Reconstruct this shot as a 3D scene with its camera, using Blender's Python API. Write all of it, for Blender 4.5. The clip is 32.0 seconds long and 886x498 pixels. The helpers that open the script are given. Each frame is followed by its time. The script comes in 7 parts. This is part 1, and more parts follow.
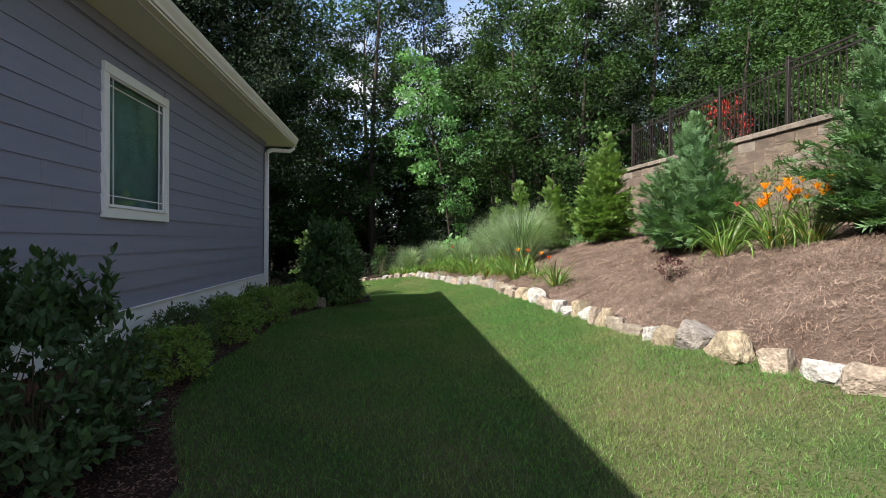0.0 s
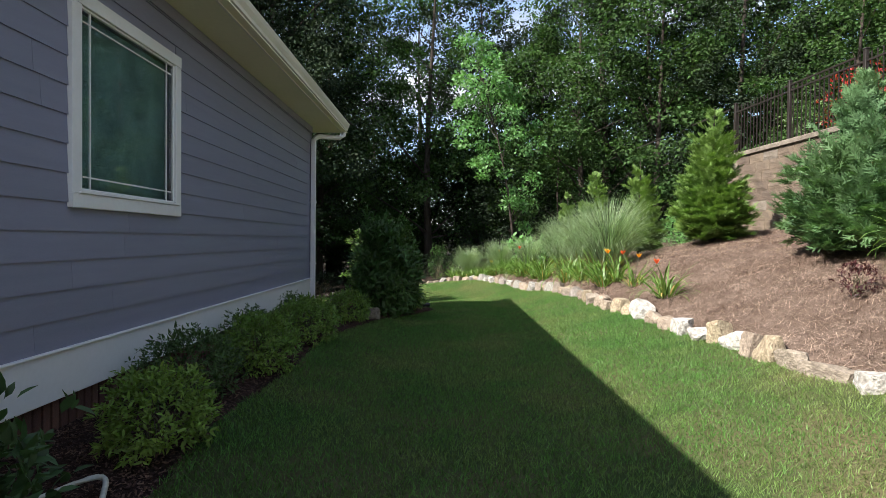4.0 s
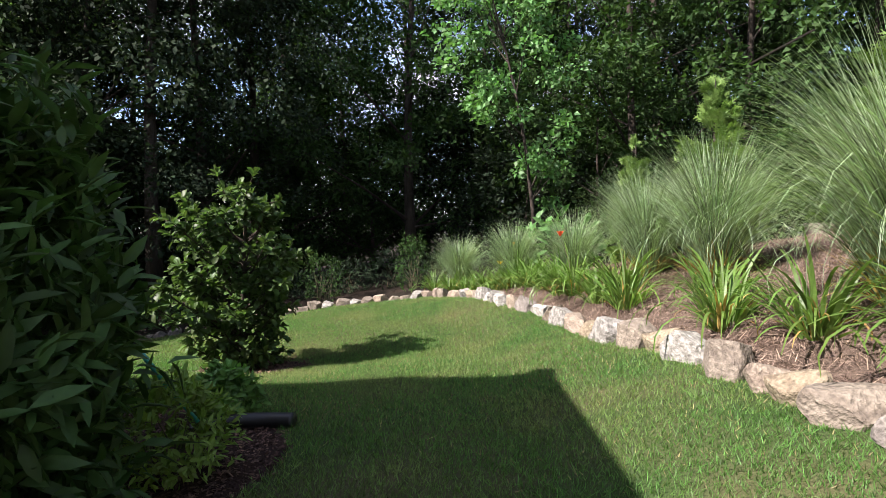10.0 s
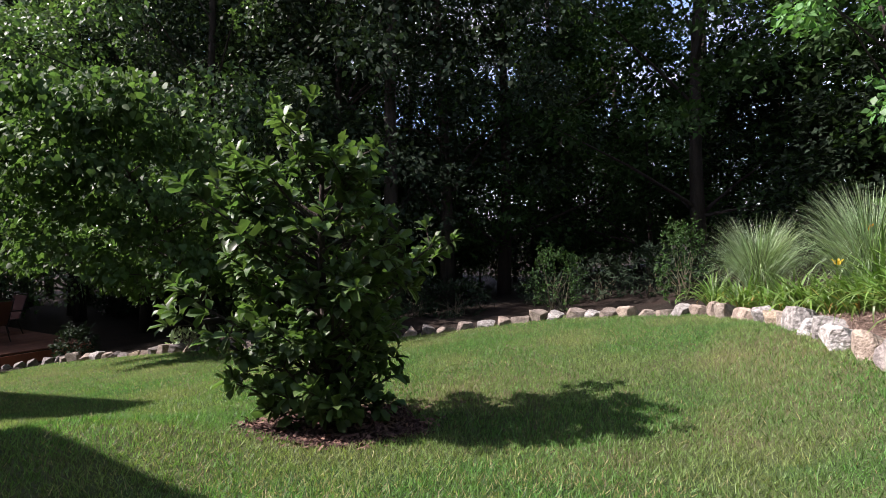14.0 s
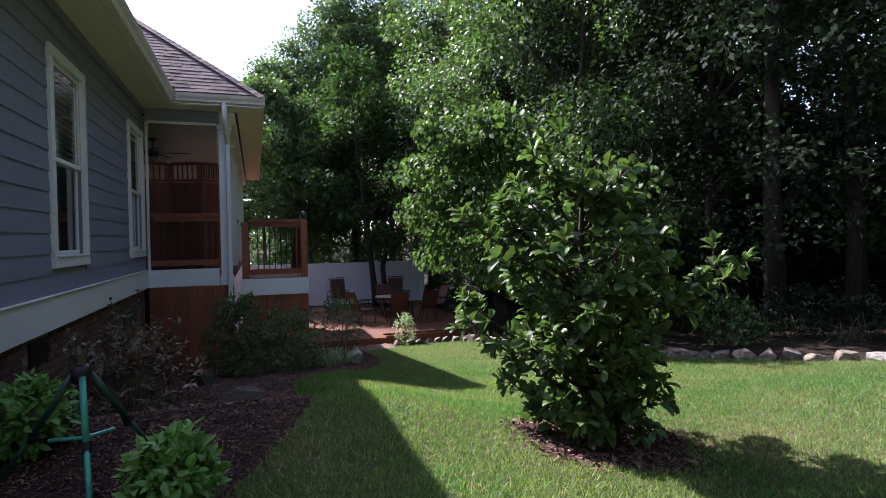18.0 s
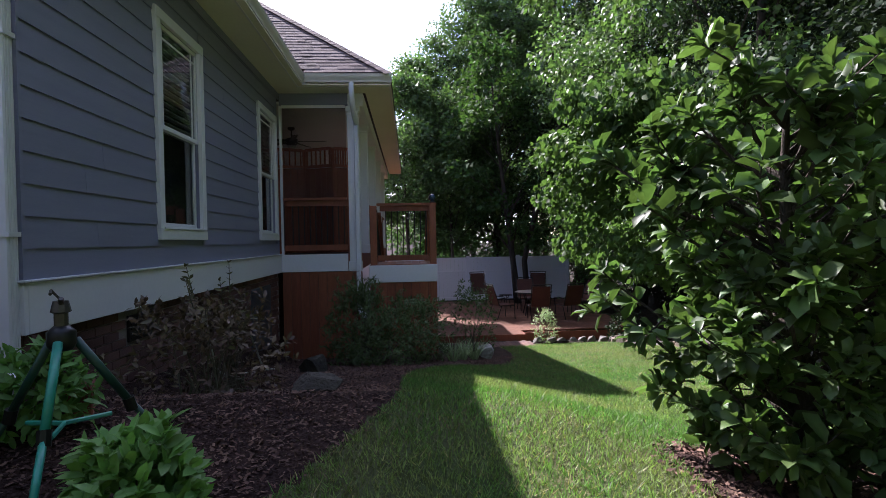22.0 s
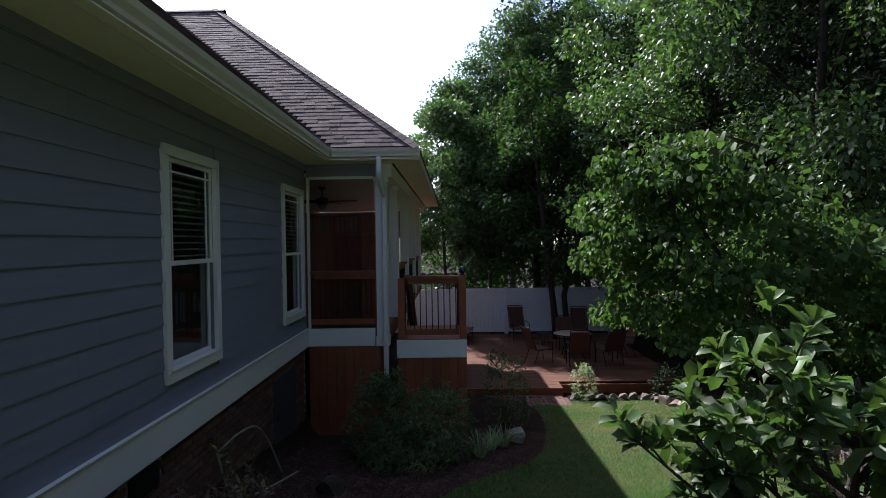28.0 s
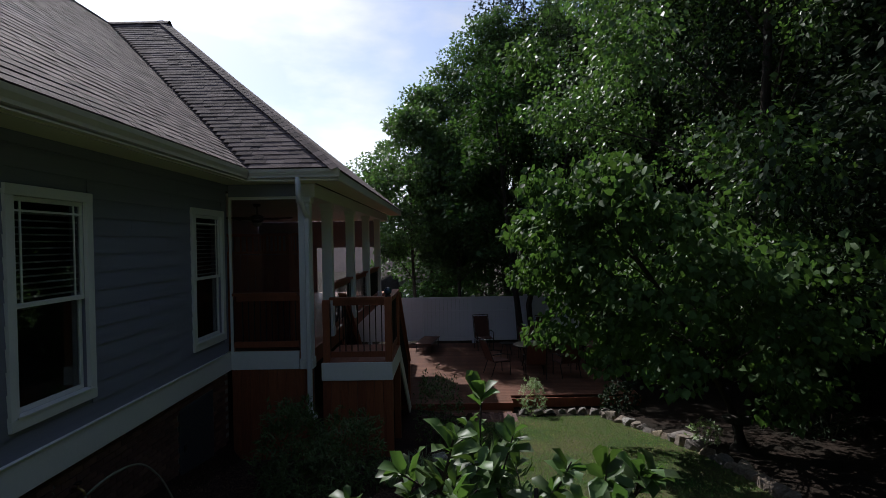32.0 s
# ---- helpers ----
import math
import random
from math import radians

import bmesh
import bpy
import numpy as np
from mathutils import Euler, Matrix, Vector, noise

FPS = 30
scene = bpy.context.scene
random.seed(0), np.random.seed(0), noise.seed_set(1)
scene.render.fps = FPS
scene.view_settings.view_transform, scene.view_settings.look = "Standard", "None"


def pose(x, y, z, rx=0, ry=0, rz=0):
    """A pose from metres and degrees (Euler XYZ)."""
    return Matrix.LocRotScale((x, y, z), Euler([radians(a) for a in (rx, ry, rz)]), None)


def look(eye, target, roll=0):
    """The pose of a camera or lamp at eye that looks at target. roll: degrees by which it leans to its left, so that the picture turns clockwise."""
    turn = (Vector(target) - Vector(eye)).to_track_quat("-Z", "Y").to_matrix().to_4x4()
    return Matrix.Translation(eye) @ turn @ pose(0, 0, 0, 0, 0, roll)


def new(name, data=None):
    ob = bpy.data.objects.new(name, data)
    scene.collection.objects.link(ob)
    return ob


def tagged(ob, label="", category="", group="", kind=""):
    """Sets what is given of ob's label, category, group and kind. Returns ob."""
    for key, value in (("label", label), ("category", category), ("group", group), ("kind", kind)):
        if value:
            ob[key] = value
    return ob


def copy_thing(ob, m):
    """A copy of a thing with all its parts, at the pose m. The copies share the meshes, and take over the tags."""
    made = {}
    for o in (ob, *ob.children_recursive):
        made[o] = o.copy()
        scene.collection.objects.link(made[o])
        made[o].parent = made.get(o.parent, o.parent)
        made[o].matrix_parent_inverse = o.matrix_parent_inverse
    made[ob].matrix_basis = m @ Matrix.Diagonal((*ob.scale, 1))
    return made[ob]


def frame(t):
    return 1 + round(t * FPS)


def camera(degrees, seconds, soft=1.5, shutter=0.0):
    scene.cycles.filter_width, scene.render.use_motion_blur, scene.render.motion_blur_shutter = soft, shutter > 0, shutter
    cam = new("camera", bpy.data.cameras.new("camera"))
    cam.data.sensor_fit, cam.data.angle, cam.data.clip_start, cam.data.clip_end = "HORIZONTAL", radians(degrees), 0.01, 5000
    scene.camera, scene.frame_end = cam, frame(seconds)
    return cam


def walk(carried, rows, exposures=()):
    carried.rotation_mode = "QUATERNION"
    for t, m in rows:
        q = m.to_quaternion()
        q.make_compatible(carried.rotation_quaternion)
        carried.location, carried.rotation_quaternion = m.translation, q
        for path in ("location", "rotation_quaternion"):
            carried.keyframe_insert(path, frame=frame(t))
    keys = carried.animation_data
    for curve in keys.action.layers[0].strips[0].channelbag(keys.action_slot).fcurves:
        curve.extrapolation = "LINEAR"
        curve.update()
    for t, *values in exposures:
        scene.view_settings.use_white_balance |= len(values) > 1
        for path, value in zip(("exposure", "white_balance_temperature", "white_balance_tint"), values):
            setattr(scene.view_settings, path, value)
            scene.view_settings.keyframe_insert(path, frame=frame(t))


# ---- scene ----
cam = camera(77.7, 32.0, soft=0.6)
PATH = [
    (0, (0.014, 0.336, 1.276), (0.201, 2.327, 1.246), 0.6),
    (0.5, (-0.031, 0.489, 1.293), (0.157, 2.48, 1.261), 0.6),
    (1, (-0.132, 0.655, 1.263), (-0.009, 2.651, 1.234), 0.6),
    (1.5, (-0.166, 0.747, 1.266), (-0.08, 2.745, 1.237), 0.6),
    (2, (-0.226, 0.86, 1.25), (-0.166, 2.859, 1.223), 0.5),
    (2.5, (-0.297, 1.152, 1.267), (-0.271, 3.152, 1.239), 0.6),
    (3, (-0.268, 1.476, 1.298), (-0.257, 3.476, 1.268), 0.6),
    (3.5, (-0.197, 1.724, 1.29), (-0.193, 3.723, 1.258), 0.6),
    (5.5, (-0.217, 3.333, 1.227), (-0.227, 5.333, 1.193), 0.6),
    (6, (-0.152, 3.95, 1.23), (-0.163, 5.949, 1.192), 0.7),
    (6.5, (-0.014, 4.6, 1.21), (-0.033, 6.6, 1.167), 0.7),
    (7, (0.086, 5.318, 1.216), (0.059, 7.318, 1.167), 0.7),
    (7.5, (0.089, 6.13, 1.199), (0.066, 8.129, 1.156), 0.6),
    (8, (0.144, 7.017, 1.187), (0.121, 9.016, 1.142), 0.6),
    (8.5, (0.299, 7.955, 1.157), (0.267, 9.954, 1.112), 0.3),
    (9, (0.347, 8.68, 1.173), (0.324, 10.679, 1.124), -0.1),
    (9.5, (0.417, 9.114, 1.116), (0.393, 11.113, 1.068), -0.0),
    (10, (0.459, 9.561, 1.066), (0.429, 11.56, 1.02), 0.0),
    (10.5, (0.484, 10.099, 1.015), (0.447, 12.098, 0.973), 0.1),
    (11, (0.513, 10.636, 0.988), (0.468, 12.635, 0.947), 0.1),
    (11.5, (0.57, 11.16, 0.95), (0.518, 13.159, 0.912), 0.2),
    (12, (0.61, 11.615, 0.936), (0.561, 13.614, 0.896), 0.3),
    (12.5, (0.664, 12.089, 0.917), (0.615, 14.088, 0.882), 0.2),
    (13, (0.701, 12.4, 0.912), (0.513, 14.39, 0.873), 0.1),
    (13.5, (0.71, 12.507, 0.91), (0.148, 14.426, 0.866), -0.3),
    (14, (0.78, 12.626, 0.886), (-0.253, 14.338, 0.841), -0.4),
    (14.5, (0.913, 12.621, 0.877), (-0.423, 14.109, 0.844), -1.3),
    (15, (0.903, 12.736, 0.979), (-0.633, 14.016, 0.915), -1.1),
    (15.5, (0.952, 12.683, 1.014), (-0.746, 13.737, 0.953), -1.2),
    (17.5, (1.41, 13.099, 0.99), (-0.478, 13.759, 0.954), -1.0),
    (18, (1.459, 13.175, 1.032), (-0.433, 13.82, 0.992), -0.9),
    (18.5, (1.464, 13.163, 1.047), (-0.43, 13.805, 1.008), -1.0),
    (19, (1.361, 13.186, 1.048), (-0.534, 13.823, 1.009), -1.0),
    (19.5, (1.165, 13.245, 1.017), (-0.737, 13.863, 0.98), -1.0),
    (20, (0.984, 13.349, 0.951), (-0.932, 13.923, 0.914), -0.9),
    (20.5, (0.843, 13.442, 0.883), (-1.076, 14.003, 0.847), -0.8),
    (21, (0.712, 13.484, 0.823), (-1.237, 13.933, 0.788), -1.0),
    (21.5, (0.643, 13.558, 0.786), (-1.345, 13.772, 0.755), -1.2),
    (22, (0.594, 13.591, 0.769), (-1.402, 13.714, 0.738), -1.1),
    (22.5, (0.535, 13.633, 0.75), (-1.463, 13.725, 0.716), -0.9),
    (23, (0.45, 13.654, 0.715), (-1.548, 13.733, 0.682), -0.8),
    (23.5, (0.358, 13.692, 0.785), (-1.641, 13.753, 0.752), -0.7),
    (24, (0.265, 13.716, 1.026), (-1.735, 13.75, 0.995), -0.8),
    (24.5, (0.161, 13.741, 1.157), (-1.839, 13.75, 1.128), -0.9),
    (25, (0.066, 13.746, 1.207), (-1.934, 13.743, 1.175), -0.8),
    (25.5, (0.1, 13.75, 1.344), (-1.9, 13.736, 1.313), -0.8),
    (27.5, (0.252, 13.837, 1.831), (-1.748, 13.808, 1.802), -0.7),
    (28, (0.244, 13.824, 1.948), (-1.756, 13.793, 1.92), -0.8),
    (28.5, (0.213, 13.807, 1.962), (-1.786, 13.776, 1.934), -0.8),
    (29, (0.203, 13.935, 1.966), (-1.797, 13.903, 1.937), -0.8),
    (29.5, (0.195, 14.22, 1.969), (-1.804, 14.187, 1.939), -0.6),
    (30, (0.169, 14.559, 1.96), (-1.83, 14.533, 1.933), -0.7),
    (30.5, (0.154, 14.867, 1.966), (-1.846, 14.846, 1.937), -0.6),
    (31, (0.138, 14.979, 2.063), (-1.862, 14.963, 2.032), -0.7),
    (31.5, (0.099, 14.965, 2.17), (-1.901, 14.951, 2.144), -0.9),
    (32, (0.1, 14.928, 2.256), (-1.9, 14.915, 2.228), -1.0),
]
EXPOSURE = [(0, 1.40, 6550, 10), (3, 1.52, 6550, 10), (6, 1.60, 6550, 12), (9, 1.62, 6550, 16), (11, 1.62, 6550, 21), (14, 1.48, 6350, 26), (15.5, 1.65, 6100, 28), (18, 1.90, 6050, 28), (23, 1.95, 6000, 25), (25, 1.90, 6000, 24), (27.5, 1.28, 5950, 19), (29, 0.85, 5950, 17), (30, 0.58, 5950, 16), (31, 0.3, 6000, 15), (32, 0.15, 6050, 14)]
walk(cam, [(t, look(eye, target, roll)) for t, eye, target, roll in PATH], EXPOSURE)

# ---- sun and sky ----
SUN_WAY = Vector((3.25, 1.90, -3.42)).normalized()
sun = new("sun", bpy.data.lights.new("sun", "SUN"))
sun.data.energy, sun.data.angle, sun.data.color = 4.8, radians(0.55), (1.0, 0.96, 0.88)
sun.matrix_world = look((-30, -20, 40), Vector((-30, -20, 40)) + SUN_WAY)
world = bpy.data.worlds.new("sky")
scene.world = world
world.use_nodes = True
wn = world.node_tree
sky = wn.nodes.new("ShaderNodeTexSky")
sky.sky_type, sky.sun_disc = "NISHITA", False
sky.sun_elevation, sky.sun_rotation = math.asin(-SUN_WAY.z), math.atan2(-SUN_WAY.x, -SUN_WAY.y)
sky.air_density, sky.dust_density, sky.ozone_density = 1.0, 1.2, 1.2
# thin white clouds drift over the blue
grey, white, veil = wn.nodes.new("ShaderNodeRGBToBW"), wn.nodes.new("ShaderNodeMath"), wn.nodes.new("ShaderNodeMix")
where, puffs, edge = wn.nodes.new("ShaderNodeTexCoord"), wn.nodes.new("ShaderNodeTexNoise"), wn.nodes.new("ShaderNodeMapRange")
stretch_sky = wn.nodes.new("ShaderNodeMapping")
stretch_sky.inputs["Scale"].default_value = (2.0, 2.0, 5.0)
white.operation, white.inputs[1].default_value = "MULTIPLY", 1.35
veil.data_type = "RGBA"
puffs.inputs["Scale"].default_value, puffs.inputs["Detail"].default_value = 1.3, 7
edge.inputs[1].default_value, edge.inputs[2].default_value, edge.inputs[4].default_value = 0.46, 0.62, 0.9
wn.links.new(sky.outputs[0], grey.inputs[0])
wn.links.new(grey.outputs[0], white.inputs[0])
wn.links.new(where.outputs["Generated"], stretch_sky.inputs[0])
wn.links.new(stretch_sky.outputs[0], puffs.inputs["Vector"])
wn.links.new(puffs.outputs["Fac"], edge.inputs[0])
wn.links.new(edge.outputs[0], veil.inputs["Factor"])
wn.links.new(sky.outputs[0], veil.inputs[6])
wn.links.new(white.outputs[0], veil.inputs[7])
wn.links.new(veil.outputs[2], wn.nodes["Background"].inputs[0])
wn.nodes["Background"].inputs[1].default_value = 0.108

# ---- materials ----
def material(name, base, rough=0.6, metal=0.0, vary=None, scale=4.0, fine=60.0, bump=0.0, rand=0.0, island=0.0, through_light=0.0, spec=0.5, stretch=(1, 1, 1), coat=0.0, dist=0.01, grain=0.14, patch=(0.36, 0.66)):
    """Base colour, a second colour mixed in by large noise, fine grain, and a random shift per object or island."""
    m = bpy.data.materials.new(name)
    m.use_nodes = True
    nt = m.node_tree
    n, l = nt.nodes, nt.links
    b = n["Principled BSDF"]
    b.inputs["Roughness"].default_value, b.inputs["Metallic"].default_value = rough, metal
    b.inputs["Specular IOR Level"].default_value = spec
    b.inputs["Coat Weight"].default_value = coat
    co = n.new("ShaderNodeTexCoord")
    mp = n.new("ShaderNodeMapping")
    mp.inputs["Scale"].default_value = stretch
    l.new(co.outputs["Object"], mp.inputs[0])
    big = n.new("ShaderNodeTexNoise")
    big.inputs["Scale"].default_value, big.inputs["Detail"].default_value, big.inputs["Roughness"].default_value = scale, 4, 0.6
    l.new(mp.outputs[0], big.inputs["Vector"])
    small = n.new("ShaderNodeTexNoise")
    small.inputs["Scale"].default_value, small.inputs["Detail"].default_value = fine, 3
    l.new(mp.outputs[0], small.inputs["Vector"])
    mix = n.new("ShaderNodeMix")
    mix.data_type = "RGBA"
    ramp = n.new("ShaderNodeMapRange")
    ramp.inputs[1].default_value, ramp.inputs[2].default_value = patch
    l.new(big.outputs["Fac"], ramp.inputs[0])
    l.new(ramp.outputs[0], mix.inputs["Factor"])
    v = vary or tuple(c * 0.82 for c in base)
    mix.inputs[6].default_value, mix.inputs[7].default_value = (*base, 1), (*v, 1)
    hs = n.new("ShaderNodeHueSaturation")
    l.new(mix.outputs[2], hs.inputs["Color"])
    val = n.new("ShaderNodeMapRange")
    val.inputs[1].default_value, val.inputs[2].default_value = 0.3, 0.7
    val.inputs[3].default_value, val.inputs[4].default_value = 1 - grain, 1 + grain
    l.new(small.outputs["Fac"], val.inputs[0])
    last = val.outputs[0]
    if rand or island:
        src = n.new("ShaderNodeObjectInfo").outputs["Random"] if rand else n.new("ShaderNodeNewGeometry").outputs["Random Per Island"]
        amount = rand or island
        r = n.new("ShaderNodeMapRange")
        r.inputs[3].default_value, r.inputs[4].default_value = 1 - amount, 1 + amount
        l.new(src, r.inputs[0])
        mul = n.new("ShaderNodeMath")
        mul.operation = "MULTIPLY"
        l.new(r.outputs[0], mul.inputs[0])
        l.new(last, mul.inputs[1])
        last = mul.outputs[0]
        h = n.new("ShaderNodeMapRange")
        h.inputs[3].default_value, h.inputs[4].default_value = 0.5 - amount * 0.025, 0.5 + amount * 0.025
        l.new(src, h.inputs[0])
        l.new(h.outputs[0], hs.inputs["Hue"])
    l.new(last, hs.inputs["Value"])
    l.new(hs.outputs[0], b.inputs["Base Color"])
    if bump:
        bp = n.new("ShaderNodeBump")
        bp.inputs["Strength"].default_value, bp.inputs["Distance"].default_value = bump, dist
        l.new(small.outputs["Fac"], bp.inputs["Height"])
        l.new(bp.outputs[0], b.inputs["Normal"])
    if through_light:
        tr = n.new("ShaderNodeBsdfTranslucent")
        sh = n.new("ShaderNodeMixShader")
        sh.inputs[0].default_value = through_light
        glow = n.new("ShaderNodeMix")
        glow.data_type, glow.blend_type = "RGBA", "MULTIPLY"
        glow.inputs["Factor"].default_value = 1.0
        glow.inputs[7].default_value = (1.25, 1.45, 0.72, 1)
        l.new(hs.outputs[0], glow.inputs[6])
        l.new(glow.outputs[2], tr.inputs["Color"])
        l.new(b.outputs[0], sh.inputs[1])
        l.new(tr.outputs[0], sh.inputs[2])
        l.new(sh.outputs[0], n["Material Output"].inputs["Surface"])
    return m


def leaf_mat(name, base, vary, rough=0.5, thin=0.35, island=0.35, spec=0.35, patch=(0.36, 0.66)):
    return material(name, base, rough, vary=vary, scale=0.9, fine=25, island=island, through_light=thin, spec=spec, patch=patch)


SIDING = material("painted_siding", (0.235, 0.239, 0.326), 0.55, vary=(0.215, 0.219, 0.304), scale=1.2, fine=40, bump=0.25, rand=0.04, stretch=(1, 1, 14), dist=0.004, grain=0.05)
TRIM = material("white_trim", (0.80, 0.80, 0.81), 0.5, vary=(0.76, 0.76, 0.765), scale=0.8, fine=30, bump=0.06, grain=0.02)
SOFFIT = material("cream_soffit", (0.80, 0.755, 0.56), 0.6, vary=(0.76, 0.715, 0.53), scale=0.8, fine=20, grain=0.02)
GUTTER = material("cream_gutter", (0.72, 0.68, 0.60), 0.4, vary=(0.66, 0.62, 0.55), scale=1, fine=20, spec=0.5, grain=0.03)
SPOUT = material("white_downspout", (0.72, 0.72, 0.74), 0.4, vary=(0.66, 0.66, 0.68), scale=1, fine=20, grain=0.02)
SHINGLE = material("roof_shingle", (0.132, 0.103, 0.103), 0.9, vary=(0.104, 0.082, 0.084), scale=1.2, fine=180, bump=0.25, island=0.45, spec=0.08)
SHINGLE_P = material("roof_shingle_tab", (0.132, 0.103, 0.103), 0.9, vary=(0.104, 0.082, 0.084), scale=1.2, fine=180, bump=0.25, rand=0.45, spec=0.08)
BRICK = material("red_brick", (0.135, 0.062, 0.047), 0.85, vary=(0.095, 0.046, 0.038), scale=9, fine=90, bump=0.5, rand=0.35)
MORTAR = material("mortar", (0.30, 0.27, 0.24), 0.95, scale=6, fine=120, bump=0.5)
DECKWOOD = material("stained_wood", (0.285, 0.083, 0.036), 0.55, vary=(0.205, 0.060, 0.028), scale=3, fine=50, bump=0.3, rand=0.14, stretch=(1, 1, 0.15))
PANELWOOD = material("red_stained_panel", (0.40, 0.105, 0.050), 0.5, vary=(0.31, 0.08, 0.04), scale=3, fine=50, bump=0.3, rand=0.12, stretch=(1, 1, 0.15))
# very dark rock for the bed boulders and the bird bath
DARKROCK = material("dark_rock", (0.052, 0.045, 0.034), 0.95, vary=(0.030, 0.026, 0.020), scale=4, fine=14, bump=0.7, dist=0.02)
DECKTOP = material("weathered_deck_wood", (0.140, 0.062, 0.038), 0.85, spec=0.2, vary=(0.098, 0.046, 0.031), scale=3, fine=50, bump=0.3, rand=0.16, stretch=(0.15, 1, 1))
BLACKMETAL = material("black_metal", (0.012, 0.012, 0.013), 0.4, metal=0.3)
BRONZE = material("bronze_fence_paint", (0.022, 0.017, 0.015), 0.45, metal=0.2)
VINYL = material("white_vinyl", (0.80, 0.79, 0.84), 0.4, vary=(0.76, 0.75, 0.80), scale=0.6, fine=15, grain=0.015)
BLOCK = material("tan_wall_block", (0.138, 0.102, 0.073), 0.95, vary=(0.090, 0.066, 0.049), scale=5, fine=55, bump=1.0, rand=0.22, dist=0.02)
BLOCK_PALE = material("pale_wall_block", (0.175, 0.146, 0.118), 0.95, vary=(0.12, 0.098, 0.077), scale=6, fine=50, bump=1.0, rand=0.18, dist=0.02)
ROCKS = [material(n, a, 0.9, vary=b, scale=s, fine=16, bump=0.7, rand=0.16, dist=0.03, grain=0.26, patch=(0.38, 0.62)) for n, a, b, s in (
    ("pale_quartz_rock", (0.43, 0.415, 0.385), (0.23, 0.21, 0.185), 6), ("tan_rock", (0.26, 0.21, 0.162), (0.15, 0.115, 0.088), 5),
    ("grey_rock", (0.20, 0.176, 0.158), (0.105, 0.09, 0.08), 5), ("ochre_rock", (0.285, 0.235, 0.160), (0.16, 0.122, 0.082), 6),
    ("pinkish_rock", (0.215, 0.180, 0.142), (0.125, 0.100, 0.078), 5), ("mottled_grey_rock", (0.285, 0.270, 0.245), (0.12, 0.110, 0.096), 7))]
GLASSDARK = material("window_glass", (0.85, 0.9, 0.9), 0.015, spec=0.6)
GLASSDARK.node_tree.nodes["Principled BSDF"].inputs["Transmission Weight"].default_value = 1.0
# near-black colour that paints the lack of light indoors
UNLIT_ROOM = material("unlit_room_sheet", (0.010, 0.010, 0.011), 0.9)
TEALSHADE = material("teal_window_shade", (0.24, 0.43, 0.43), 0.7, vary=(0.28, 0.48, 0.47), scale=1.0, fine=6)
SCREEN = material("insect_screen", (0.02, 0.02, 0.02), 0.8)
_t = SCREEN.node_tree
_mix, see_through = _t.nodes.new("ShaderNodeMixShader"), _t.nodes.new("ShaderNodeBsdfTransparent")
_mix.inputs[0].default_value = 0.25
_t.links.new(see_through.outputs[0], _mix.inputs[1])
_t.links.new(_t.nodes["Principled BSDF"].outputs[0], _mix.inputs[2])
_t.links.new(_mix.outputs[0], _t.nodes["Material Output"].inputs["Surface"])
BLIND = material("white_blind", (0.5, 0.5, 0.5), 0.5)
TURF = material("turf", (0.030, 0.060, 0.017), 0.95, vary=(0.090, 0.078, 0.040), scale=0.8, fine=45, bump=0.9, dist=0.03, spec=0.1)
GRASS = leaf_mat("lawn_grass", (0.082, 0.172, 0.040), (0.210, 0.215, 0.090), 0.5, 0.42, 0.7, 0.3, (0.45, 0.80))
DRYGRASS = leaf_mat("dry_grass", (0.30, 0.25, 0.125), (0.23, 0.215, 0.095), 0.6, 0.35, 0.5)
STRAW = material("pine_straw_ground", (0.085, 0.058, 0.044), 0.95, vary=(0.135, 0.098, 0.078), scale=1.6, fine=70, bump=1.0, dist=0.03, spec=0.1)
NEEDLE = material("pine_needles", (0.275, 0.200, 0.160), 0.8, vary=(0.165, 0.112, 0.088), scale=2.6, fine=20, island=0.55, spec=0.2)
BARK_GROUND = material("bark_mulch_ground", (0.050, 0.028, 0.022), 0.95, vary=(0.030, 0.018, 0.016), scale=5, fine=80, bump=1.0, dist=0.03, spec=0.1)
CHIP = material("bark_chips", (0.125, 0.072, 0.055), 0.9, vary=(0.065, 0.038, 0.031), scale=4, fine=40, island=0.65, spec=0.15)
LITTER = material("woodland_floor", (0.030, 0.021, 0.016), 0.95, vary=(0.019, 0.016, 0.012), scale=1.5, fine=40, bump=1.0, dist=0.05, spec=0.1)
BARK = material("tree_bark", (0.062, 0.050, 0.041), 0.95, vary=(0.036, 0.030, 0.026), scale=3, fine=30, bump=1.0, stretch=(3, 3, 0.6), dist=0.03, spec=0.15)
STEM = material("green_brown_stem", (0.10, 0.075, 0.045), 0.8, vary=(0.07, 0.085, 0.04), scale=5, fine=40)
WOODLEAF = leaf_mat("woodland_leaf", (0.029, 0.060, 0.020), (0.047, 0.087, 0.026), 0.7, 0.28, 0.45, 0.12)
# the wood's deep shade is put into this near-black leaf colour
SHADELEAF = leaf_mat("shaded_woodland_leaf", (0.018, 0.030, 0.017), (0.028, 0.044, 0.023), 0.75, 0.12, 0.45, 0.1)
BRIGHTLEAF = leaf_mat("maple_leaf", (0.085, 0.200, 0.062), (0.115, 0.240, 0.075), 0.5, 0.34, 0.35)
HEARTLEAF = leaf_mat("redbud_leaf", (0.054, 0.098, 0.034), (0.076, 0.128, 0.040), 0.55, 0.34, 0.3, 0.12)
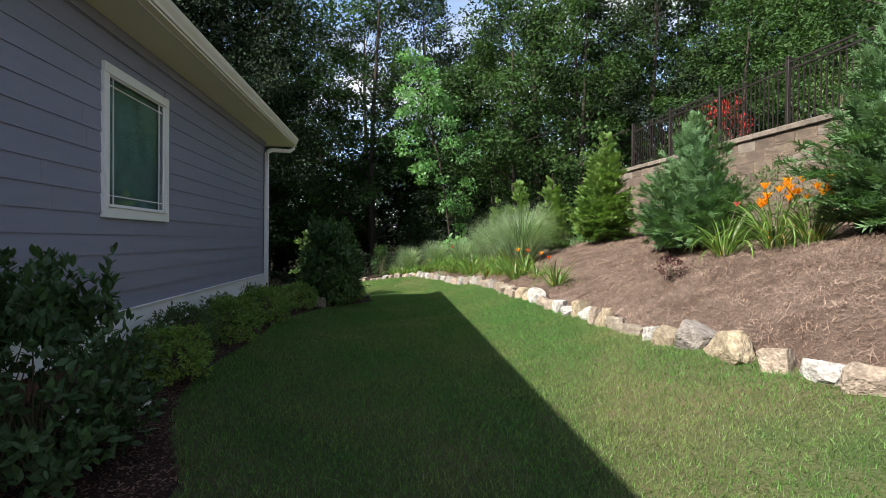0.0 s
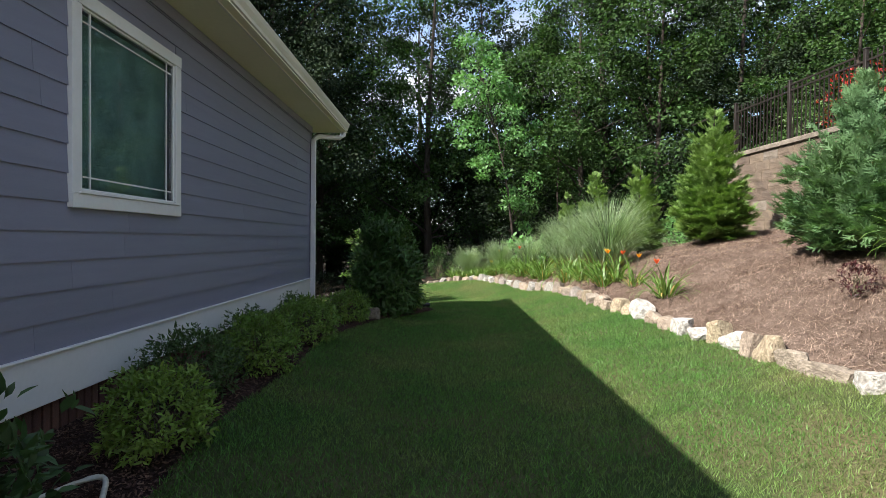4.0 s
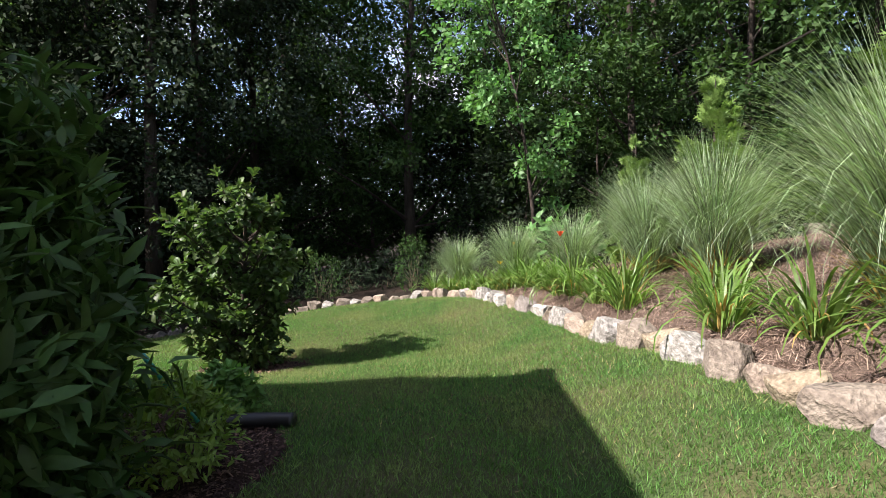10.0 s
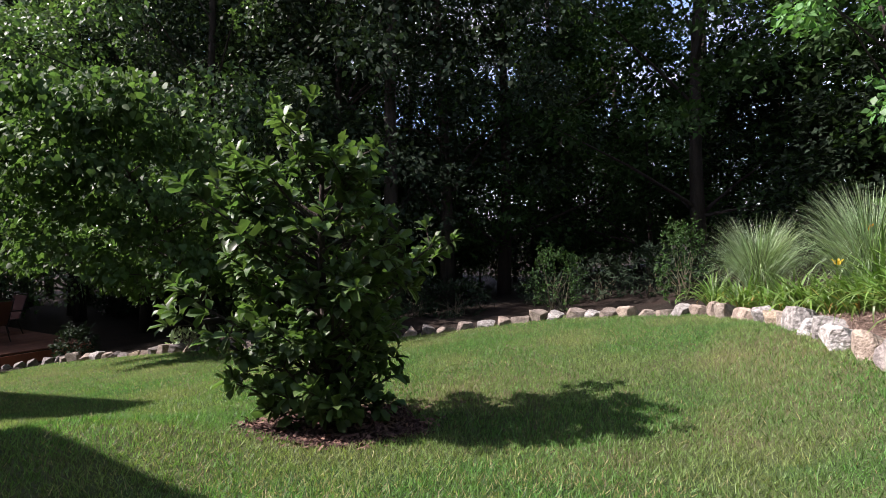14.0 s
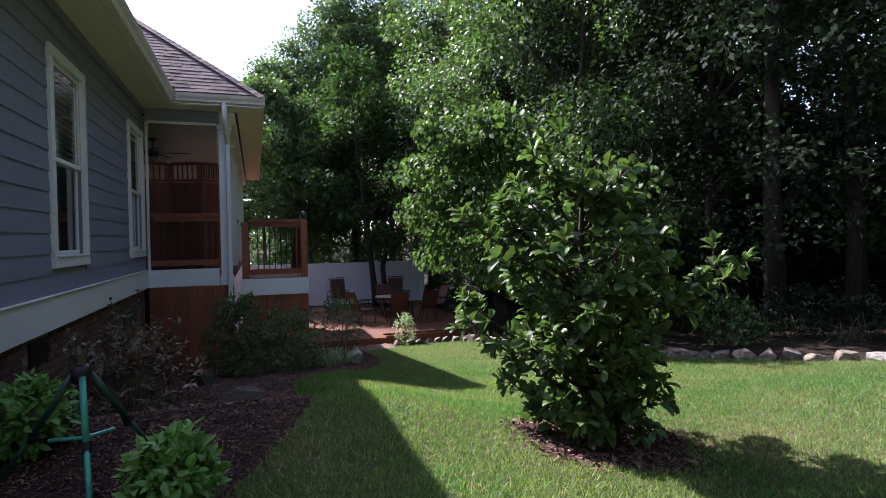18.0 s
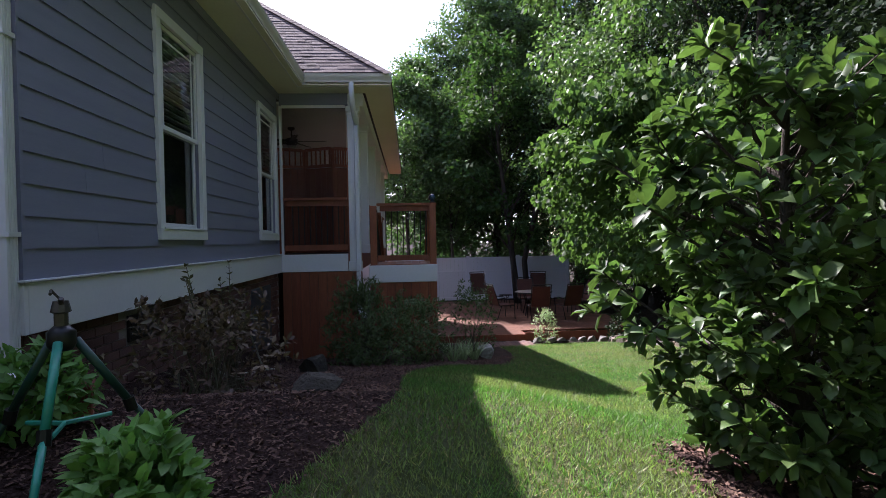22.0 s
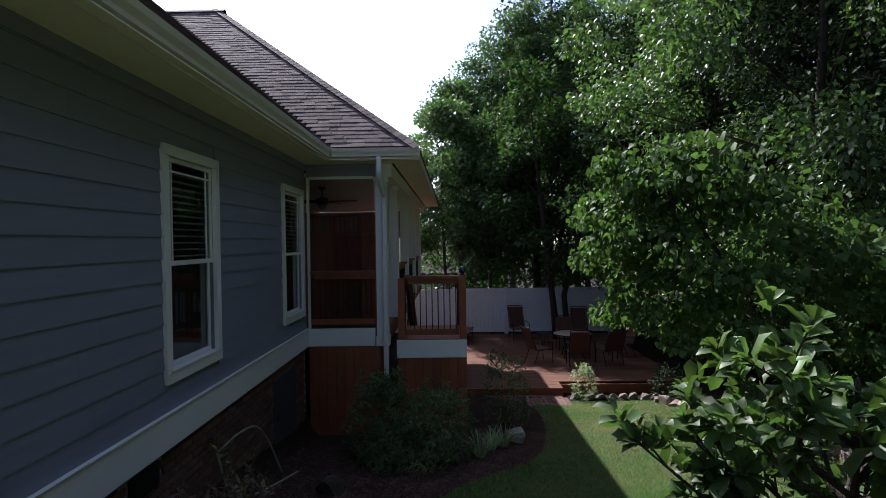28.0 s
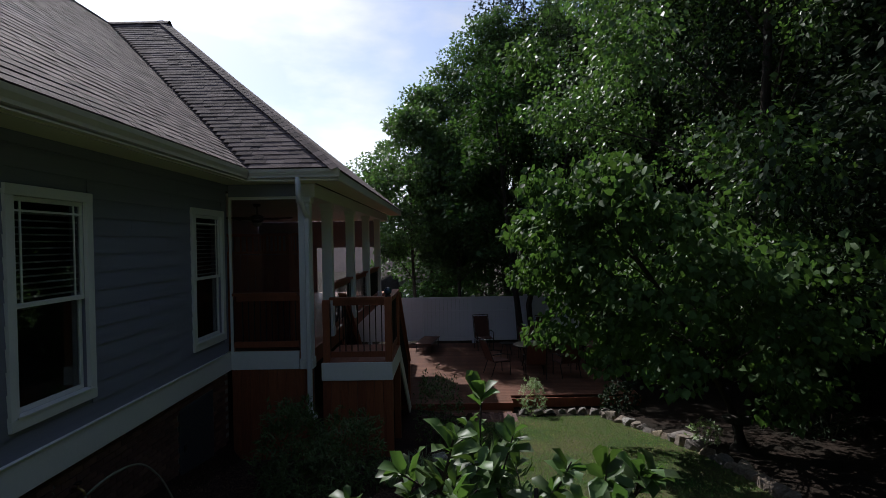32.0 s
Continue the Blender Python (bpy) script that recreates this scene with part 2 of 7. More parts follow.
# sunlight on the trees round the patio is put into this paler leaf
SUNLITLEAF = leaf_mat("sunlit_tree_leaf", (0.084, 0.140, 0.046), (0.056, 0.104, 0.038), 0.48, 0.36, 0.4, 0.4)
MAGLEAF = leaf_mat("magnolia_leaf", (0.052, 0.092, 0.030), (0.090, 0.142, 0.042), 0.46, 0.32, 0.45, 0.28)
LAURELLEAF = leaf_mat("laurel_leaf", (0.042, 0.088, 0.026), (0.068, 0.126, 0.034), 0.5, 0.28, 0.4, 0.25)
SHRUBLEAF = leaf_mat("shrub_leaf", (0.055, 0.100, 0.032), (0.09, 0.15, 0.042), 0.45, 0.28, 0.35, 0.45)
VIBURNUMLEAF = leaf_mat("viburnum_leaf", (0.046, 0.088, 0.036), (0.068, 0.120, 0.045), 0.5, 0.28, 0.35, 0.35)
NANDINALEAF = leaf_mat("nandina_leaf", (0.110, 0.200, 0.042), (0.190, 0.275, 0.055), 0.5, 0.32, 0.35)
YELLOWLEAF = leaf_mat("yellow_green_leaf", (0.150, 0.240, 0.046), (0.205, 0.285, 0.060), 0.5, 0.35, 0.35)
HERBLEAF = leaf_mat("pale_green_leaf", (0.115, 0.24, 0.062), (0.155, 0.29, 0.078), 0.5, 0.35, 0.25)
JUNIPERLEAF = leaf_mat("feathery_shrub_leaf", (0.105, 0.150, 0.058), (0.075, 0.115, 0.045), 0.55, 0.28, 0.35, 0.3)
BRONZELEAF = leaf_mat("bronze_shrub_leaf", (0.120, 0.074, 0.058), (0.140, 0.105, 0.062), 0.5, 0.25, 0.5)
OLIVELEAF = leaf_mat("olive_shoot_leaf", (0.115, 0.110, 0.045), (0.085, 0.060, 0.040), 0.5, 0.3, 0.5)
PURPLELEAF = leaf_mat("purple_leaf", (0.055, 0.014, 0.016), (0.035, 0.012, 0.014), 0.5, 0.25, 0.4)
REDLEAF = leaf_mat("red_leaf", (0.36, 0.03, 0.03), (0.22, 0.03, 0.03), 0.5, 0.35, 0.4)
CONIFER = leaf_mat("arborvitae_spray", (0.145, 0.232, 0.056), (0.098, 0.176, 0.044), 0.6, 0.28, 0.22)
CYPRESS = leaf_mat("cypress_spray", (0.082, 0.160, 0.070), (0.115, 0.195, 0.080), 0.6, 0.28, 0.22)
PLUME = leaf_mat("ornamental_grass_blade", (0.150, 0.220, 0.115), (0.270, 0.325, 0.200), 0.5, 0.32, 0.8)
STRAP = leaf_mat("daylily_leaf", (0.082, 0.165, 0.030), (0.135, 0.205, 0.045), 0.45, 0.33, 0.35, 0.45)
DEADLEAF = leaf_mat("withered_leaf", (0.34, 0.24, 0.07), (0.28, 0.17, 0.06), 0.7, 0.3, 0.3)
VARIEGATED = leaf_mat("variegated_leaf", (0.34, 0.40, 0.26), (0.20, 0.28, 0.14), 0.5, 0.3, 0.3)
ORANGE = leaf_mat("orange_petal", (0.88, 0.42, 0.03), (0.82, 0.27, 0.02), 0.5, 0.4, 0.2)
REDPETAL = leaf_mat("red_petal", (0.62, 0.05, 0.03), (0.7, 0.15, 0.04), 0.5, 0.4, 0.2)
PINKPETAL = leaf_mat("pink_petal", (0.75, 0.16, 0.18), (0.7, 0.25, 0.22), 0.5, 0.4, 0.2)
YELLOWPETAL = leaf_mat("yellow_petal", (0.85, 0.62, 0.10), (0.85, 0.5, 0.08), 0.5, 0.4, 0.2)

# ---- mesh helpers ----
def part(name, bm, mat, parent=None, label="", smooth=False):
    me = bpy.data.meshes.new(name)
    if isinstance(bm, bmesh.types.BMesh):
        bm.to_mesh(me)
        bm.free()
    else:
        fill(me, *bm)
        if name in ("shingles", "ridge_caps", "bricks"):
            me.shade_flat()
    if mat:
        me.materials.append(mat)
    if smooth:
        me.polygons.foreach_set("use_smooth", np.ones(len(me.polygons), dtype=bool))
    ob = new(name, me)
    ob.parent = parent
    if label:
        tagged(ob, label)
    return ob


def fill(me, verts, faces):
    """Vertices (n, 3) and faces (m, k), all of k corners, into a mesh."""
    verts, faces = np.asarray(verts, dtype=np.float32), np.asarray(faces, dtype=np.int32)
    me.vertices.add(len(verts))
    me.vertices.foreach_set("co", verts.ravel())
    m, k = faces.shape
    me.loops.add(m * k)
    me.loops.foreach_set("vertex_index", faces.ravel())
    me.polygons.add(m)
    me.polygons.foreach_set("loop_start", np.arange(0, m * k, k, dtype=np.int32))
    me.update(calc_edges=True)
    return me


def thing(name, at=(0, 0, 0), label="", category="", group="", kind="", turn=0.0):
    ob = new(name)
    ob.empty_display_size = 0.1
    ob.matrix_world = pose(*at, 0, 0, turn)
    return tagged(ob, label, category, group, kind)


def add_box(bm, lo, hi, bevel=0.0):
    lo, hi = Vector(lo), Vector(hi)
    made = bmesh.ops.create_cube(bm, size=1.0, matrix=Matrix.Translation((lo + hi) / 2) @ Matrix.Diagonal((*(hi - lo), 1)))
    if bevel:
        bmesh.ops.bevel(bm, geom=list({e for v in made["verts"] for e in v.link_edges}), offset=bevel, segments=1, affect="EDGES", clamp_overlap=True)


def box(lo, hi, bevel=0.0):
    bm = bmesh.new()
    add_box(bm, lo, hi, bevel)
    return bm


def prism(outline, z0, z1):
    """A plan outline carried from z0 up to z1."""
    bm = bmesh.new()
    low = [bm.verts.new((x, y, z0)) for x, y in outline]
    top = [bm.verts.new((x, y, z1)) for x, y in outline]
    bm.faces.new(low[::-1])
    bm.faces.new(top)
    for i in range(len(outline)):
        j = (i + 1) % len(outline)
        bm.faces.new((low[i], low[j], top[j], top[i]))
    return bm


def slab(corners, thick):
    """A sloping sheet with thickness, its corners in order, thickened downwards along its normal."""
    bm = bmesh.new()
    c = [Vector(p) for p in corners]
    nrm = (c[1] - c[0]).cross(c[2] - c[0]).normalized()
    if nrm.z < 0:
        nrm = -nrm
    top = [bm.verts.new(p) for p in c]
    low = [bm.verts.new(p - nrm * thick) for p in c]
    bm.faces.new(top)
    bm.faces.new(low[::-1])
    for i in range(len(c)):
        j = (i + 1) % len(c)
        bm.faces.new((top[j], top[i], low[i], low[j]))
    bmesh.ops.recalc_face_normals(bm, faces=bm.faces)
    return bm


def add_tube(bm, pts, radii, sides=8):
    pts = [Vector(p) for p in pts]
    if not isinstance(radii, (list, tuple)):
        radii = [radii] * len(pts)
    rings = []
    for i, p in enumerate(pts):
        d = (pts[min(i + 1, len(pts) - 1)] - pts[max(i - 1, 0)]).normalized()
        a = d.orthogonal().normalized() if abs(d.z) < 0.9 else Vector((1, 0, 0)).cross(d).normalized()
        if rings and rings[-1][1].dot(a) < 0:
            a = -a
        b = d.cross(a)
        rings.append(([bm.verts.new(p + (a * math.cos(t) + b * math.sin(t)) * radii[i]) for t in [2 * math.pi * k / sides for k in range(sides)]], a))
    for (r, _), (s, _) in zip(rings, rings[1:]):
        for k in range(sides):
            bm.faces.new((r[k], r[(k + 1) % sides], s[(k + 1) % sides], s[k]))
    bm.faces.new(rings[0][0][::-1])
    bm.faces.new(rings[-1][0])


def tube(pts, radii, sides=8):
    bm = bmesh.new()
    add_tube(bm, pts, radii, sides)
    bmesh.ops.recalc_face_normals(bm, faces=bm.faces)
    return bm


def unit(a):
    return a / np.maximum(np.linalg.norm(a, axis=-1, keepdims=True), 1e-9)


def turns(way, up, size, width=1.0):
    """Rotations that lay a leaf's length (+y) along way with its face towards up."""
    y = unit(way)
    x = unit(np.cross(y, up))
    z = np.cross(x, y)
    s = np.asarray(size).reshape(-1, 1)
    return np.stack([x * s * width, y * s, z * s], axis=2)


def scatter(shape, places, rot):
    v0, f0 = shape
    v = np.einsum("nij,vj->nvi", rot, v0) + places[:, None, :]
    f = f0[None] + (np.arange(len(places)) * len(v0))[:, None, None]
    return v.reshape(-1, 3), f.reshape(-1, f0.shape[1])


def joined(*meshes):
    vs, fs, n = [], [], 0
    for v, f in meshes:
        vs.append(v)
        fs.append(f + n)
        n += len(v)
    return np.concatenate(vs), np.concatenate(fs)


def leaf_shape(w, fold=0.12, droop=0.15, tip=0.55):
    """A pointed leaf of unit length, folded along its midrib."""
    v = np.array([(0, 0, 0), (-w * 0.8, 0.3, fold * w * 2), (0, 0.33, 0), (w * 0.8, 0.3, fold * w * 2), (-w * 0.75, tip + 0.1, fold * w * 2 - droop * 0.5), (0, tip + 0.12, -droop * 0.45), (w * 0.75, tip + 0.1, fold * w * 2 - droop * 0.5), (0, 1, -droop)])
    f = np.array([(0, 2, 1), (0, 3, 2), (1, 2, 5), (1, 5, 4), (2, 3, 6), (2, 6, 5), (4, 5, 7), (5, 6, 7)])
    return v, f


HEART_LEAF = (np.array([(0, 0.06, 0), (-0.34, 0.0, 0.05), (-0.46, 0.36, 0.07), (0, 1, -0.14), (0.46, 0.36, 0.07), (0.34, 0.0, 0.05)]), np.array([(0, 3, 2, 1), (0, 5, 4, 3)]))
SMALL_LEAF = (np.array([(0, 0, 0), (-0.32, 0.45, 0.06), (0, 1, -0.1), (0.32, 0.45, 0.06)]), np.array([(0, 3, 2, 1)]))
FAR_LEAF = (np.array([(-0.36, 0.12, 0.05), (0.36, 0.2, 0.05), (0, 1, -0.1)]), np.array([(0, 1, 2)]))
rng = np.random.default_rng(7)


def ball(n, r=None):
    g = r or rng
    d = unit(g.normal(size=(n, 3)))
    return d * (g.random((n, 1)) ** (1 / 3))


def arching(n, base_r, height, spread, width, seg=6, droop=1.0, g=None, stiff=0.5):
    """n blades that rise from a tuft and bend over: quads in one mesh."""
    g = g or rng
    ang = g.random(n) * 2 * np.pi
    rad = base_r * np.sqrt(g.random(n))
    L = math.hypot(height, spread * 0.55) * (0.62 + 0.43 * g.random(n))
    tilt = (spread / height) * 0.75 * g.random(n) ** 0.8 * np.where(base_r > 0, 0.35 + 0.65 * rad / base_r, 1)
    bend = droop * (0.35 + 0.9 * g.random(n)) * (0.45 + 0.55 * g.random(n))
    t = np.linspace(0, 1, seg + 1)
    th = tilt[:, None] + bend[:, None] * t[None] ** 1.8
    step = L[:, None] / seg
    r = np.concatenate([np.zeros((n, 1)), np.cumsum(np.sin(th[:, 1:]) * step, 1)], 1)
    z = np.concatenate([np.zeros((n, 1)), np.cumsum(np.cos(th[:, 1:]) * step, 1)], 1)
    a2 = ang + g.normal(size=n) * 0.35
    cx = np.cos(ang)[:, None] * rad[:, None] + np.cos(a2)[:, None] * r
    cy = np.sin(ang)[:, None] * rad[:, None] + np.sin(a2)[:, None] * r
    w = width * (0.7 + 0.6 * g.random(n))[:, None] * np.minimum(1, 0.5 + 2 * t) * np.sqrt(np.maximum(0.02, 1 - t ** 1.5)) * 0.5
    tw = a2 + np.pi / 2 + g.normal(size=n) * 0.5
    sx, sy = np.cos(tw)[:, None] * w, np.sin(tw)[:, None] * w
    left = np.stack([cx - sx, cy - sy, z], -1)
    right = np.stack([cx + sx, cy + sy, z], -1)
    v = np.stack([left, right], 2).reshape(n, -1, 3)
    f0 = np.array([(2 * i, 2 * i + 1, 2 * i + 3, 2 * i + 2) for i in range(seg)])
    f = f0[None] + (np.arange(n) * (2 * seg + 2))[:, None, None]
    return v.reshape(-1, 3), f.reshape(-1, 4)

# ---- the lie of the land ----
def curve_through(points, per=10):
    """A smooth plan line through a few points."""
    p = np.array([points[0], *points, points[-1]], dtype=float)
    out = []
    for i in range(1, len(p) - 2):
        for t in np.arange(per) / per:
            a, b, c, d = p[i - 1], p[i], p[i + 1], p[i + 2]
            out.append(0.5 * (2 * b + (c - a) * t + (2 * a - 5 * b + 4 * c - d) * t ** 2 + (3 * b - a - 3 * c + d) * t ** 3))
    out.append(p[-2])
    return np.array(out)


EDGE = curve_through([(2.95, -8), (2.92, -3), (2.78, 2.6), (2.62, 4.3), (2.55, 6.0), (2.45, 8.0), (2.40, 9.1), (2.20, 10.3), (2.12, 11.7), (2.05, 13.2), (1.82, 14.8), (1.52, 16.2), (1.12, 17.5), (0.66, 18.8), (0.1, 19.7), (-0.7, 20.2), (-1.8, 20.5), (-2.7, 20.2), (-4.15, 19.3), (-6.0, 19.0), (-8.0, 19.1), (-10.0, 18.9), (-12.3, 18.3)])
BED = curve_through([(-12.3, 15.6), (-10.0, 15.5), (-8.6, 15.3), (-7.3, 14.95), (-6.2, 14.3), (-5.0, 13.65), (-3.7, 13.5), (-2.5, 13.55), (-1.4, 13.2), (-0.72, 12.85), (-0.40, 12.4), (-0.40, 11.9), (-0.65, 11.3), (-1.1, 10.4), (-1.35, 9.4), (-1.58, 8.3), (-1.55, 7.0), (-1.62, 5.5), (-1.45, 4.2), (-1.02, 3.1), (-0.95, 2.0), (-1.3, 0), (-1.5, -8)])
LAWN = np.concatenate([EDGE, BED])


def inside(px, py, poly):
    hit = np.zeros(px.shape, dtype=bool)
    x0, y0 = poly[-1]
    for x1, y1 in poly:
        if y1 != y0:
            cross = ((y1 > py) != (y0 > py)) & (px < (x0 - x1) * (py - y1) / (y0 - y1) + x1)
            hit ^= cross
        x0, y0 = x1, y1
    return hit


def ease(t):
    t = np.clip(t, 0, 1)
    return t * t * (3 - 2 * t)


GARDEN = np.concatenate([EDGE, np.array([(-12.3, 15.6), (-14, 8), (-14, -8)])])


def away(px, py):
    """Distance to the stone edging."""
    best = np.full(px.shape, 1e9)
    for x, y in EDGE[::2]:
        best = np.minimum(best, (px - x) ** 2 + (py - y) ** 2)
    return np.sqrt(best)


def height(px, py):
    px, py = np.asarray(px, dtype=float), np.asarray(py, dtype=float)
    b = np.maximum(ease((py - 11) / 5), ease((-px - 1.6) / 1.6) * ease((py - 11.0) / 0.7))
    side = 0.17 * np.maximum(px - 1.0, 0) + 0.1 * ease((-px - 0.6) / 1.0)
    rear = -0.08 + 0.1 * np.clip(px - 0.8, 0, 4) + 0.135 * np.clip(px, -14, 0)
    dip = 0.17 * np.exp(-((px + 0.3) / 1.5) ** 2 - ((py - 15.9) / 1.5) ** 2)
    bank = 0.22 * ease((15.3 - py) / 1.4) * ease((-px - 1.2) / 1.2) * (1 - 0.55 * ease((-px - 4) / 4))
    z = side * (1 - b) + (rear - dip + bank) * b
    out = ~inside(px, py, GARDEN) & (px > -12.4) & (py > -8.1)
    near = away(px, py)
    d = np.where(out, near, 0)
    # the lawn sweeps up to the edging stones
    swell = np.interp(py, (0, 3.2, 4.3, 5.2, 6.5, 9.0, 11.5, 13.2, 14.8, 16.3, 18.0, 19.5), (0.14, 0.16, 0.14, 0.09, 0.05, 0.06, 0.14, 0.14, 0.09, 0.20, 0.20, 0.05))
    z = z + swell * np.where(out, 1, 1 - ease(near / 1.15)) * ease((px + 0.6) / 1.2)
    east = ease((px + 1.5) / 3) * (1 - 0.75 * ease((py - 15) / 5))
    z = z + out * (0.60 * east * (1 - np.exp(-d / 1.4)) + 0.08 * (1 - np.exp(-d / 2)))
    z = np.where(px > 3, np.minimum(z, 1.55 + 0.02 * px), z)
    terrace = ease((px - 7.02 + 0.05 * py) / 0.12) * (1 - ease((py - 14.7) / 1.5))
    z = z * (1 - terrace) + 3.03 * terrace
    # gentle unevenness of soil outside the lawn
    z = z + out * (0.035 * np.sin(px * 2.3 + 1.3 * np.sin(py * 1.7)) * np.sin(py * 1.9 + 0.6) + 0.016 * np.sin(px * 9.1 + 2 * np.sin(py * 4.3)) * np.sin(py * 8.3 + 1.7 * np.sin(px * 5.1)))
    return z


def ground_at(x, y):
    return float(height(np.array([x]), np.array([y]))[0])


gx = np.concatenate([np.linspace(-420, -40, 12)[:-1], np.linspace(-40, -15, 26)[:-1], np.arange(-15, -4, 0.12), np.arange(-4, 2.999, 0.055), np.arange(3.0, 9, 0.12), np.linspace(9, 40, 32)[1:], np.linspace(40, 420, 12)[1:]])
gy = np.concatenate([np.linspace(-420, -20, 12)[:-1], np.linspace(-20, -4, 17)[:-1], np.arange(-4, 2.4, 0.12), np.arange(2.4, 17.999, 0.06), np.arange(18.0, 23, 0.12), np.linspace(23, 60, 38)[1:], np.linspace(60, 420, 10)[1:]])
GX, GY = np.meshgrid(gx, gy)
GZ = height(GX.ravel(), GY.ravel())
verts_all = np.stack([GX.ravel(), GY.ravel(), GZ], -1)
nx, ny = len(gx), len(gy)
ii = (np.arange(ny - 1)[:, None] * nx + np.arange(nx - 1)[None]).ravel()
faces_all = np.stack([ii, ii + 1, ii + nx + 1, ii + nx], -1)
mid = verts_all[faces_all].mean(1)
fx, fy = mid[:, 0], mid[:, 1]
on_lawn = inside(fx, fy, LAWN) & (np.hypot(fx + 1.68, fy - 15.34) > 0.60 + 0.05 * np.sin(5 * np.arctan2(fy - 15.34, fx + 1.68)))
in_bed = ~on_lawn & inside(fx, fy, GARDEN)
on_slope = ~on_lawn & ~in_bed & (fx > 0.2) & (fx < 7.05 - 0.05 * fy) & ((fy < 16.4) | (fx < 5.4)) & (fy < 20.5) & (fy > -8)
for name, mask, mat, words in (("lawn", on_lawn, TURF, "mown green lawn with drier patches"), ("bark_bed", in_bed, BARK_GROUND, "dark bark mulch bed along the house foundation"),
                               ("mulch_slope", on_slope, STRAW, "sloping garden bed covered in pine straw"), ("ground", ~(on_lawn | in_bed | on_slope), LITTER, "shaded woodland ground with leaf litter")):
    used, back = np.unique(faces_all[mask].ravel(), return_inverse=True)
    tagged(part(name, (verts_all[used], back.reshape(-1, 4)), mat, smooth=True), words, "ground", kind="structure")

# ---- the house ----
WX, WY, SOFF = -2.49, 11.52, 3.19      # east wall face, rear wall face, soffit height
BAND0, BAND1, LAP = 0.30, 0.586, 0.178
EX, EY, EAVE = -1.95, 12.02, 3.36      # outer eave lines
PX0, PX1, PY = -8.46, -19.0, 12.87     # porch side, far side, column line
WINGX, WINGY, WINGX2 = -7.96, 13.37, -19.3
PITCH, RISE = 0.834, 5.05


def wall_with_holes(a0, a1, z0, z1, holes, face, depth, along):
    """A wall along x or y as blocks round its openings, in one mesh."""
    bm = bmesh.new()
    cuts = sorted({a0, a1, *[h[0] for h in holes], *[h[1] for h in holes]})
    for p, q in zip(cuts, cuts[1:]):
        spans, low = [], z0
        for h in holes:
            if h[0] <= p and q <= h[1]:
                spans.append((low, h[2]))
                low = h[3]
        spans.append((low, z1))
        for u, w in spans:
            if along == "y":
                add_box(bm, (face - depth, p, u), (face, q, w))
            else:
                add_box(bm, (p, face - depth, u), (q, face, w))
    return bm


EWIN = (5.45, 6.68, 1.53, 2.73)
RWINS = [(-5.08, -4.19, 0.90, 2.69), (-8.20, -7.30, 0.90, 2.69)]
wall_east = tagged(part("wall_east", wall_with_holes(-8, WY - 0.02, BAND0, SOFF, [EWIN], WX - 0.02, 0.2, "y"), SIDING), "house side wall clad in dark slate-blue lap siding", "wall", kind="structure")
wall_rear = tagged(part("wall_rear", wall_with_holes(PX0, WX - 0.22, BAND0, SOFF, sorted(RWINS), WY - 0.02, 0.2, "x"), SIDING), "rear house wall clad in dark slate-blue lap siding", "wall", kind="structure")
tagged(part("wall_west_of_bedrooms", box((PX0 - 0.0, 8.4, -1.6), (PX0 + 0.18, WY - 0.22, SOFF)), SIDING), "house wall beside the covered porch", "wall", kind="structure")
tagged(part("wall_porch_back", box((PX1, 8.2, -1.6), (PX0 - 0.002, 8.4, SOFF)), SIDING), "house wall at the back of the covered porch", "wall", kind="structure")
tagged(part("wall_front", box((-24, -8.2, -0.3), (WX, -8.0, SOFF)), SIDING), "front house wall in dark siding", "wall", kind="structure")
tagged(part("wall_west", box((-24.2, -8.2, -1.6), (-24.0, 8.2, SOFF)), SIDING), "far side house wall in dark siding", "wall", kind="structure")
tagged(part("wall_rear_far", box((-24.0, 8.0, -1.6), (PX1 - 0.002, 8.2, SOFF)), SIDING), "rear house wall beyond the porch", "wall", kind="structure")
tagged(part("ceiling", box((-24, -8, 3.195), (WX - 0.23, 8.19, 3.25)), TRIM), "plain white ceiling inside the house", "ceiling", kind="structure")
tagged(part("floor", box((-24, -8, 0.4), (WX - 0.23, 8.19, 0.5)), DECKWOOD), "plain floor inside the house", "floor", kind="structure")


def board(parent, a0, a1, z, along, face):
    """One lap of siding: proud at its lower edge, tucked in under the next."""
    bm = bmesh.new()
    prof = [(0.0, z), (0.015, z), (0.004, min(z + LAP + 0.004, SOFF - 0.002)), (0.0, min(z + LAP + 0.004, SOFF - 0.002))]
    rows = []
    for a in (a0, a1):
        rows.append([bm.verts.new((face + d, a, h) if along == "y" else (a, face + d, h)) for d, h in prof])
    for k in range(4):
        bm.faces.new((rows[0][k], rows[1][k], rows[1][(k + 1) % 4], rows[0][(k + 1) % 4]))
    bm.faces.new(rows[0][::-1])
    bm.faces.new(rows[1])
    bmesh.ops.recalc_face_normals(bm, faces=bm.faces)
    part("siding_board", bm, SIDING, parent)


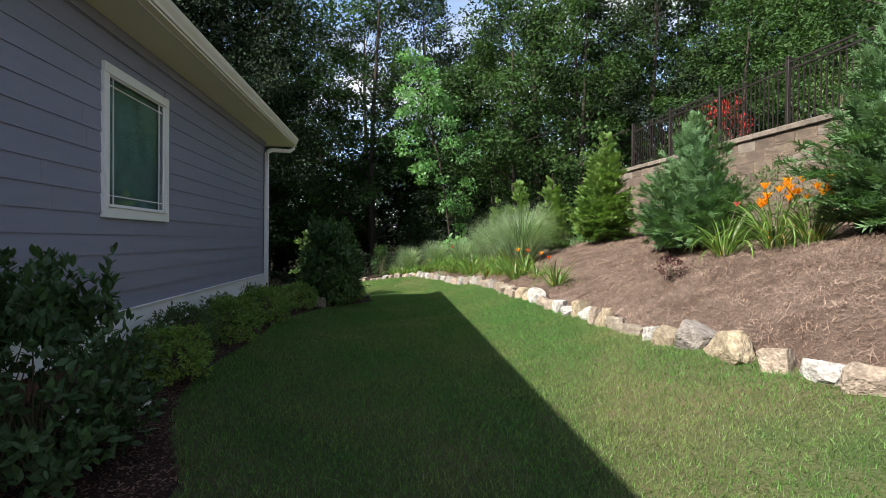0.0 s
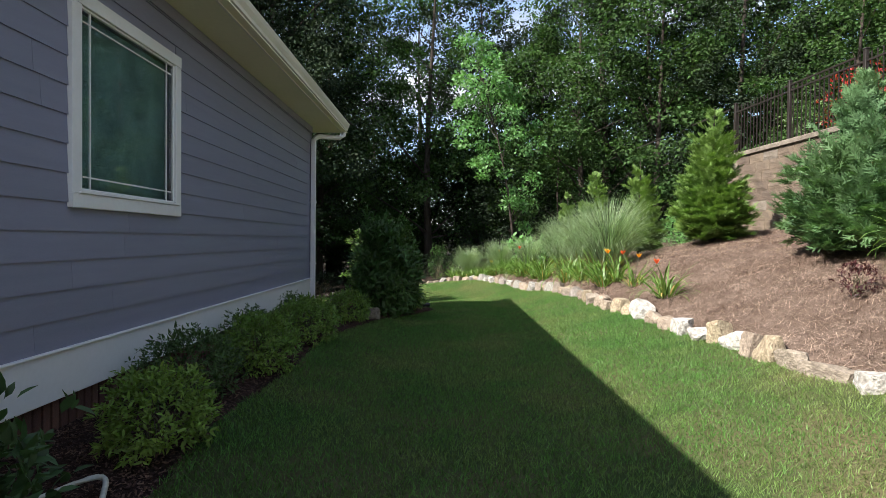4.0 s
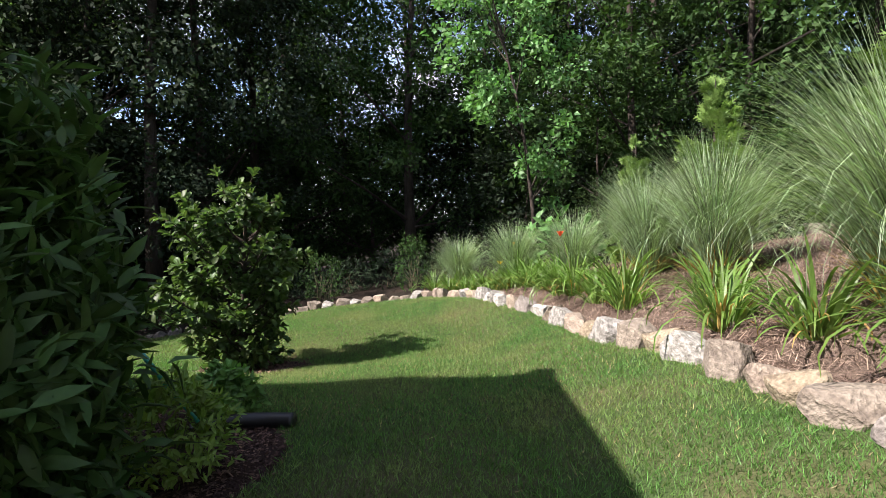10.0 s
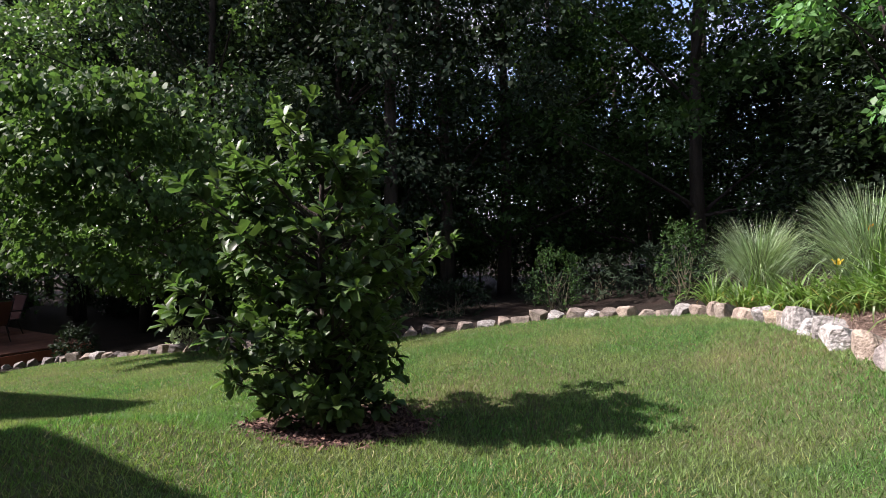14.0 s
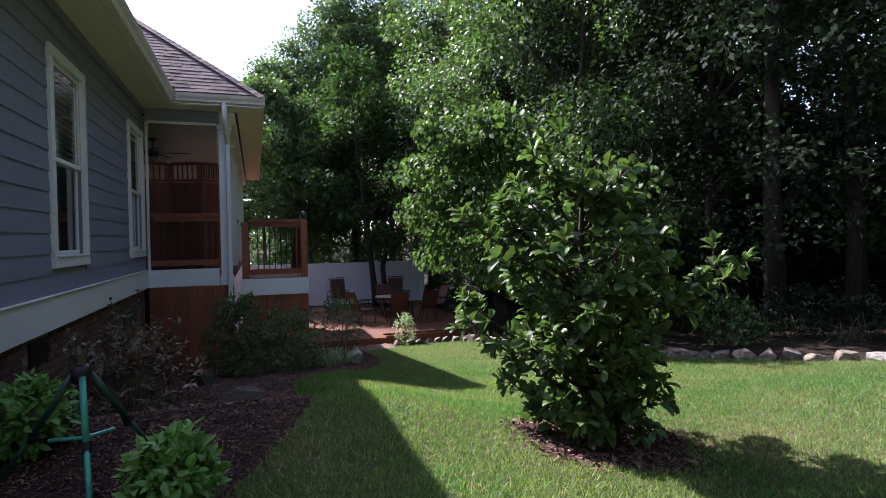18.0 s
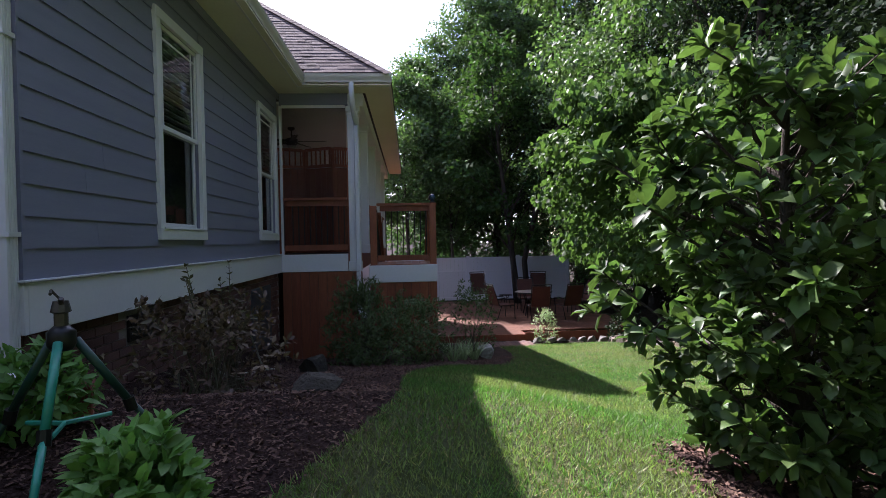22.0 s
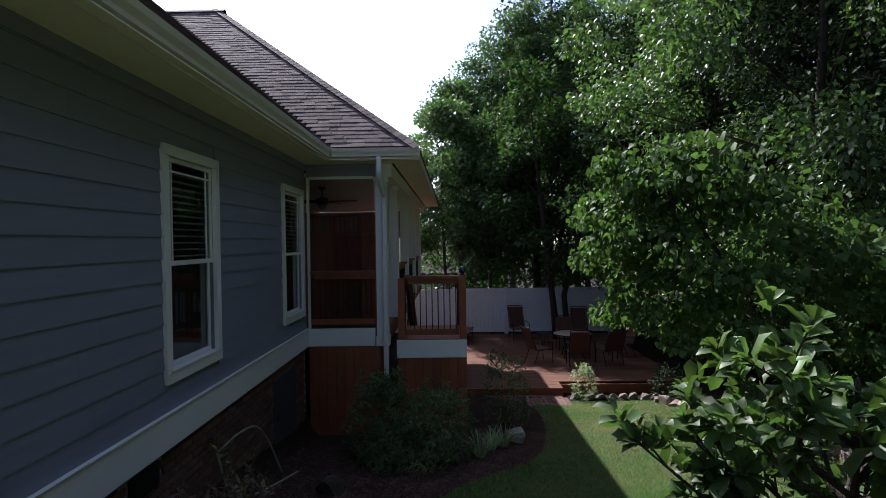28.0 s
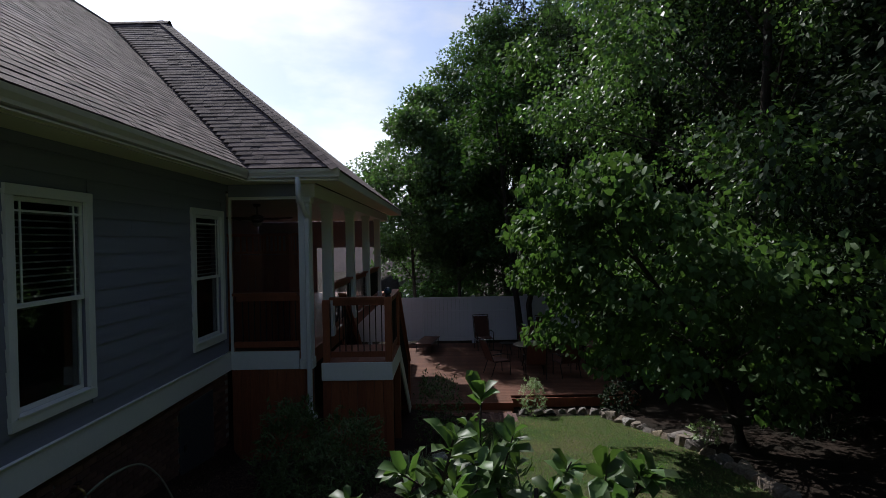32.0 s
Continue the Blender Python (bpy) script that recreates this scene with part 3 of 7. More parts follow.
def clad(parent, a0, a1, along, face, holes, seed):
    g = random.Random(seed)
    z = BAND1 + 0.004
    while z < SOFF - 0.02:
        joints = [a0]
        a = a0 + g.uniform(1.2, 3.6)
        while a < a1 - 0.5:
            joints.append(a)
            a += 3.66
        joints.append(a1)
        for p, q in zip(joints, joints[1:]):
            spans = [(p, q)]
            for h in holes:
                if z + LAP > h[2] and z < h[3]:
                    spans = [s for u, w in spans for s in ((u, min(w, h[0])), (max(u, h[1]), w)) if s[1] - s[0] > 0.01]
            for u, w in spans:
                board(parent, u + 0.001, w - 0.001, z, along, face)
        z += LAP


clad(wall_east, -4, WY - 0.005, "y", WX - 0.018, [(5.40, 6.73, 1.48, 2.78)], 3)
clad(wall_rear, PX0 + 0.12, WX - 0.02, "x", WY - 0.018, [(a - 0.05, b + 0.05, c - 0.05, d + 0.05) for a, b, c, d in RWINS], 4)
tagged(part("trim_corner", prism([(WX - 0.02, WY - 0.02), (WX + 0.003, WY - 0.02), (WX + 0.003, WY + 0.003), (WX - 0.02, WY + 0.003)], BAND1, SOFF - 0.004), SIDING), "narrow slate-blue corner strip of the siding", "trim", kind="structure")
band = thing("trim_band", (0, 0, 0), "wide white skirt board round the foot of the siding", "trim", kind="structure")
part("band_board", box((WX - 0.02, -8, BAND0), (WX + 0.012, WY + 0.012, BAND1 - 0.002), 0.004), TRIM, band)
part("band_board", box((PX0, WY - 0.02, BAND0), (WX - 0.021, WY + 0.012, BAND1 - 0.002), 0.004), TRIM, band)
part("drip_cap", box((WX - 0.02, -8, BAND1 - 0.001), (WX + 0.03, WY + 0.03, BAND1 + 0.012), 0.003), TRIM, band)
part("drip_cap", box((PX0, WY - 0.02, BAND1 - 0.001), (WX - 0.021, WY + 0.03, BAND1 + 0.012), 0.003), TRIM, band)
tagged(part("foundation", wall_with_holes(-8, WY - 0.06, -0.4, BAND0 - 0.002, [], WX - 0.055, 0.2, "y"), MORTAR), "mortar core of the brick foundation", "foundation", kind="structure")
foundation_rear = tagged(part("foundation_rear", box((PX0, WY - 0.24, -1.7), (WX - 0.255, WY - 0.055, BAND0 - 0.002)), MORTAR), "red brick foundation wall with weathered mortar joints", "foundation", kind="structure")

# soffits, fascia, gutters
tagged(part("soffit_east", box((WX, -8, SOFF), (EX - 0.01, EY - 0.01, SOFF + 0.012)), SOFFIT), "cream painted soffit under the side eave", "soffit", kind="structure")
tagged(part("soffit_rear", box((WINGX - 0.02, WY, SOFF), (WX - 0.002, EY - 0.01, SOFF + 0.012)), SOFFIT), "cream painted soffit under the rear eave", "soffit", kind="structure")
tagged(part("soffit_porch", prism([(PX0, WY + 0.004), (WINGX - 0.024, WY + 0.004), (WINGX - 0.024, WINGY - 0.01), (WINGX2, WINGY - 0.01), (WINGX2, PY + 0.06), (PX0, PY + 0.06)], SOFF, SOFF + 0.012), SOFFIT), "cream painted soffit round the porch eave", "soffit", kind="structure")
for n, lo, hi in (("frieze_east", (WX, -8, SOFF - 0.10), (WX + 0.016, WY, SOFF - 0.001)), ("frieze_rear", (PX0, WY, SOFF - 0.10), (WX, WY + 0.016, SOFF - 0.001))):
    tagged(part("trim_" + n, box(lo, hi), SIDING), "slate-blue frieze strip below the soffit", "trim", kind="structure")


def gutter_bm(a0, a1, along, edge, sign=1):
    """An open K-style gutter, its back on the eave line."""
    prof = [(0.0, 0.0), (0.075, 0.0), (0.08, 0.03), (0.105, 0.075), (0.115, 0.12), (0.108, 0.12), (0.098, 0.078), (0.07, 0.012), (0.006, 0.012), (0.006, 0.12), (0.0, 0.12)]
    bm = bmesh.new()
    rows = []
    for a in (a0, a1):
        rows.append([bm.verts.new((edge + d * sign, a, EAVE - 0.125 + h) if along == "y" else (a, edge + d * sign, EAVE - 0.125 + h)) for d, h in prof])
    n = len(prof)
    for k in range(n):
        bm.faces.new((rows[0][k], rows[1][k], rows[1][(k + 1) % n], rows[0][(k + 1) % n]))
    bm.faces.new(rows[0][::-1])
    bm.faces.new(rows[1])
    bmesh.ops.recalc_face_normals(bm, faces=bm.faces)
    return bm


fascia = thing("fascia", (0, 0, 0), "cream painted fascia boards along the eaves", "fascia", kind="structure")
part("fascia_board", box((EX - 0.11, -8, SOFF - 0.01), (EX - 0.09, EY - 0.09, EAVE)), GUTTER, fascia)
part("fascia_board", box((WINGX - 0.11, EY - 0.11, SOFF - 0.01), (EX - 0.111, EY - 0.09, EAVE)), GUTTER, fascia)
part("fascia_board", box((WINGX - 0.11, EY - 0.089, SOFF - 0.01), (WINGX - 0.09, WINGY - 0.02, EAVE)), GUTTER, fascia)
part("fascia_board", box((WINGX2, WINGY - 0.04, SOFF - 0.01), (WINGX - 0.111, WINGY - 0.02, EAVE)), GUTTER, fascia)
for nm, a0, a1, al, e, s in (("gutter", -8, EY + 0.02, "y", EX - 0.09, 1), ("gutter", WINGX - 0.08, EX - 0.1, "x", EY - 0.09, 1), ("gutter", EY + 0.03, WINGY, "y", WINGX - 0.09, 1)):
    tagged(part(nm, gutter_bm(a0, a1, al, e, s), GUTTER), "cream aluminium gutter under the roof edge", "gutter", kind="structure")


def downspout(x, y, gx_, gy_, z0, label, neck=0.0):
    sp = thing("downspout", (x, y, z0), label, "downspout", kind="structure")
    top = SOFF - 0.22 - neck - z0
    bm = bmesh.new()
    add_box(bm, (-0.04, -0.033, 0), (0.04, 0.033, top), 0.008)
    for k in (-0.02, 0.0, 0.02):
        add_box(bm, (k - 0.003, -0.036, 0.02), (k + 0.003, 0.036, top - 0.02))
    part("pipe", bm, SPOUT, sp)
    gx_, gy_ = gx_ - x, gy_ - y
    part("elbow", tube([(0, 0, top - 0.02), (0.06 * gx_, 0.06 * gy_, top + 0.035), (gx_ * 0.2, gy_ * 0.2, top + 0.07), (gx_ * 0.86, gy_ * 0.86, top + 0.10 + neck * 0.5), (gx_, gy_, top + 0.16 + neck * 0.6), (gx_, gy_, top + 0.27 + neck)], 0.043, 8), SPOUT, sp, smooth=True)
    for h in (0.25, 0.62):
        part("strap", box((-0.05, -0.045, h * top), (0.05, 0.045, h * top + 0.025)), SPOUT, sp)
    part("outlet", tube([(0, 0, 0.02), (0.02, 0.02, -0.02), (0.1, 0.1, -0.07)], 0.042, 8), SPOUT, sp)
    return sp


downspout(WX + 0.045, WY - 0.045, EX - 0.06, EY - 0.12, 0.12, "white ribbed downspout at the house corner")
downspout(PX0 + 0.055, PY - 0.10, WINGX - 0.05, PY - 0.12, -0.35, "white ribbed downspout on the porch corner post", 0.30)

# roof planes with their shingle courses
roof = thing("roof", (0, 0, 0), "hipped roof with weathered brown asphalt shingles", "roof", kind="structure")
HIGH = EAVE + PITCH * RISE
UP = math.hypot(1, PITCH)
slabs = [[(EX, EY, EAVE), (EX - RISE, EY - RISE, HIGH), (WINGX - RISE, EY - RISE, HIGH), (WINGX, EY, EAVE)],
         [(EX, EY, EAVE), (EX, -9, EAVE), (EX - RISE, -9, HIGH), (EX - RISE, EY - RISE, HIGH)],
         [(WINGX, EY, EAVE), (WINGX - RISE, EY - RISE, HIGH), (WINGX - RISE, WINGY - RISE, HIGH), (WINGX, WINGY, EAVE)],
         [(WINGX, WINGY, EAVE), (WINGX - RISE, WINGY - RISE, HIGH), (WINGX2 + RISE, WINGY - RISE, HIGH), (WINGX2, WINGY, EAVE)],
         [(WINGX2, WINGY, EAVE), (WINGX2 + RISE, WINGY - RISE, HIGH), (WINGX2 + RISE, -9, HIGH), (WINGX2, -9, EAVE)],
         [(EX - RISE, EY - RISE, HIGH), (EX - RISE, -9, HIGH), (WINGX - RISE, -9, HIGH - 0.02), (WINGX - RISE, EY - RISE, HIGH)]]
for c in slabs:
    part("roof_deck", slab([(x, y, z - 0.012) for x, y, z in c], 0.03), SHINGLE, roof)
part("gable_end", prism([(EX - 0.3, -8.95), (WINGX2 + 0.3, -8.95), (WINGX2 + 0.3, -8.9), (EX - 0.3, -8.9)], SOFF + 0.02, HIGH - 0.5), SIDING, roof)

TAB = np.array([(x, y, z) for x in (0, 1) for y in (0, 1) for z in (0, 1)], dtype=float)
TAB_F = np.array([(0, 2, 6, 4), (1, 5, 7, 3), (0, 4, 5, 1), (2, 3, 7, 6), (0, 1, 3, 2), (4, 6, 7, 5)])


def shingle_rows(eave0, ex, up, lo, hi, g, hip_low=0.02, hip_high=0.02):
    """Frames (origin, along, up, normal) of every tab on a plane; lo and hi give its width at a plan rise s."""
    ex, up = np.array(ex, float), np.array(up, float)
    nr = np.cross(ex, up)
    nr = nr * np.sign(nr[2])
    out = []
    s = 0.0
    while s < RISE - 0.05:
        a, stop = lo(s) + hip_low, hi(s) - hip_high
        while a < stop - 0.03:
            w = min(g.uniform(0.13, 0.34), stop - a)
            thick = g.choice((0.006, 0.009))
            o = np.array(eave0) + ex * a + up * s * UP
            out.append((o + nr * 0.007, ex * (w - 0.0015), up * 0.15 - nr * 0.007, nr * thick, w))
            a += w
        s += 0.128 / UP
    return out


def tab_mesh(rows):
    P = np.array([r[0] for r in rows])
    R = np.stack([np.stack(r[1:4], 1) for r in rows])
    return scatter((TAB, TAB_F), P, R)


gs = random.Random(11)
rear_tabs = shingle_rows((0, EY, EAVE + 0.006), (-1, 0, 0), (0, -1 / UP, PITCH / UP), lambda s: -EX + s, lambda s: -WINGX + s, gs, 0.13, 0.02)
tagged(part("shingles", tab_mesh(rear_tabs), SHINGLE, roof), "overlapping brown shingle tabs on the rear slope", kind="stuff")
wing_tabs = shingle_rows((WINGX, 0, EAVE + 0.006), (0, 1, 0), (-1 / UP, 0, PITCH / UP), lambda s: EY - s, lambda s: WINGY - s, gs, 0.02, 0.13)
caps = []
for corner, way in (((WINGX, WINGY, EAVE), (-1, -1, PITCH)), ((EX, EY, EAVE), (-1, -1, PITCH))):
    d = np.array(way, float)
    L = np.linalg.norm(d)
    d /= L
    side = np.array((0.7071, -0.7071, 0.0))
    for k in np.arange(0, RISE * L, 0.15):
        for sg in (1, -1):
            tilt = side * sg * 0.14 + np.array((0.1, 0.1, 0)) * 0.1 - np.array((0, 0, 0.055))
            caps.append((np.array(corner) + d * k + np.array((0, 0, 0.014)), d * 0.2 - np.array((0, 0, 0.004)), tilt, np.array((0, 0, 0.004 + 0.001 * sg)), 0))
for y0 in np.arange(6.0, WINGY - RISE, 0.15):
    for sg in (1, -1):
        caps.append((np.array((WINGX - RISE, y0, HIGH + 0.03)), np.array((0, 0.2, 0.004)), np.array((0.13 * sg, 0, -0.09)), np.array((0, 0, 0.004 + 0.001 * sg)), 0))
for x0 in np.arange(WINGX - RISE, EX - RISE, 0.15):
    for sg in (1, -1):
        caps.append((np.array((x0, EY - RISE, HIGH + 0.03)), np.array((0.2, 0, 0.004)), np.array((0, 0.13 * sg, -0.09)), np.array((0, 0, 0.004 + 0.001 * sg)), 0))
part("ridge_caps", tab_mesh(caps), SHINGLE, roof)

# ---- windows ----
def window(name, a0, a1, z0, z1, along, face, label, glass, double_hung, trim=0.09):
    """A trimmed window set in its opening; a is the wall's own direction."""
    w = thing(name, (0, 0, 0), label, "window", kind="structure")

    def bx(p, q, u, v, d0, d1, bevel=0.003):
        return box((face + d0, p, u), (face + d1, q, v), bevel) if along == "y" else box((p, face + d0, u), (q, face + d1, v), bevel)

    t = trim - 0.01
    part("casing", bx(a0 - t, a1 + t, z1 - 0.01, z1 + t, -0.018, 0.024), TRIM, w)
    part("casing", bx(a0 - t, a1 + t, z0 - t, z0 + 0.01, -0.018, 0.024), TRIM, w)
    part("casing", bx(a0 - t, a0 + 0.01, z0 + 0.0105, z1 - 0.0105, -0.018, 0.022), TRIM, w)
    part("casing", bx(a1 - 0.01, a1 + t, z0 + 0.0105, z1 - 0.0105, -0.018, 0.022), TRIM, w)
    part("sill", bx(a0 - 0.02, a1 + 0.02, z0 + 0.011, z0 + 0.03, -0.05, 0.036), TRIM, w)
    sashes = [(z0 + 0.03, (z0 + z1) / 2 + 0.02, -0.075), ((z0 + z1) / 2 - 0.02, z1 - 0.011, -0.045)] if double_hung else [(z0 + 0.031, z1 - 0.011, -0.022)]
    for i, (u, v, d) in enumerate(sashes):
        f = 0.04 if double_hung else 0.014
        bar_w = 0.009 if double_hung else 0.005
        sash = part("sash", bx(a0 + 0.011, a1 - 0.011, u, u + f, d, d + 0.028), TRIM, w)
        part("sash_rail", bx(a0 + 0.011, a1 - 0.011, v - f, v, d, d + 0.028), TRIM, sash)
        part("sash_stile", bx(a0 + 0.011, a0 + 0.011 + f, u + f, v - f, d, d + 0.027), TRIM, sash)
        part("sash_stile", bx(a1 - 0.011 - f, a1 - 0.011, u + f, v - f, d, d + 0.027), TRIM, sash)
        part("pane", bx(a0 + 0.011 + f, a1 - 0.011 - f, u + f - 0.004, v - f + 0.004, d + 0.008, d + 0.014, 0), glass, sash)
        if i == len(sashes) - 1:
            inset = 0.075
            for p in (a0 + 0.05 + inset, a1 - 0.05 - inset):
                part("muntin", bx(p - bar_w, p + bar_w, u + f, v - f, d + 0.009, d + 0.021, 0), TRIM, sash)
            for h in ((u + f + inset, v - f - inset) if not double_hung else (v - f - inset,)):
                part("muntin", bx(a0 + 0.05, a1 - 0.05, h - bar_w, h + bar_w, d + 0.0085, d + 0.0205, 0), TRIM, sash)
            if double_hung:
                for k in range(13):
                    h = u + f + 0.03 + k * 0.058
                    if h < v - f - 0.02:
                        part("blind_slat", bx(a0 + 0.06, a1 - 0.06, h, h + 0.012, d - 0.05, d + 0.002, 0), BLIND, w)
    # sash windows: a black sheet paints the unlit room; fixed one: teal shade
    part("room_shade", bx(a0 + 0.001, a1 - 0.001, z0 + 0.001, z1 - 0.001, -0.18, -0.16, 0) if double_hung else bx(a0 + 0.012, a1 - 0.012, z0 + 0.03, z1 - 0.012, -0.10, -0.08, 0), UNLIT_ROOM if double_hung else TEALSHADE, w, "near-black sheet standing in for the unlit room behind the glass" if double_hung else "drawn teal shade behind the glass")
    return w


window("window_1", *EWIN, "y", WX, "white-trimmed fixed window with perimeter muntins and greenish glass", GLASSDARK, False)
window("window_2", *RWINS[0], "x", WY, "white double-hung window with lowered blind slats", GLASSDARK, True)
window("window_3", *RWINS[1], "x", WY, "white double-hung window beside the porch", GLASSDARK, True)

# ---- the porch ----
def porch_planks():
    bm = bmesh.new()
    add_box(bm, (PX1, 8.4, 3.034), (PX0 - 0.002, PY - 0.235, 3.06))
    x = PX1 + 0.01
    while x < PX0 - 0.16:
        add_box(bm, (x, 8.41, 3.018), (x + 0.134, PY - 0.236, 3.0335))
        x += 0.142
    return bm


tagged(part("porch_floor", box((PX1, 8.4, 0.30), (PX0 - 0.03, PY - 0.1, 0.56)), DECKWOOD), "stained board floor of the covered porch", "floor", kind="structure")
tagged(part("ceiling_porch", porch_planks(), TRIM), "white plank ceiling of the porch", "ceiling", kind="structure")
tagged(part("trim_porch_beam", box((PX0 - 0.16, WY + 0.02, 3.0), (PX0 + 0.004, PY - 0.235, SOFF - 0.002)), SIDING), "slate-blue boxed beam over the porch side opening", "beam", kind="structure")
tagged(part("trim_porch_beam_rear", box((PX1, PY - 0.23, 2.98), (PX0 + 0.004, PY + 0.02, SOFF - 0.002)), TRIM), "white boxed beam over the porch columns", "beam", kind="structure")
tagged(part("trim_porch_band", box((PX0 - 0.03, WY + 0.013, BAND0), (PX0 + 0.012, PY - 0.275, BAND1 - 0.003), 0.004), TRIM), "white skirt board below the porch opening", "trim", kind="structure")
tagged(part("trim_porch_head", box((PX0 - 0.03, WY + 0.051, 2.955), (PX0 + 0.006, PY - 0.276, 2.998)), TRIM), "thin white head trim of the porch opening", "trim", kind="structure")
tagged(part("trim_porch_jamb", box((PX0 - 0.03, WY + 0.013, BAND1), (PX0 + 0.006, WY + 0.05, 2.98)), TRIM), "thin white jamb of the porch opening", "trim", kind="structure")


def column(x, y, z0, label):
    c = thing("porch_column", (x, y, z0), label, "column", "porch columns", "structure")
    h = 2.98 - z0
    part("shaft", box((-0.09, -0.09, 0), (0.09, 0.09, h), 0.006), TRIM, c)
    part("capital", box((-0.115, -0.115, h - 0.09), (0.115, 0.115, h - 0.001), 0.01), TRIM, c)
    part("neck", box((-0.102, -0.102, h - 0.15), (0.102, 0.102, h - 0.125), 0.004), TRIM, c)
    part("plinth", box((-0.105, -0.105, 0.001), (0.105, 0.105, 0.16), 0.006), TRIM, c)
    return c


column(PX0 - 0.075, PY - 0.155, 0.30, "white square corner post of the covered porch")
for x in (-9.97, -12.35, -14.75, -17.2):
    column(x, PY - 0.12, 0.56, "white square column along the rear porch edge")

# ---- porch rail, screens and fan ----
def rail_section(name, p, q, z0, z1, label, balusters, slope=(0.0, 0.0), wood=None, group=""):
    """A wooden rail with black metal balusters from p to q in plan; slope gives the drop of its far end."""
    wood = wood or DECKWOOD
    r = thing(name, (*p, z0), label, "railing", group)
    d = Vector((q[0] - p[0], q[1] - p[1], slope[1]))
    flat = Vector((d.x, d.y, 0)).normalized()
    side = Vector((-flat.y, flat.x, 0))

    def bar(h, wd, th):
        bm = bmesh.new()
        vs = []
        for e in (Vector((0, 0, h)), d + Vector((0, 0, h))):
            vs.append([bm.verts.new(e + side * a * wd / 2 + Vector((0, 0, b * th))) for a, b in ((-1, 0), (1, 0), (1, 1), (-1, 1))])
        for k in range(4):
            bm.faces.new((vs[0][k], vs[1][k], vs[1][(k + 1) % 4], vs[0][(k + 1) % 4]))
        bm.faces.new(vs[0][::-1])
        bm.faces.new(vs[1])
        bmesh.ops.recalc_face_normals(bm, faces=bm.faces)
        return bm

    part("top_rail", bar(z1 - z0 - 0.04, 0.14, 0.04), wood, r)
    part("upper_rail", bar(z1 - z0 - 0.13, 0.04, 0.088), wood, r)
    part("bottom_rail", bar(0.06, 0.04, 0.09), wood, r)
    data = None
    for k in range(balusters):
        t = (k + 0.5) / balusters
        if data is None:
            data = part("baluster", tube([(0, 0, 0.1), (0, 0, z1 - z0 - 0.1)], 0.0085, 6), BLACKMETAL, r).data
            r.children[-1].location = d * t
        else:
            o = new("baluster", data)
            o.parent = r
            o.location = d * t
    return r


rail_section("porch_railing", (PX0 - 0.02, WY + 0.06), (PX0 - 0.02, PY - 0.28), BAND1 + 0.0, 1.5, "red-stained wooden railing across the porch side opening", 11)
for a, b in ((-12.35, -9.97), (-14.75, -12.35), (-17.2, -14.75)):
    rail_section("porch_railing", (a + 0.12, PY - 0.12), (b - 0.12, PY - 0.12), 0.56, 1.5, "red-stained wooden railing between porch columns", 18, group="porch railings")

for k, (p, q) in enumerate((((-9.15, 11.2), (-9.35, 11.75)), ((-9.35, 11.77), (-9.12, 12.28)), ((-9.12, 12.30), (-9.3, 12.58)))):
    sc = thing("privacy_screen", (*p, 0.561), "tall red-stained wooden screen panel with a slatted top", "screen", "folding screens on the porch")
    L = math.dist(p, q)
    sc.rotation_euler.z = math.atan2(q[1] - p[1], q[0] - p[0])
    for i in range(5):
        part("board", box((i * L / 5 + 0.002, -0.012, 0.02), ((i + 1) * L / 5 - 0.002, 0.012, 1.52), 0.002), PANELWOOD, sc)
    part("stile", box((-0.02, -0.022, 0), (0.02, 0.022, 1.86), 0.003), PANELWOOD, sc)
    part("stile", box((L - 0.02, -0.021, 0), (L + 0.02, 0.021, 1.86), 0.003), PANELWOOD, sc)
    for h in (0.88, 1.53, 1.83):
        part("rail", box((0.021, -0.02, h), (L - 0.021, 0.02, h + 0.05), 0.003), PANELWOOD, sc)
    for i in range(6):
        x = 0.05 + i * (L - 0.1) / 5
        part("slat", box((x - 0.012, -0.009, 1.581), (x + 0.012, 0.009, 1.829)), PANELWOOD, sc)

side_screen = thing("insect_screen", (PX0 - 0.075, 0, 0.56), "dark fine-mesh insect screen in the porch side opening", "screen", "insect screens")
part("mesh", box((-0.001, WY + 0.051, 0.03), (0.001, PY - 0.276, 2.42)), SCREEN, side_screen)
for h in (0.026, 2.40):
    part("frame_bar", box((-0.012, WY + 0.051, h), (0.012, PY - 0.276, h + 0.02)), BRONZE, side_screen)
porch_end = tagged(part("wall_porch_end", prism([(8.42, 0.561), (10.4, 0.561), (10.4, 2.1), (PY - 0.25, 2.1), (PY - 0.25, 3.017), (8.42, 3.017)], 0, 0.1), SIDING), "slate-blue wall closing the far end of the porch", "wall", kind="structure")
porch_end.matrix_world = Matrix(((0, 0, 1, PX1 - 0.1), (1, 0, 0, 0), (0, 1, 0, 0), (0, 0, 0, 1)))

fan = thing("ceiling_fan", (-10.3, 11.35, 3.02), "dark ceiling fan hanging from the porch ceiling", "ceiling fan")
part("canopy", tube([(0, 0, -0.001), (0, 0, -0.04), (0, 0, -0.06)], [0.07, 0.065, 0.02], 14), BRONZE, fan, smooth=True)
part("rod", tube([(0, 0, -0.05), (0, 0, -0.22)], 0.012, 8), BRONZE, fan)
part("motor", tube([(0, 0, -0.2), (0, 0, -0.23), (0, 0, -0.31), (0, 0, -0.36)], [0.05, 0.12, 0.12, 0.06], 16), BRONZE, fan, smooth=True)
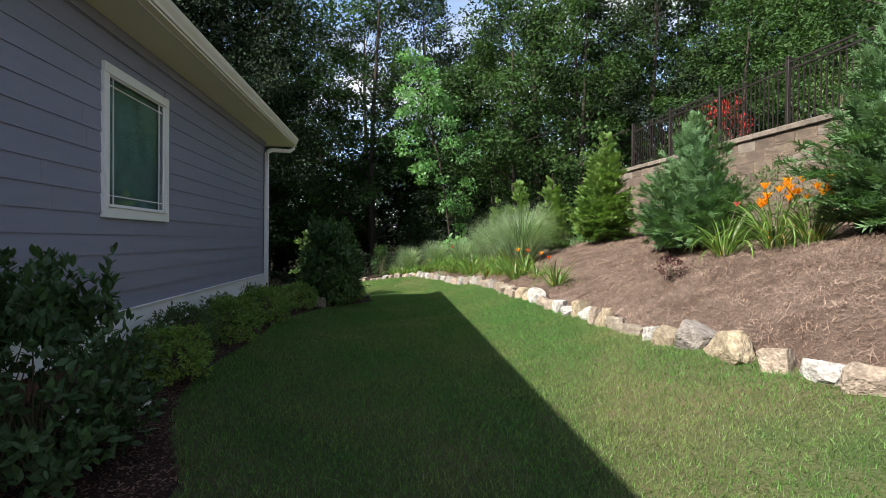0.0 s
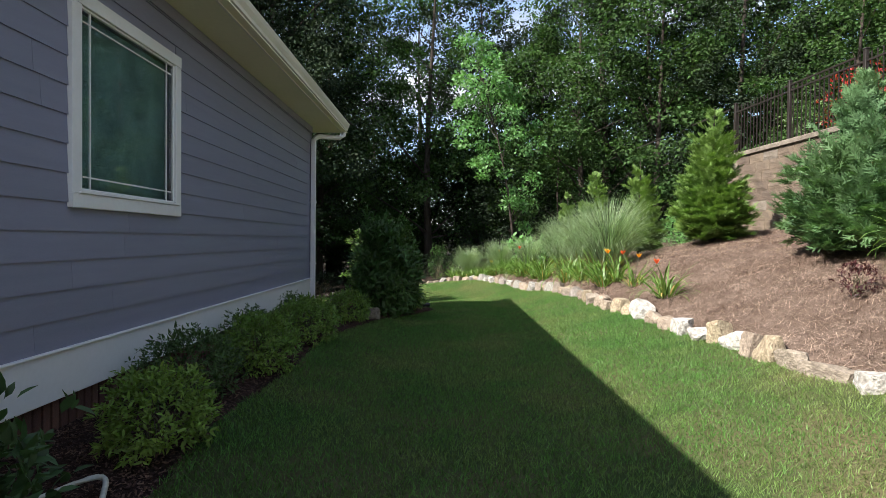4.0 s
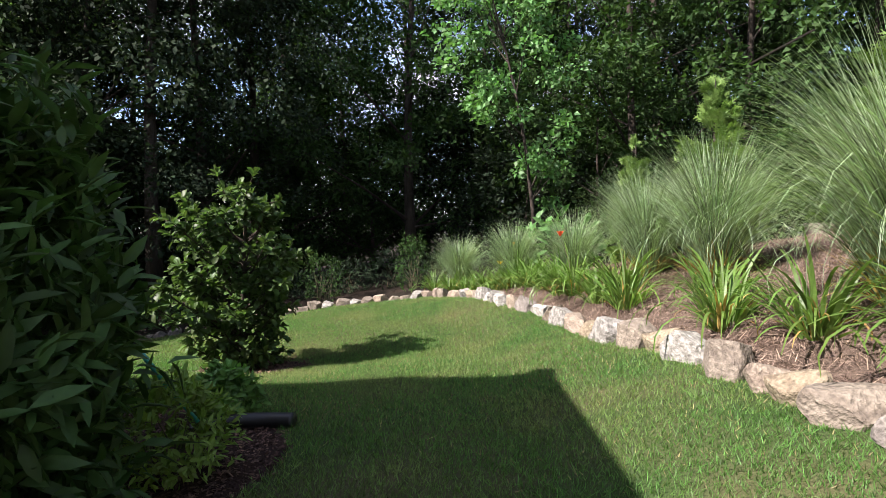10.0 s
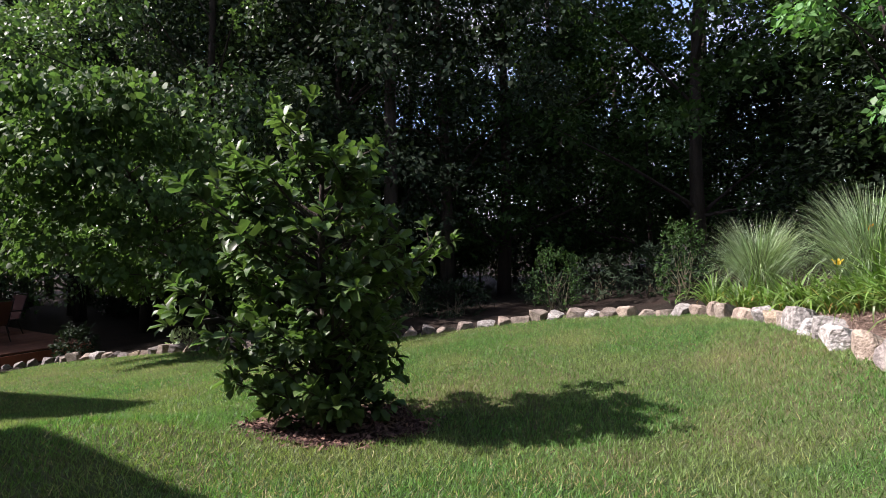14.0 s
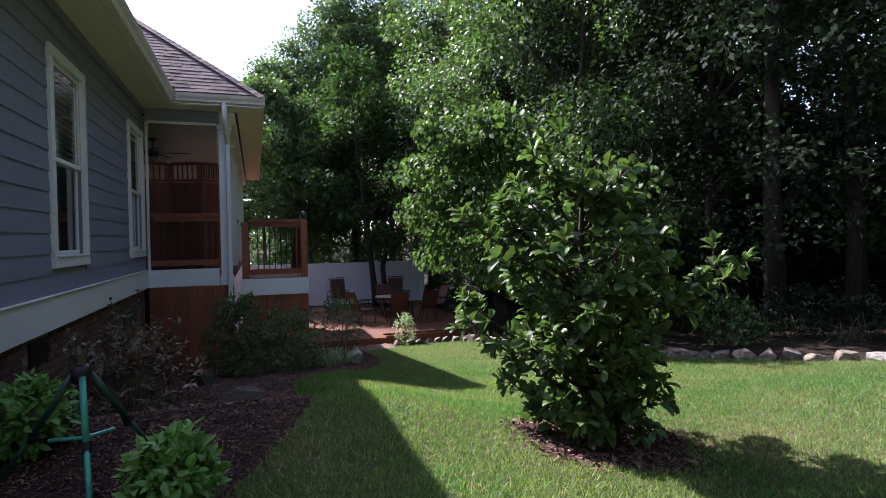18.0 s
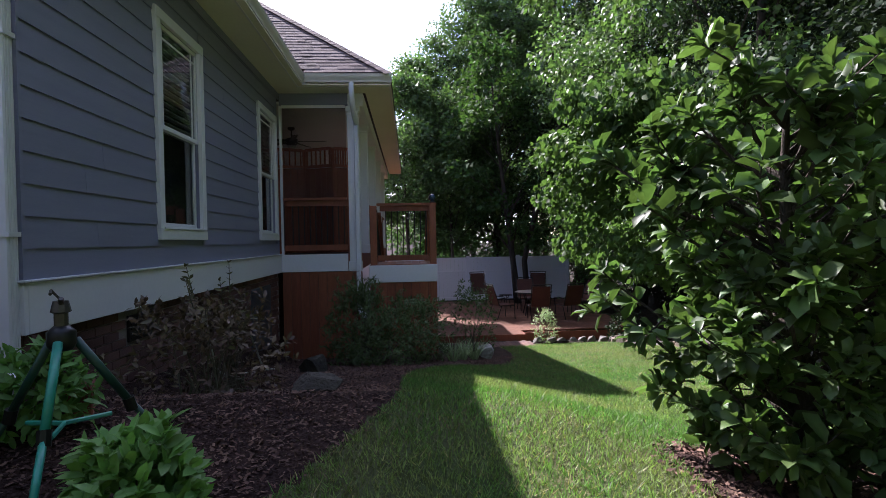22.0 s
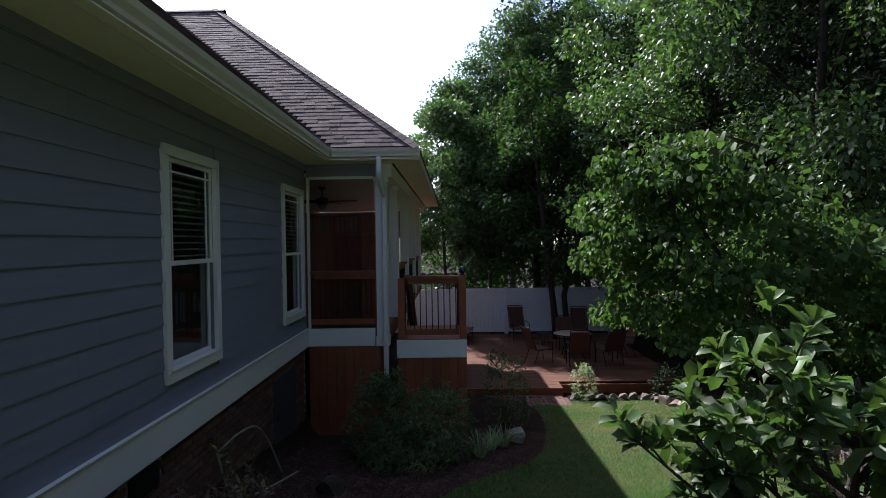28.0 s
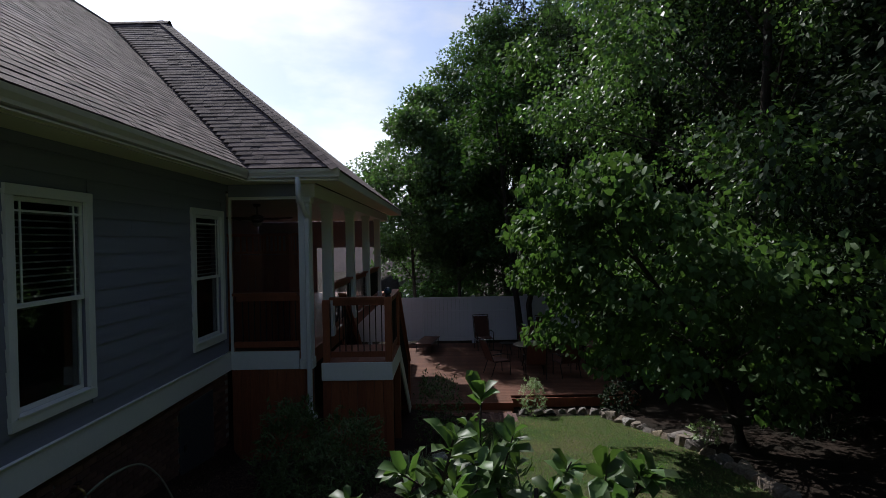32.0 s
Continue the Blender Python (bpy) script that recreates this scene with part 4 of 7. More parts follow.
part("light_bowl", tube([(0, 0, -0.355), (0, 0, -0.40), (0, 0, -0.43)], [0.09, 0.07, 0.02], 14), BLIND, fan, smooth=True)
for k in range(5):
    a = k * 2 * math.pi / 5 + 0.3
    bl = part("blade", box((0.14, -0.06, -0.006), (0.66, 0.06, 0.004), 0.003), BRONZE, fan)
    bl.matrix_local = Matrix.Translation((0, 0, -0.27)) @ Matrix.Rotation(a, 4, "Z") @ Matrix.Rotation(0.2, 4, "X")

# skirt boards under porch and landing
for nm, y0, y1, top, x in (("porch_skirt", WY + 0.016, PY - 0.05, BAND0 - 0.004, PX0 - 0.01), ("landing_skirt", PY + 0.07, 14.03, 0.09, PX0 - 0.07)):
    sk = thing(nm, (x, 0, 0), "red-stained vertical board skirt below the porch", "skirting", kind="structure")
    n = round((y1 - y0) / 0.14)
    for k in range(n):
        w = (y1 - y0) / n
        part("board", box((-0.01, y0 + k * w + 0.0025, ground_at(-8.4, 13) - 0.5), (0.01, y0 + (k + 1) * w - 0.0025, top), 0.002), DECKWOOD, sk)
    part("backing", box((-0.04, y0, ground_at(-8.4, 13) - 0.5), (-0.012, y1, top - 0.01)), BLACKMETAL, sk)

# ---- landing and stairs down to the patio ----
LZ, LX, LY = 0.39, -9.95, 14.05
landing = thing("deck_landing", (0, 0, 0), "red-stained deck landing with white fascia beside the porch", "deck")
for k in range(8):
    w = (LY - PY - 0.07) / 8
    part("deck_board", box((LX, PY + 0.07 + k * w + 0.003, LZ - 0.03), (PX0 - 0.05, PY + 0.07 + (k + 1) * w - 0.003, LZ), 0.003), DECKWOOD, landing)
part("fascia", box((PX0 - 0.06, PY + 0.062, 0.095), (PX0 - 0.03, LY, 0.378), 0.004), TRIM, landing)
part("fascia", box((LX, LY - 0.03, 0.095), (PX0 - 0.061, LY, 0.377), 0.004), TRIM, landing)
part("frame", box((LX + 0.02, PY + 0.08, 0.10), (PX0 - 0.07, LY - 0.04, LZ - 0.031)), DECKWOOD, landing)
for x, y, top in ((PX0 - 0.11, LY - 0.06, 1.40), (LX + 0.05, LY - 0.06, 1.40), (PX0 - 0.11, PY + 0.14, 1.36)):
    po = thing("newel_post", (x, y, -1.55 if top > 1.38 else LZ), "square red-stained newel post of the landing", "post", "newel posts")
    part("shaft", box((-0.055, -0.055, 0), (0.055, 0.055, top - (-1.55 if top > 1.38 else LZ)), 0.005), DECKWOOD, po)
gx_ = thing("gazing_ball", (PX0 - 0.11, LY - 0.06, 1.40), "dark blue globe lamp on the newel post", "globe")
bm = bmesh.new()
bmesh.ops.create_uvsphere(bm, u_segments=16, v_segments=10, radius=0.062, matrix=Matrix.Translation((0, 0, 0.085)))
part("globe", bm, material("blue_glaze", (0.012, 0.03, 0.06), 0.15, coat=0.5), gx_, smooth=True)
part("collar", tube([(0, 0, 0), (0, 0, 0.02), (0, 0, 0.03)], [0.05, 0.045, 0.03], 12), BLACKMETAL, gx_, smooth=True)
rail_section("landing_railing", (PX0 - 0.11, PY + 0.2), (PX0 - 0.11, LY - 0.12), LZ, 1.40, "red-stained landing railing with black balusters", 9)
rail_section("landing_railing", (LX + 0.11, LY - 0.06), (PX0 - 0.17, LY - 0.06), LZ, 1.40, "red-stained landing railing along the outer edge", 9)
DECKZ = -1.60
stairs = thing("deck_stairs", (0, 0, 0), "red-stained wooden stairs leading down to the patio deck", "stairs")
N = 11
rise, run = (LZ - DECKZ) / N, 0.27
for k in range(1, N):
    x, z = LX - (k - 1) * run, LZ - k * rise
    part("tread", box((x - run - 0.02, PY + 0.1, z - 0.035), (x - 0.002, LY - 0.03, z), 0.004), DECKWOOD, stairs)
    part("riser", box((x - 0.02, PY + 0.1, z + 0.001), (x - 0.004, LY - 0.03, z + rise - 0.036)), DECKWOOD, stairs)
END = LX - (N - 1) * run
for y in (PY + 0.07, LY - 0.028):
    bm = bmesh.new()
    c = [(LX, LZ - 0.04), (END, DECKZ + 0.02), (END + 0.45, DECKZ + 0.02), (LX, LZ - 0.36)]
    a = [bm.verts.new((p, y, z)) for p, z in c]
    b = [bm.verts.new((p, y + 0.028, z)) for p, z in c]
    bm.faces.new(a)
    bm.faces.new(b[::-1])
    for i in range(4):
        bm.faces.new((a[i], b[i], b[(i + 1) % 4], a[(i + 1) % 4]))
    bmesh.ops.recalc_face_normals(bm, faces=bm.faces)
    part("stringer", bm, TRIM, stairs)
for y in (PY + 0.12, LY - 0.06):
    rail_section("stair_railing", (LX - 0.08, y), (END + 0.1, y), LZ - 0.05, 1.33, "sloping red-stained stair railing with black balusters", 20, slope=(0, -(LZ - DECKZ) + 0.2), group="stair railings")
    po = thing("newel_post", (END + 0.03, y, DECKZ), "square red-stained newel post at the stair foot", "post", "newel posts")
    part("shaft", box((-0.05, -0.05, 0.001), (0.05, 0.05, 1.1), 0.005), DECKWOOD, po)

# ---- patio deck ----
patio = thing("patio_deck", (0, 0, DECKZ), "low weathered red-brown wooden patio deck", "deck", kind="structure")
x = -12.95
while x > -20.6:
    part("deck_board", box((x - 0.137, 12.6, -0.03), (x, 16.45 if x > -13.4 else 19.6, 0), 0.003), DECKTOP, patio)
    x -= 0.142
part("rim_joist", box((-13.4, 16.46, -0.25), (-13.36, 19.6, -0.032)), DECKWOOD, patio)
part("rim_joist", box((-12.95, 12.6, -0.25), (-12.91, 16.45, -0.002)), DECKWOOD, patio)
part("rim_joist", box((-20.6, 19.61, -0.25), (-13.4, 19.65, -0.032)), DECKWOOD, patio)
step = thing("patio_step", (-12.9, 0, DECKZ - 0.16), "wide low wooden step before the patio deck", "step", kind="structure")
for k in range(3):
    part("tread_board", box((0.005 + k * 0.145, 14.5, -0.03), (0.145 + k * 0.145, 16.4, 0), 0.003), DECKTOP, step)
part("riser", box((0.40, 14.52, -0.16), (0.43, 16.38, -0.031)), DECKWOOD, step)
path = thing("brick_path", (0, 0, ground_at(-12, 15.9) - 0.02), "short red brick path to the patio step", "path", kind="structure")
bb = box((0.0, 0.0, 0.0), (0.196, 0.094, 0.06), 0.004)
pm = None
for i in range(6):
    for j in range(10):
        if pm is None:
            o = part("paver", bb, BRICK, path)
            pm = o.data
        else:
            o = new("paver", pm)
            o.parent = path
        o.location = (-12.42 + i * 0.2 + (0.1 if j % 2 else 0), 15.45 + j * 0.098, 0.0)

# ---- white fence ----
vf = thing("vinyl_fence", (-21.4, 0, -1.70), "tall white vinyl privacy fence behind the patio", "fence")
ys = [20.0 - 2.03 * k for k in range(8)]
for k, y in enumerate(ys):
    part("post", box((-0.065, y - 0.065, -0.2), (0.065, y + 0.065, 1.80), 0.006), VINYL, vf)
    part("post_cap", box((-0.075, y - 0.075, 1.80), (0.075, y + 0.075, 1.83), 0.01), VINYL, vf)
    if k:
        lo, hi = y + 0.067, ys[k - 1] - 0.067
        part("rail", box((-0.03, lo, 1.68), (0.03, hi, 1.77), 0.004), VINYL, vf)
        part("rail", box((-0.03, lo, 1.18), (0.03, hi, 1.24), 0.004), VINYL, vf)
        part("rail", box((-0.03, lo, 0.06), (0.03, hi, 0.18), 0.004), VINYL, vf)
        nb = 12
        for j in range(nb):
            w = (hi - lo) / nb
            part("panel_board", box((-0.012, lo + j * w + 0.002, 0.181), (0.012, lo + (j + 1) * w - 0.002, 1.679)), VINYL, vf)

# ---- patio furniture ----
CHAIRMETAL = material("dark_chair_frame", (0.02, 0.016, 0.014), 0.45, metal=0.4)
SLING = material("red_brown_sling_fabric", (0.10, 0.035, 0.022), 0.8, vary=(0.08, 0.028, 0.02), scale=5, fine=150, bump=0.3)


def sling_chair(x, y, turn, label, recline=20, high=0.62):
    c = thing("patio_chair", (x, y, DECKZ), label, "chair", "chairs on the patio", turn=turn)
    part("seat", box((-0.27, -0.25, 0.40), (0.27, 0.25, 0.43), 0.01), SLING, c)
    back = part("backrest", box((-0.26, -0.012, 0.0), (0.26, 0.012, high), 0.008), SLING, c)
    back.matrix_local = Matrix.Translation((0, 0.25, 0.42)) @ Matrix.Rotation(-radians(recline), 4, "X")
    for s in (-1, 1):
        dy = math.sin(radians(recline)) * (high + 0.05)
        part("side_frame", tube([(0.28 * s, -0.27, 0.0), (0.28 * s, -0.25, 0.40), (0.28 * s, 0.25, 0.41), (0.28 * s, 0.25 + dy, 0.42 + math.cos(radians(recline)) * (high + 0.05))], 0.014, 7), CHAIRMETAL, c, smooth=True)
        part("rear_leg", tube([(0.28 * s, 0.18, 0.40), (0.28 * s, 0.33, 0.0)], 0.013, 7), CHAIRMETAL, c)
        part("armrest", tube([(0.29 * s, -0.25, 0.38), (0.30 * s, -0.24, 0.60), (0.30 * s, 0.0, 0.64), (0.30 * s, 0.3, 0.62)], 0.016, 7), CHAIRMETAL, c, smooth=True)
    part("head_bar", tube([(-0.28, 0.25 + dy, 0.42 + math.cos(radians(recline)) * (high + 0.05)), (0.28, 0.25 + dy, 0.42 + math.cos(radians(recline)) * (high + 0.05))], 0.014, 7), CHAIRMETAL, c)
    return c


sling_chair(-19.4, 16.2, 100, "high-backed red-brown sling recliner by the white fence", 20, 0.74)
sling_chair(-18.9, 18.2, 78, "high-backed red-brown sling recliner behind the table", 20, 0.74)
sling_chair(-15.75, 16.35, 200, "dark metal patio armchair turned to the table")
sling_chair(-15.3, 17.35, -92, "red-brown patio chair with its back to the lawn")
sling_chair(-15.4, 18.25, -75, "red-brown patio chair at the dining table")
sling_chair(-17.5, 17.5, 90, "red-brown patio chair beyond the table")
sling_chair(-16.4, 18.9, 10, "patio chair at the end of the table")
tb = thing("patio_table", (-16.4, 17.45, DECKZ), "round dark-framed patio table with a pale top", "table")
part("tabletop", tube([(0, 0, 0.69), (0, 0, 0.70), (0, 0, 0.72), (0, 0, 0.725)], [0.53, 0.56, 0.56, 0.55], 28), material("pale_table_top", (0.33, 0.27, 0.22), 0.35), tb)
part("rim", tube([(0.57 * math.cos(a), 0.57 * math.sin(a), 0.705) for a in np.linspace(0, 2 * math.pi, 29)], 0.016, 6), CHAIRMETAL, tb)
for k in range(4):
    a = k * math.pi / 2 + 0.7
    part("leg", tube([(0.42 * math.cos(a), 0.42 * math.sin(a), 0), (0.3 * math.cos(a), 0.3 * math.sin(a), 0.4), (0.42 * math.cos(a), 0.42 * math.sin(a), 0.695)], 0.016, 7), CHAIRMETAL, tb)
st = thing("side_table", (-18.0, 16.85, DECKZ), "small dark metal side table between chairs", "table")
part("tabletop", tube([(0, 0, 0.46), (0, 0, 0.475)], 0.24, 20), CHAIRMETAL, st)
for k in range(3):
    a = k * 2.094
    part("leg", tube([(0.22 * math.cos(a), 0.22 * math.sin(a), 0), (0.12 * math.cos(a), 0.12 * math.sin(a), 0.46)], 0.01, 6), CHAIRMETAL, st)
lounge = thing("sun_lounger", (-19.6, 14.2, DECKZ), "low folding lounger on the patio deck", "lounger", turn=80)
part("bed", box((-0.28, -0.8, 0.30), (0.28, 0.75, 0.33), 0.008), SLING, lounge)
for s in (-1, 1):
    part("side_rail", tube([(0.29 * s, -0.85, 0.32), (0.29 * s, 0.8, 0.32)], 0.014, 6), CHAIRMETAL, lounge)
    for y in (-0.6, 0.55):
        part("leg", tube([(0.28 * s, y - 0.08, 0), (0.28 * s, y, 0.31)], 0.012, 6), CHAIRMETAL, lounge)

# ---- things along the rear wall ----
GREEN = material("green_enamel", (0.018, 0.27, 0.19), 0.35, vary=(0.015, 0.23, 0.16), scale=6, fine=30, spec=0.6)
# dark green of the rear legs, with their shade painted in
SHADED_GREEN = material("shaded_dark_green_enamel", (0.012, 0.055, 0.040), 0.4)
BRASS = material("brass", (0.40, 0.27, 0.10), 0.35, metal=0.9)
TARNISHED = material("tarnished_metal", (0.10, 0.09, 0.085), 0.45, metal=0.7)
tp = thing("tripod_sprinkler", (-1.26, 12.46, ground_at(-1.26, 12.46)), "green metal tripod sprinkler with a tarnished head in the bed", "sprinkler")
TZ = 0.48
for k, a in enumerate((0.30, 2.40, 4.50)):
    tip = (0.36 * math.cos(a), 0.36 * math.sin(a), 0.0)
    mid_ = (0.20 * math.cos(a), 0.20 * math.sin(a), TZ * 0.45)
    coat_ = GREEN if k == 0 else SHADED_GREEN
    leg = part("leg", tube([(0.04 * math.cos(a), 0.04 * math.sin(a), TZ - 0.02), mid_], 0.014, 8), coat_, tp, "bright green front leg" if k == 0 else "dark green rear leg, its shade put into the colour", smooth=True)
    part("extension", tube([mid_, tip], 0.0115, 8), coat_, leg, smooth=True)
    part("clamp", tube([tuple(m * 0.97 for m in mid_[:2]) + (mid_[2] + 0.015,), tuple(m * 1.04 for m in mid_[:2]) + (mid_[2] - 0.03,)], 0.02, 8), BLACKMETAL, leg)
    part("brace", tube([(0.14 * math.cos(a), 0.14 * math.sin(a), TZ * 0.60 - 0.1), (0.0, 0.0, TZ * 0.4)], 0.008, 6), GREEN, leg)
part("hub", tube([(0, 0, TZ - 0.05), (0, 0, TZ - 0.03), (0, 0, TZ + 0.01), (0, 0, TZ + 0.03)], [0.032, 0.042, 0.042, 0.022], 12), BLACKMETAL, tp, smooth=True)
head = part("sprinkler_head", tube([(0, 0, TZ + 0.03), (0, 0, TZ + 0.07), (0, 0, TZ + 0.075), (0, 0, TZ + 0.11)], [0.02, 0.02, 0.03, 0.022], 10), TARNISHED, tp)
part("nozzle", tube([(0, 0, TZ + 0.09), (0.03, 0.02, TZ + 0.12)], [0.012, 0.007], 8), TARNISHED, head)
part("arm", tube([(-0.02, 0, TZ + 0.10), (0.0, -0.03, TZ + 0.145), (0.035, -0.01, TZ + 0.135)], 0.005, 6), TARNISHED, head)
rb = thing("loose_brick", (-1.85, 12.17, ground_at(-1.85, 12.17)), "loose terracotta brick block in the bed", "brick", turn=25)
part("block", box((-0.1, -0.05, 0), (0.1, 0.05, 0.13), 0.006), material("terracotta", (0.24, 0.085, 0.055), 0.85, fine=80, bump=0.4), rb)

fau = thing("garden_faucet", (-4.85, WY - 0.05, 0.06), "brass garden faucet on the brick foundation", "faucet")
part("spout", tube([(0, 0, 0), (0, 0.09, 0), (0, 0.12, -0.02), (0, 0.13, -0.06)], 0.013, 8), BRASS, fau, smooth=True)
part("handle", tube([(0, 0.07, 0.01), (0, 0.07, 0.055)], 0.005, 6), BRASS, fau)
part("wheel", tube([(0.03 * math.cos(a), 0.07 + 0.03 * math.sin(a), 0.055) for a in np.linspace(0, 6.28, 13)], 0.006, 6), BLACKMETAL, fau)
HOSE = material("pale_green_hose", (0.30, 0.31, 0.24), 0.5, fine=20)
def hose(name, pts, r, mat, label):
    h = thing(name, pts[0], label, "hose")
    p0 = np.array(pts[0])
    sm = curve3(pts)
    part("tube", tube([tuple(q - p0) for q in sm], r, 7), mat, h, smooth=True)
def curve3(points, per=7):
    p = np.array([points[0], *points, points[-1]], dtype=float)
    out = []
    for i in range(1, len(p) - 2):
        for t in np.arange(per) / per:
            a, b, c, d = p[i - 1], p[i], p[i + 1], p[i + 2]
            out.append(0.5 * (2 * b + (c - a) * t + (2 * a - 5 * b + 4 * c - d) * t ** 2 + (3 * b - a - 3 * c + d) * t ** 3))
    out.append(p[-2])
    return np.array(out)
gh = lambda x, y: ground_at(x, y) + 0.015
hose("garden_hose", [(-4.85, WY + 0.08, -0.01), (-4.9, WY + 0.12, -0.25), (-5.0, WY + 0.16, -0.5), (-5.3, WY + 0.3, gh(-5.3, 11.82)), (-6.2, WY + 0.45, gh(-6.2, 12.0))], 0.012, HOSE, "pale garden hose hanging from the faucet")
hose("garden_hose", [(-4.86, WY + 0.09, 0.0), (-5.05, WY + 0.2, 0.10), (-5.5, WY + 0.22, 0.02), (-5.9, WY + 0.22, -0.3), (-6.1, WY + 0.3, gh(-6.1, 11.82))], 0.011, HOSE, "pale hose looping along the brick wall")
DRAINPIPE = material("black_corrugated_pipe", (0.012, 0.012, 0.013), 0.5)
hose("drain_pipe", [(-1.0, 12.6, gh(-1.0, 12.6) - 0.02), (-0.8, 12.68, gh(-0.8, 12.68) + 0.03), (-0.62, 12.72, gh(-0.62, 12.72) + 0.03), (-0.45, 12.7, gh(-0.45, 12.7) + 0.03)], 0.045, DRAINPIPE, "black corrugated drain pipe lying in the bed")
hose("garden_hose", [(-2.1, 4.0, gh(-2.1, 4.0)), (-1.78, 4.45, gh(-1.7, 4.2) + 0.07), (-1.68, 4.4, gh(-1.6, 4.1) + 0.03), (-1.66, 4.2, gh(-1.6, 3.9)), (-1.7, 3.6, gh(-1.7, 3.6))], 0.013, material("white_hose", (0.5, 0.5, 0.44), 0.5), "white hose loop lying under the shrub")
cd = thing("crawlspace_door", (-7.35, WY - 0.05, -0.9), "dark grey crawlspace access door in the foundation", "door", kind="structure")
part("leaf", box((-0.5, -0.005, 0), (0.5, 0.025, 1.05), 0.006), material("grey_metal_door", (0.045, 0.052, 0.066), 0.5), cd)
part("handle", box((0.36, 0.026, 0.5), (0.42, 0.045, 0.58), 0.006), BLACKMETAL, cd)
vt = thing("foundation_vent", (-3.85, WY - 0.05, 0.05), "dark louvred foundation vent in the brickwork", "vent", kind="structure")
part("frame", box((-0.2, 0, 0), (0.2, 0.02, 0.2), 0.004), BLACKMETAL, vt)
for k in range(5):
    part("louvre", box((-0.18, 0.021, 0.02 + k * 0.035), (0.18, 0.028, 0.035 + k * 0.035)), BLACKMETAL, vt)

bath = thing("bird_bath", (-8.95, 19.68, ground_at(-8.95, 19.68)), "small grey stone bird bath near the lawn edge", "bird bath")
part("bowl", tube([(0, 0, 0.46), (0, 0, 0.48), (0, 0, 0.54), (0, 0, 0.55), (0, 0, 0.51), (0, 0, 0.50)], [0.10, 0.2, 0.24, 0.23, 0.18, 0.02], 20), DARKROCK, bath, smooth=True)
part("pedestal", tube([(0, 0, 0), (0, 0, 0.05), (0, 0, 0.12), (0, 0, 0.3), (0, 0, 0.46)], [0.14, 0.13, 0.07, 0.055, 0.09], 14), DARKROCK, bath, smooth=True)

# neighbouring house beyond the fence
nh = thing("neighbour_house", (-46, 8, -4.3), "distant pale house with a grey shingle roof", "house")
part("wall", box((-5, -8, 0), (5, 6, 4.0)), VINYL, nh)
part("roof", slab([(5.5, -8.5, 3.9), (5.5, 6.5, 3.9), (0, 6.5, 7.2), (0, -8.5, 7.2)], 0.15), SHINGLE, nh)
part("roof", slab([(-5.5, -8.5, 3.9), (-5.5, 6.5, 3.9), (0, 6.5, 7.19), (0, -8.5, 7.19)], 0.15), SHINGLE, nh)
for y in (-5, -1.5, 2.5):
    wd = part("window", box((5.0, y - 0.5, 1.4), (5.05, y + 0.5, 2.9)), TRIM, nh)
    part("pane", box((5.051, y - 0.42, 1.48), (5.06, y + 0.42, 2.82)), GLASSDARK, wd)

# ---- plants: general builders ----
LEAF_BROAD, LEAF_MID, LEAF_NARROW = leaf_shape(0.26), leaf_shape(0.19), leaf_shape(0.13, droop=0.22)


def stems_bm(tips, base_r, g, thick=0.012):
    bm = bmesh.new()
    for t in tips:
        a = g.random() * 6.28
        b = np.array((math.cos(a) * base_r, math.sin(a) * base_r, -0.03))
        m = b * 0.5 + np.array(t) * 0.5 + np.array((0, 0, 0.06))
        add_tube(bm, [b, m, t], [thick, thick * 0.7, thick * 0.35], 5)
    return bm


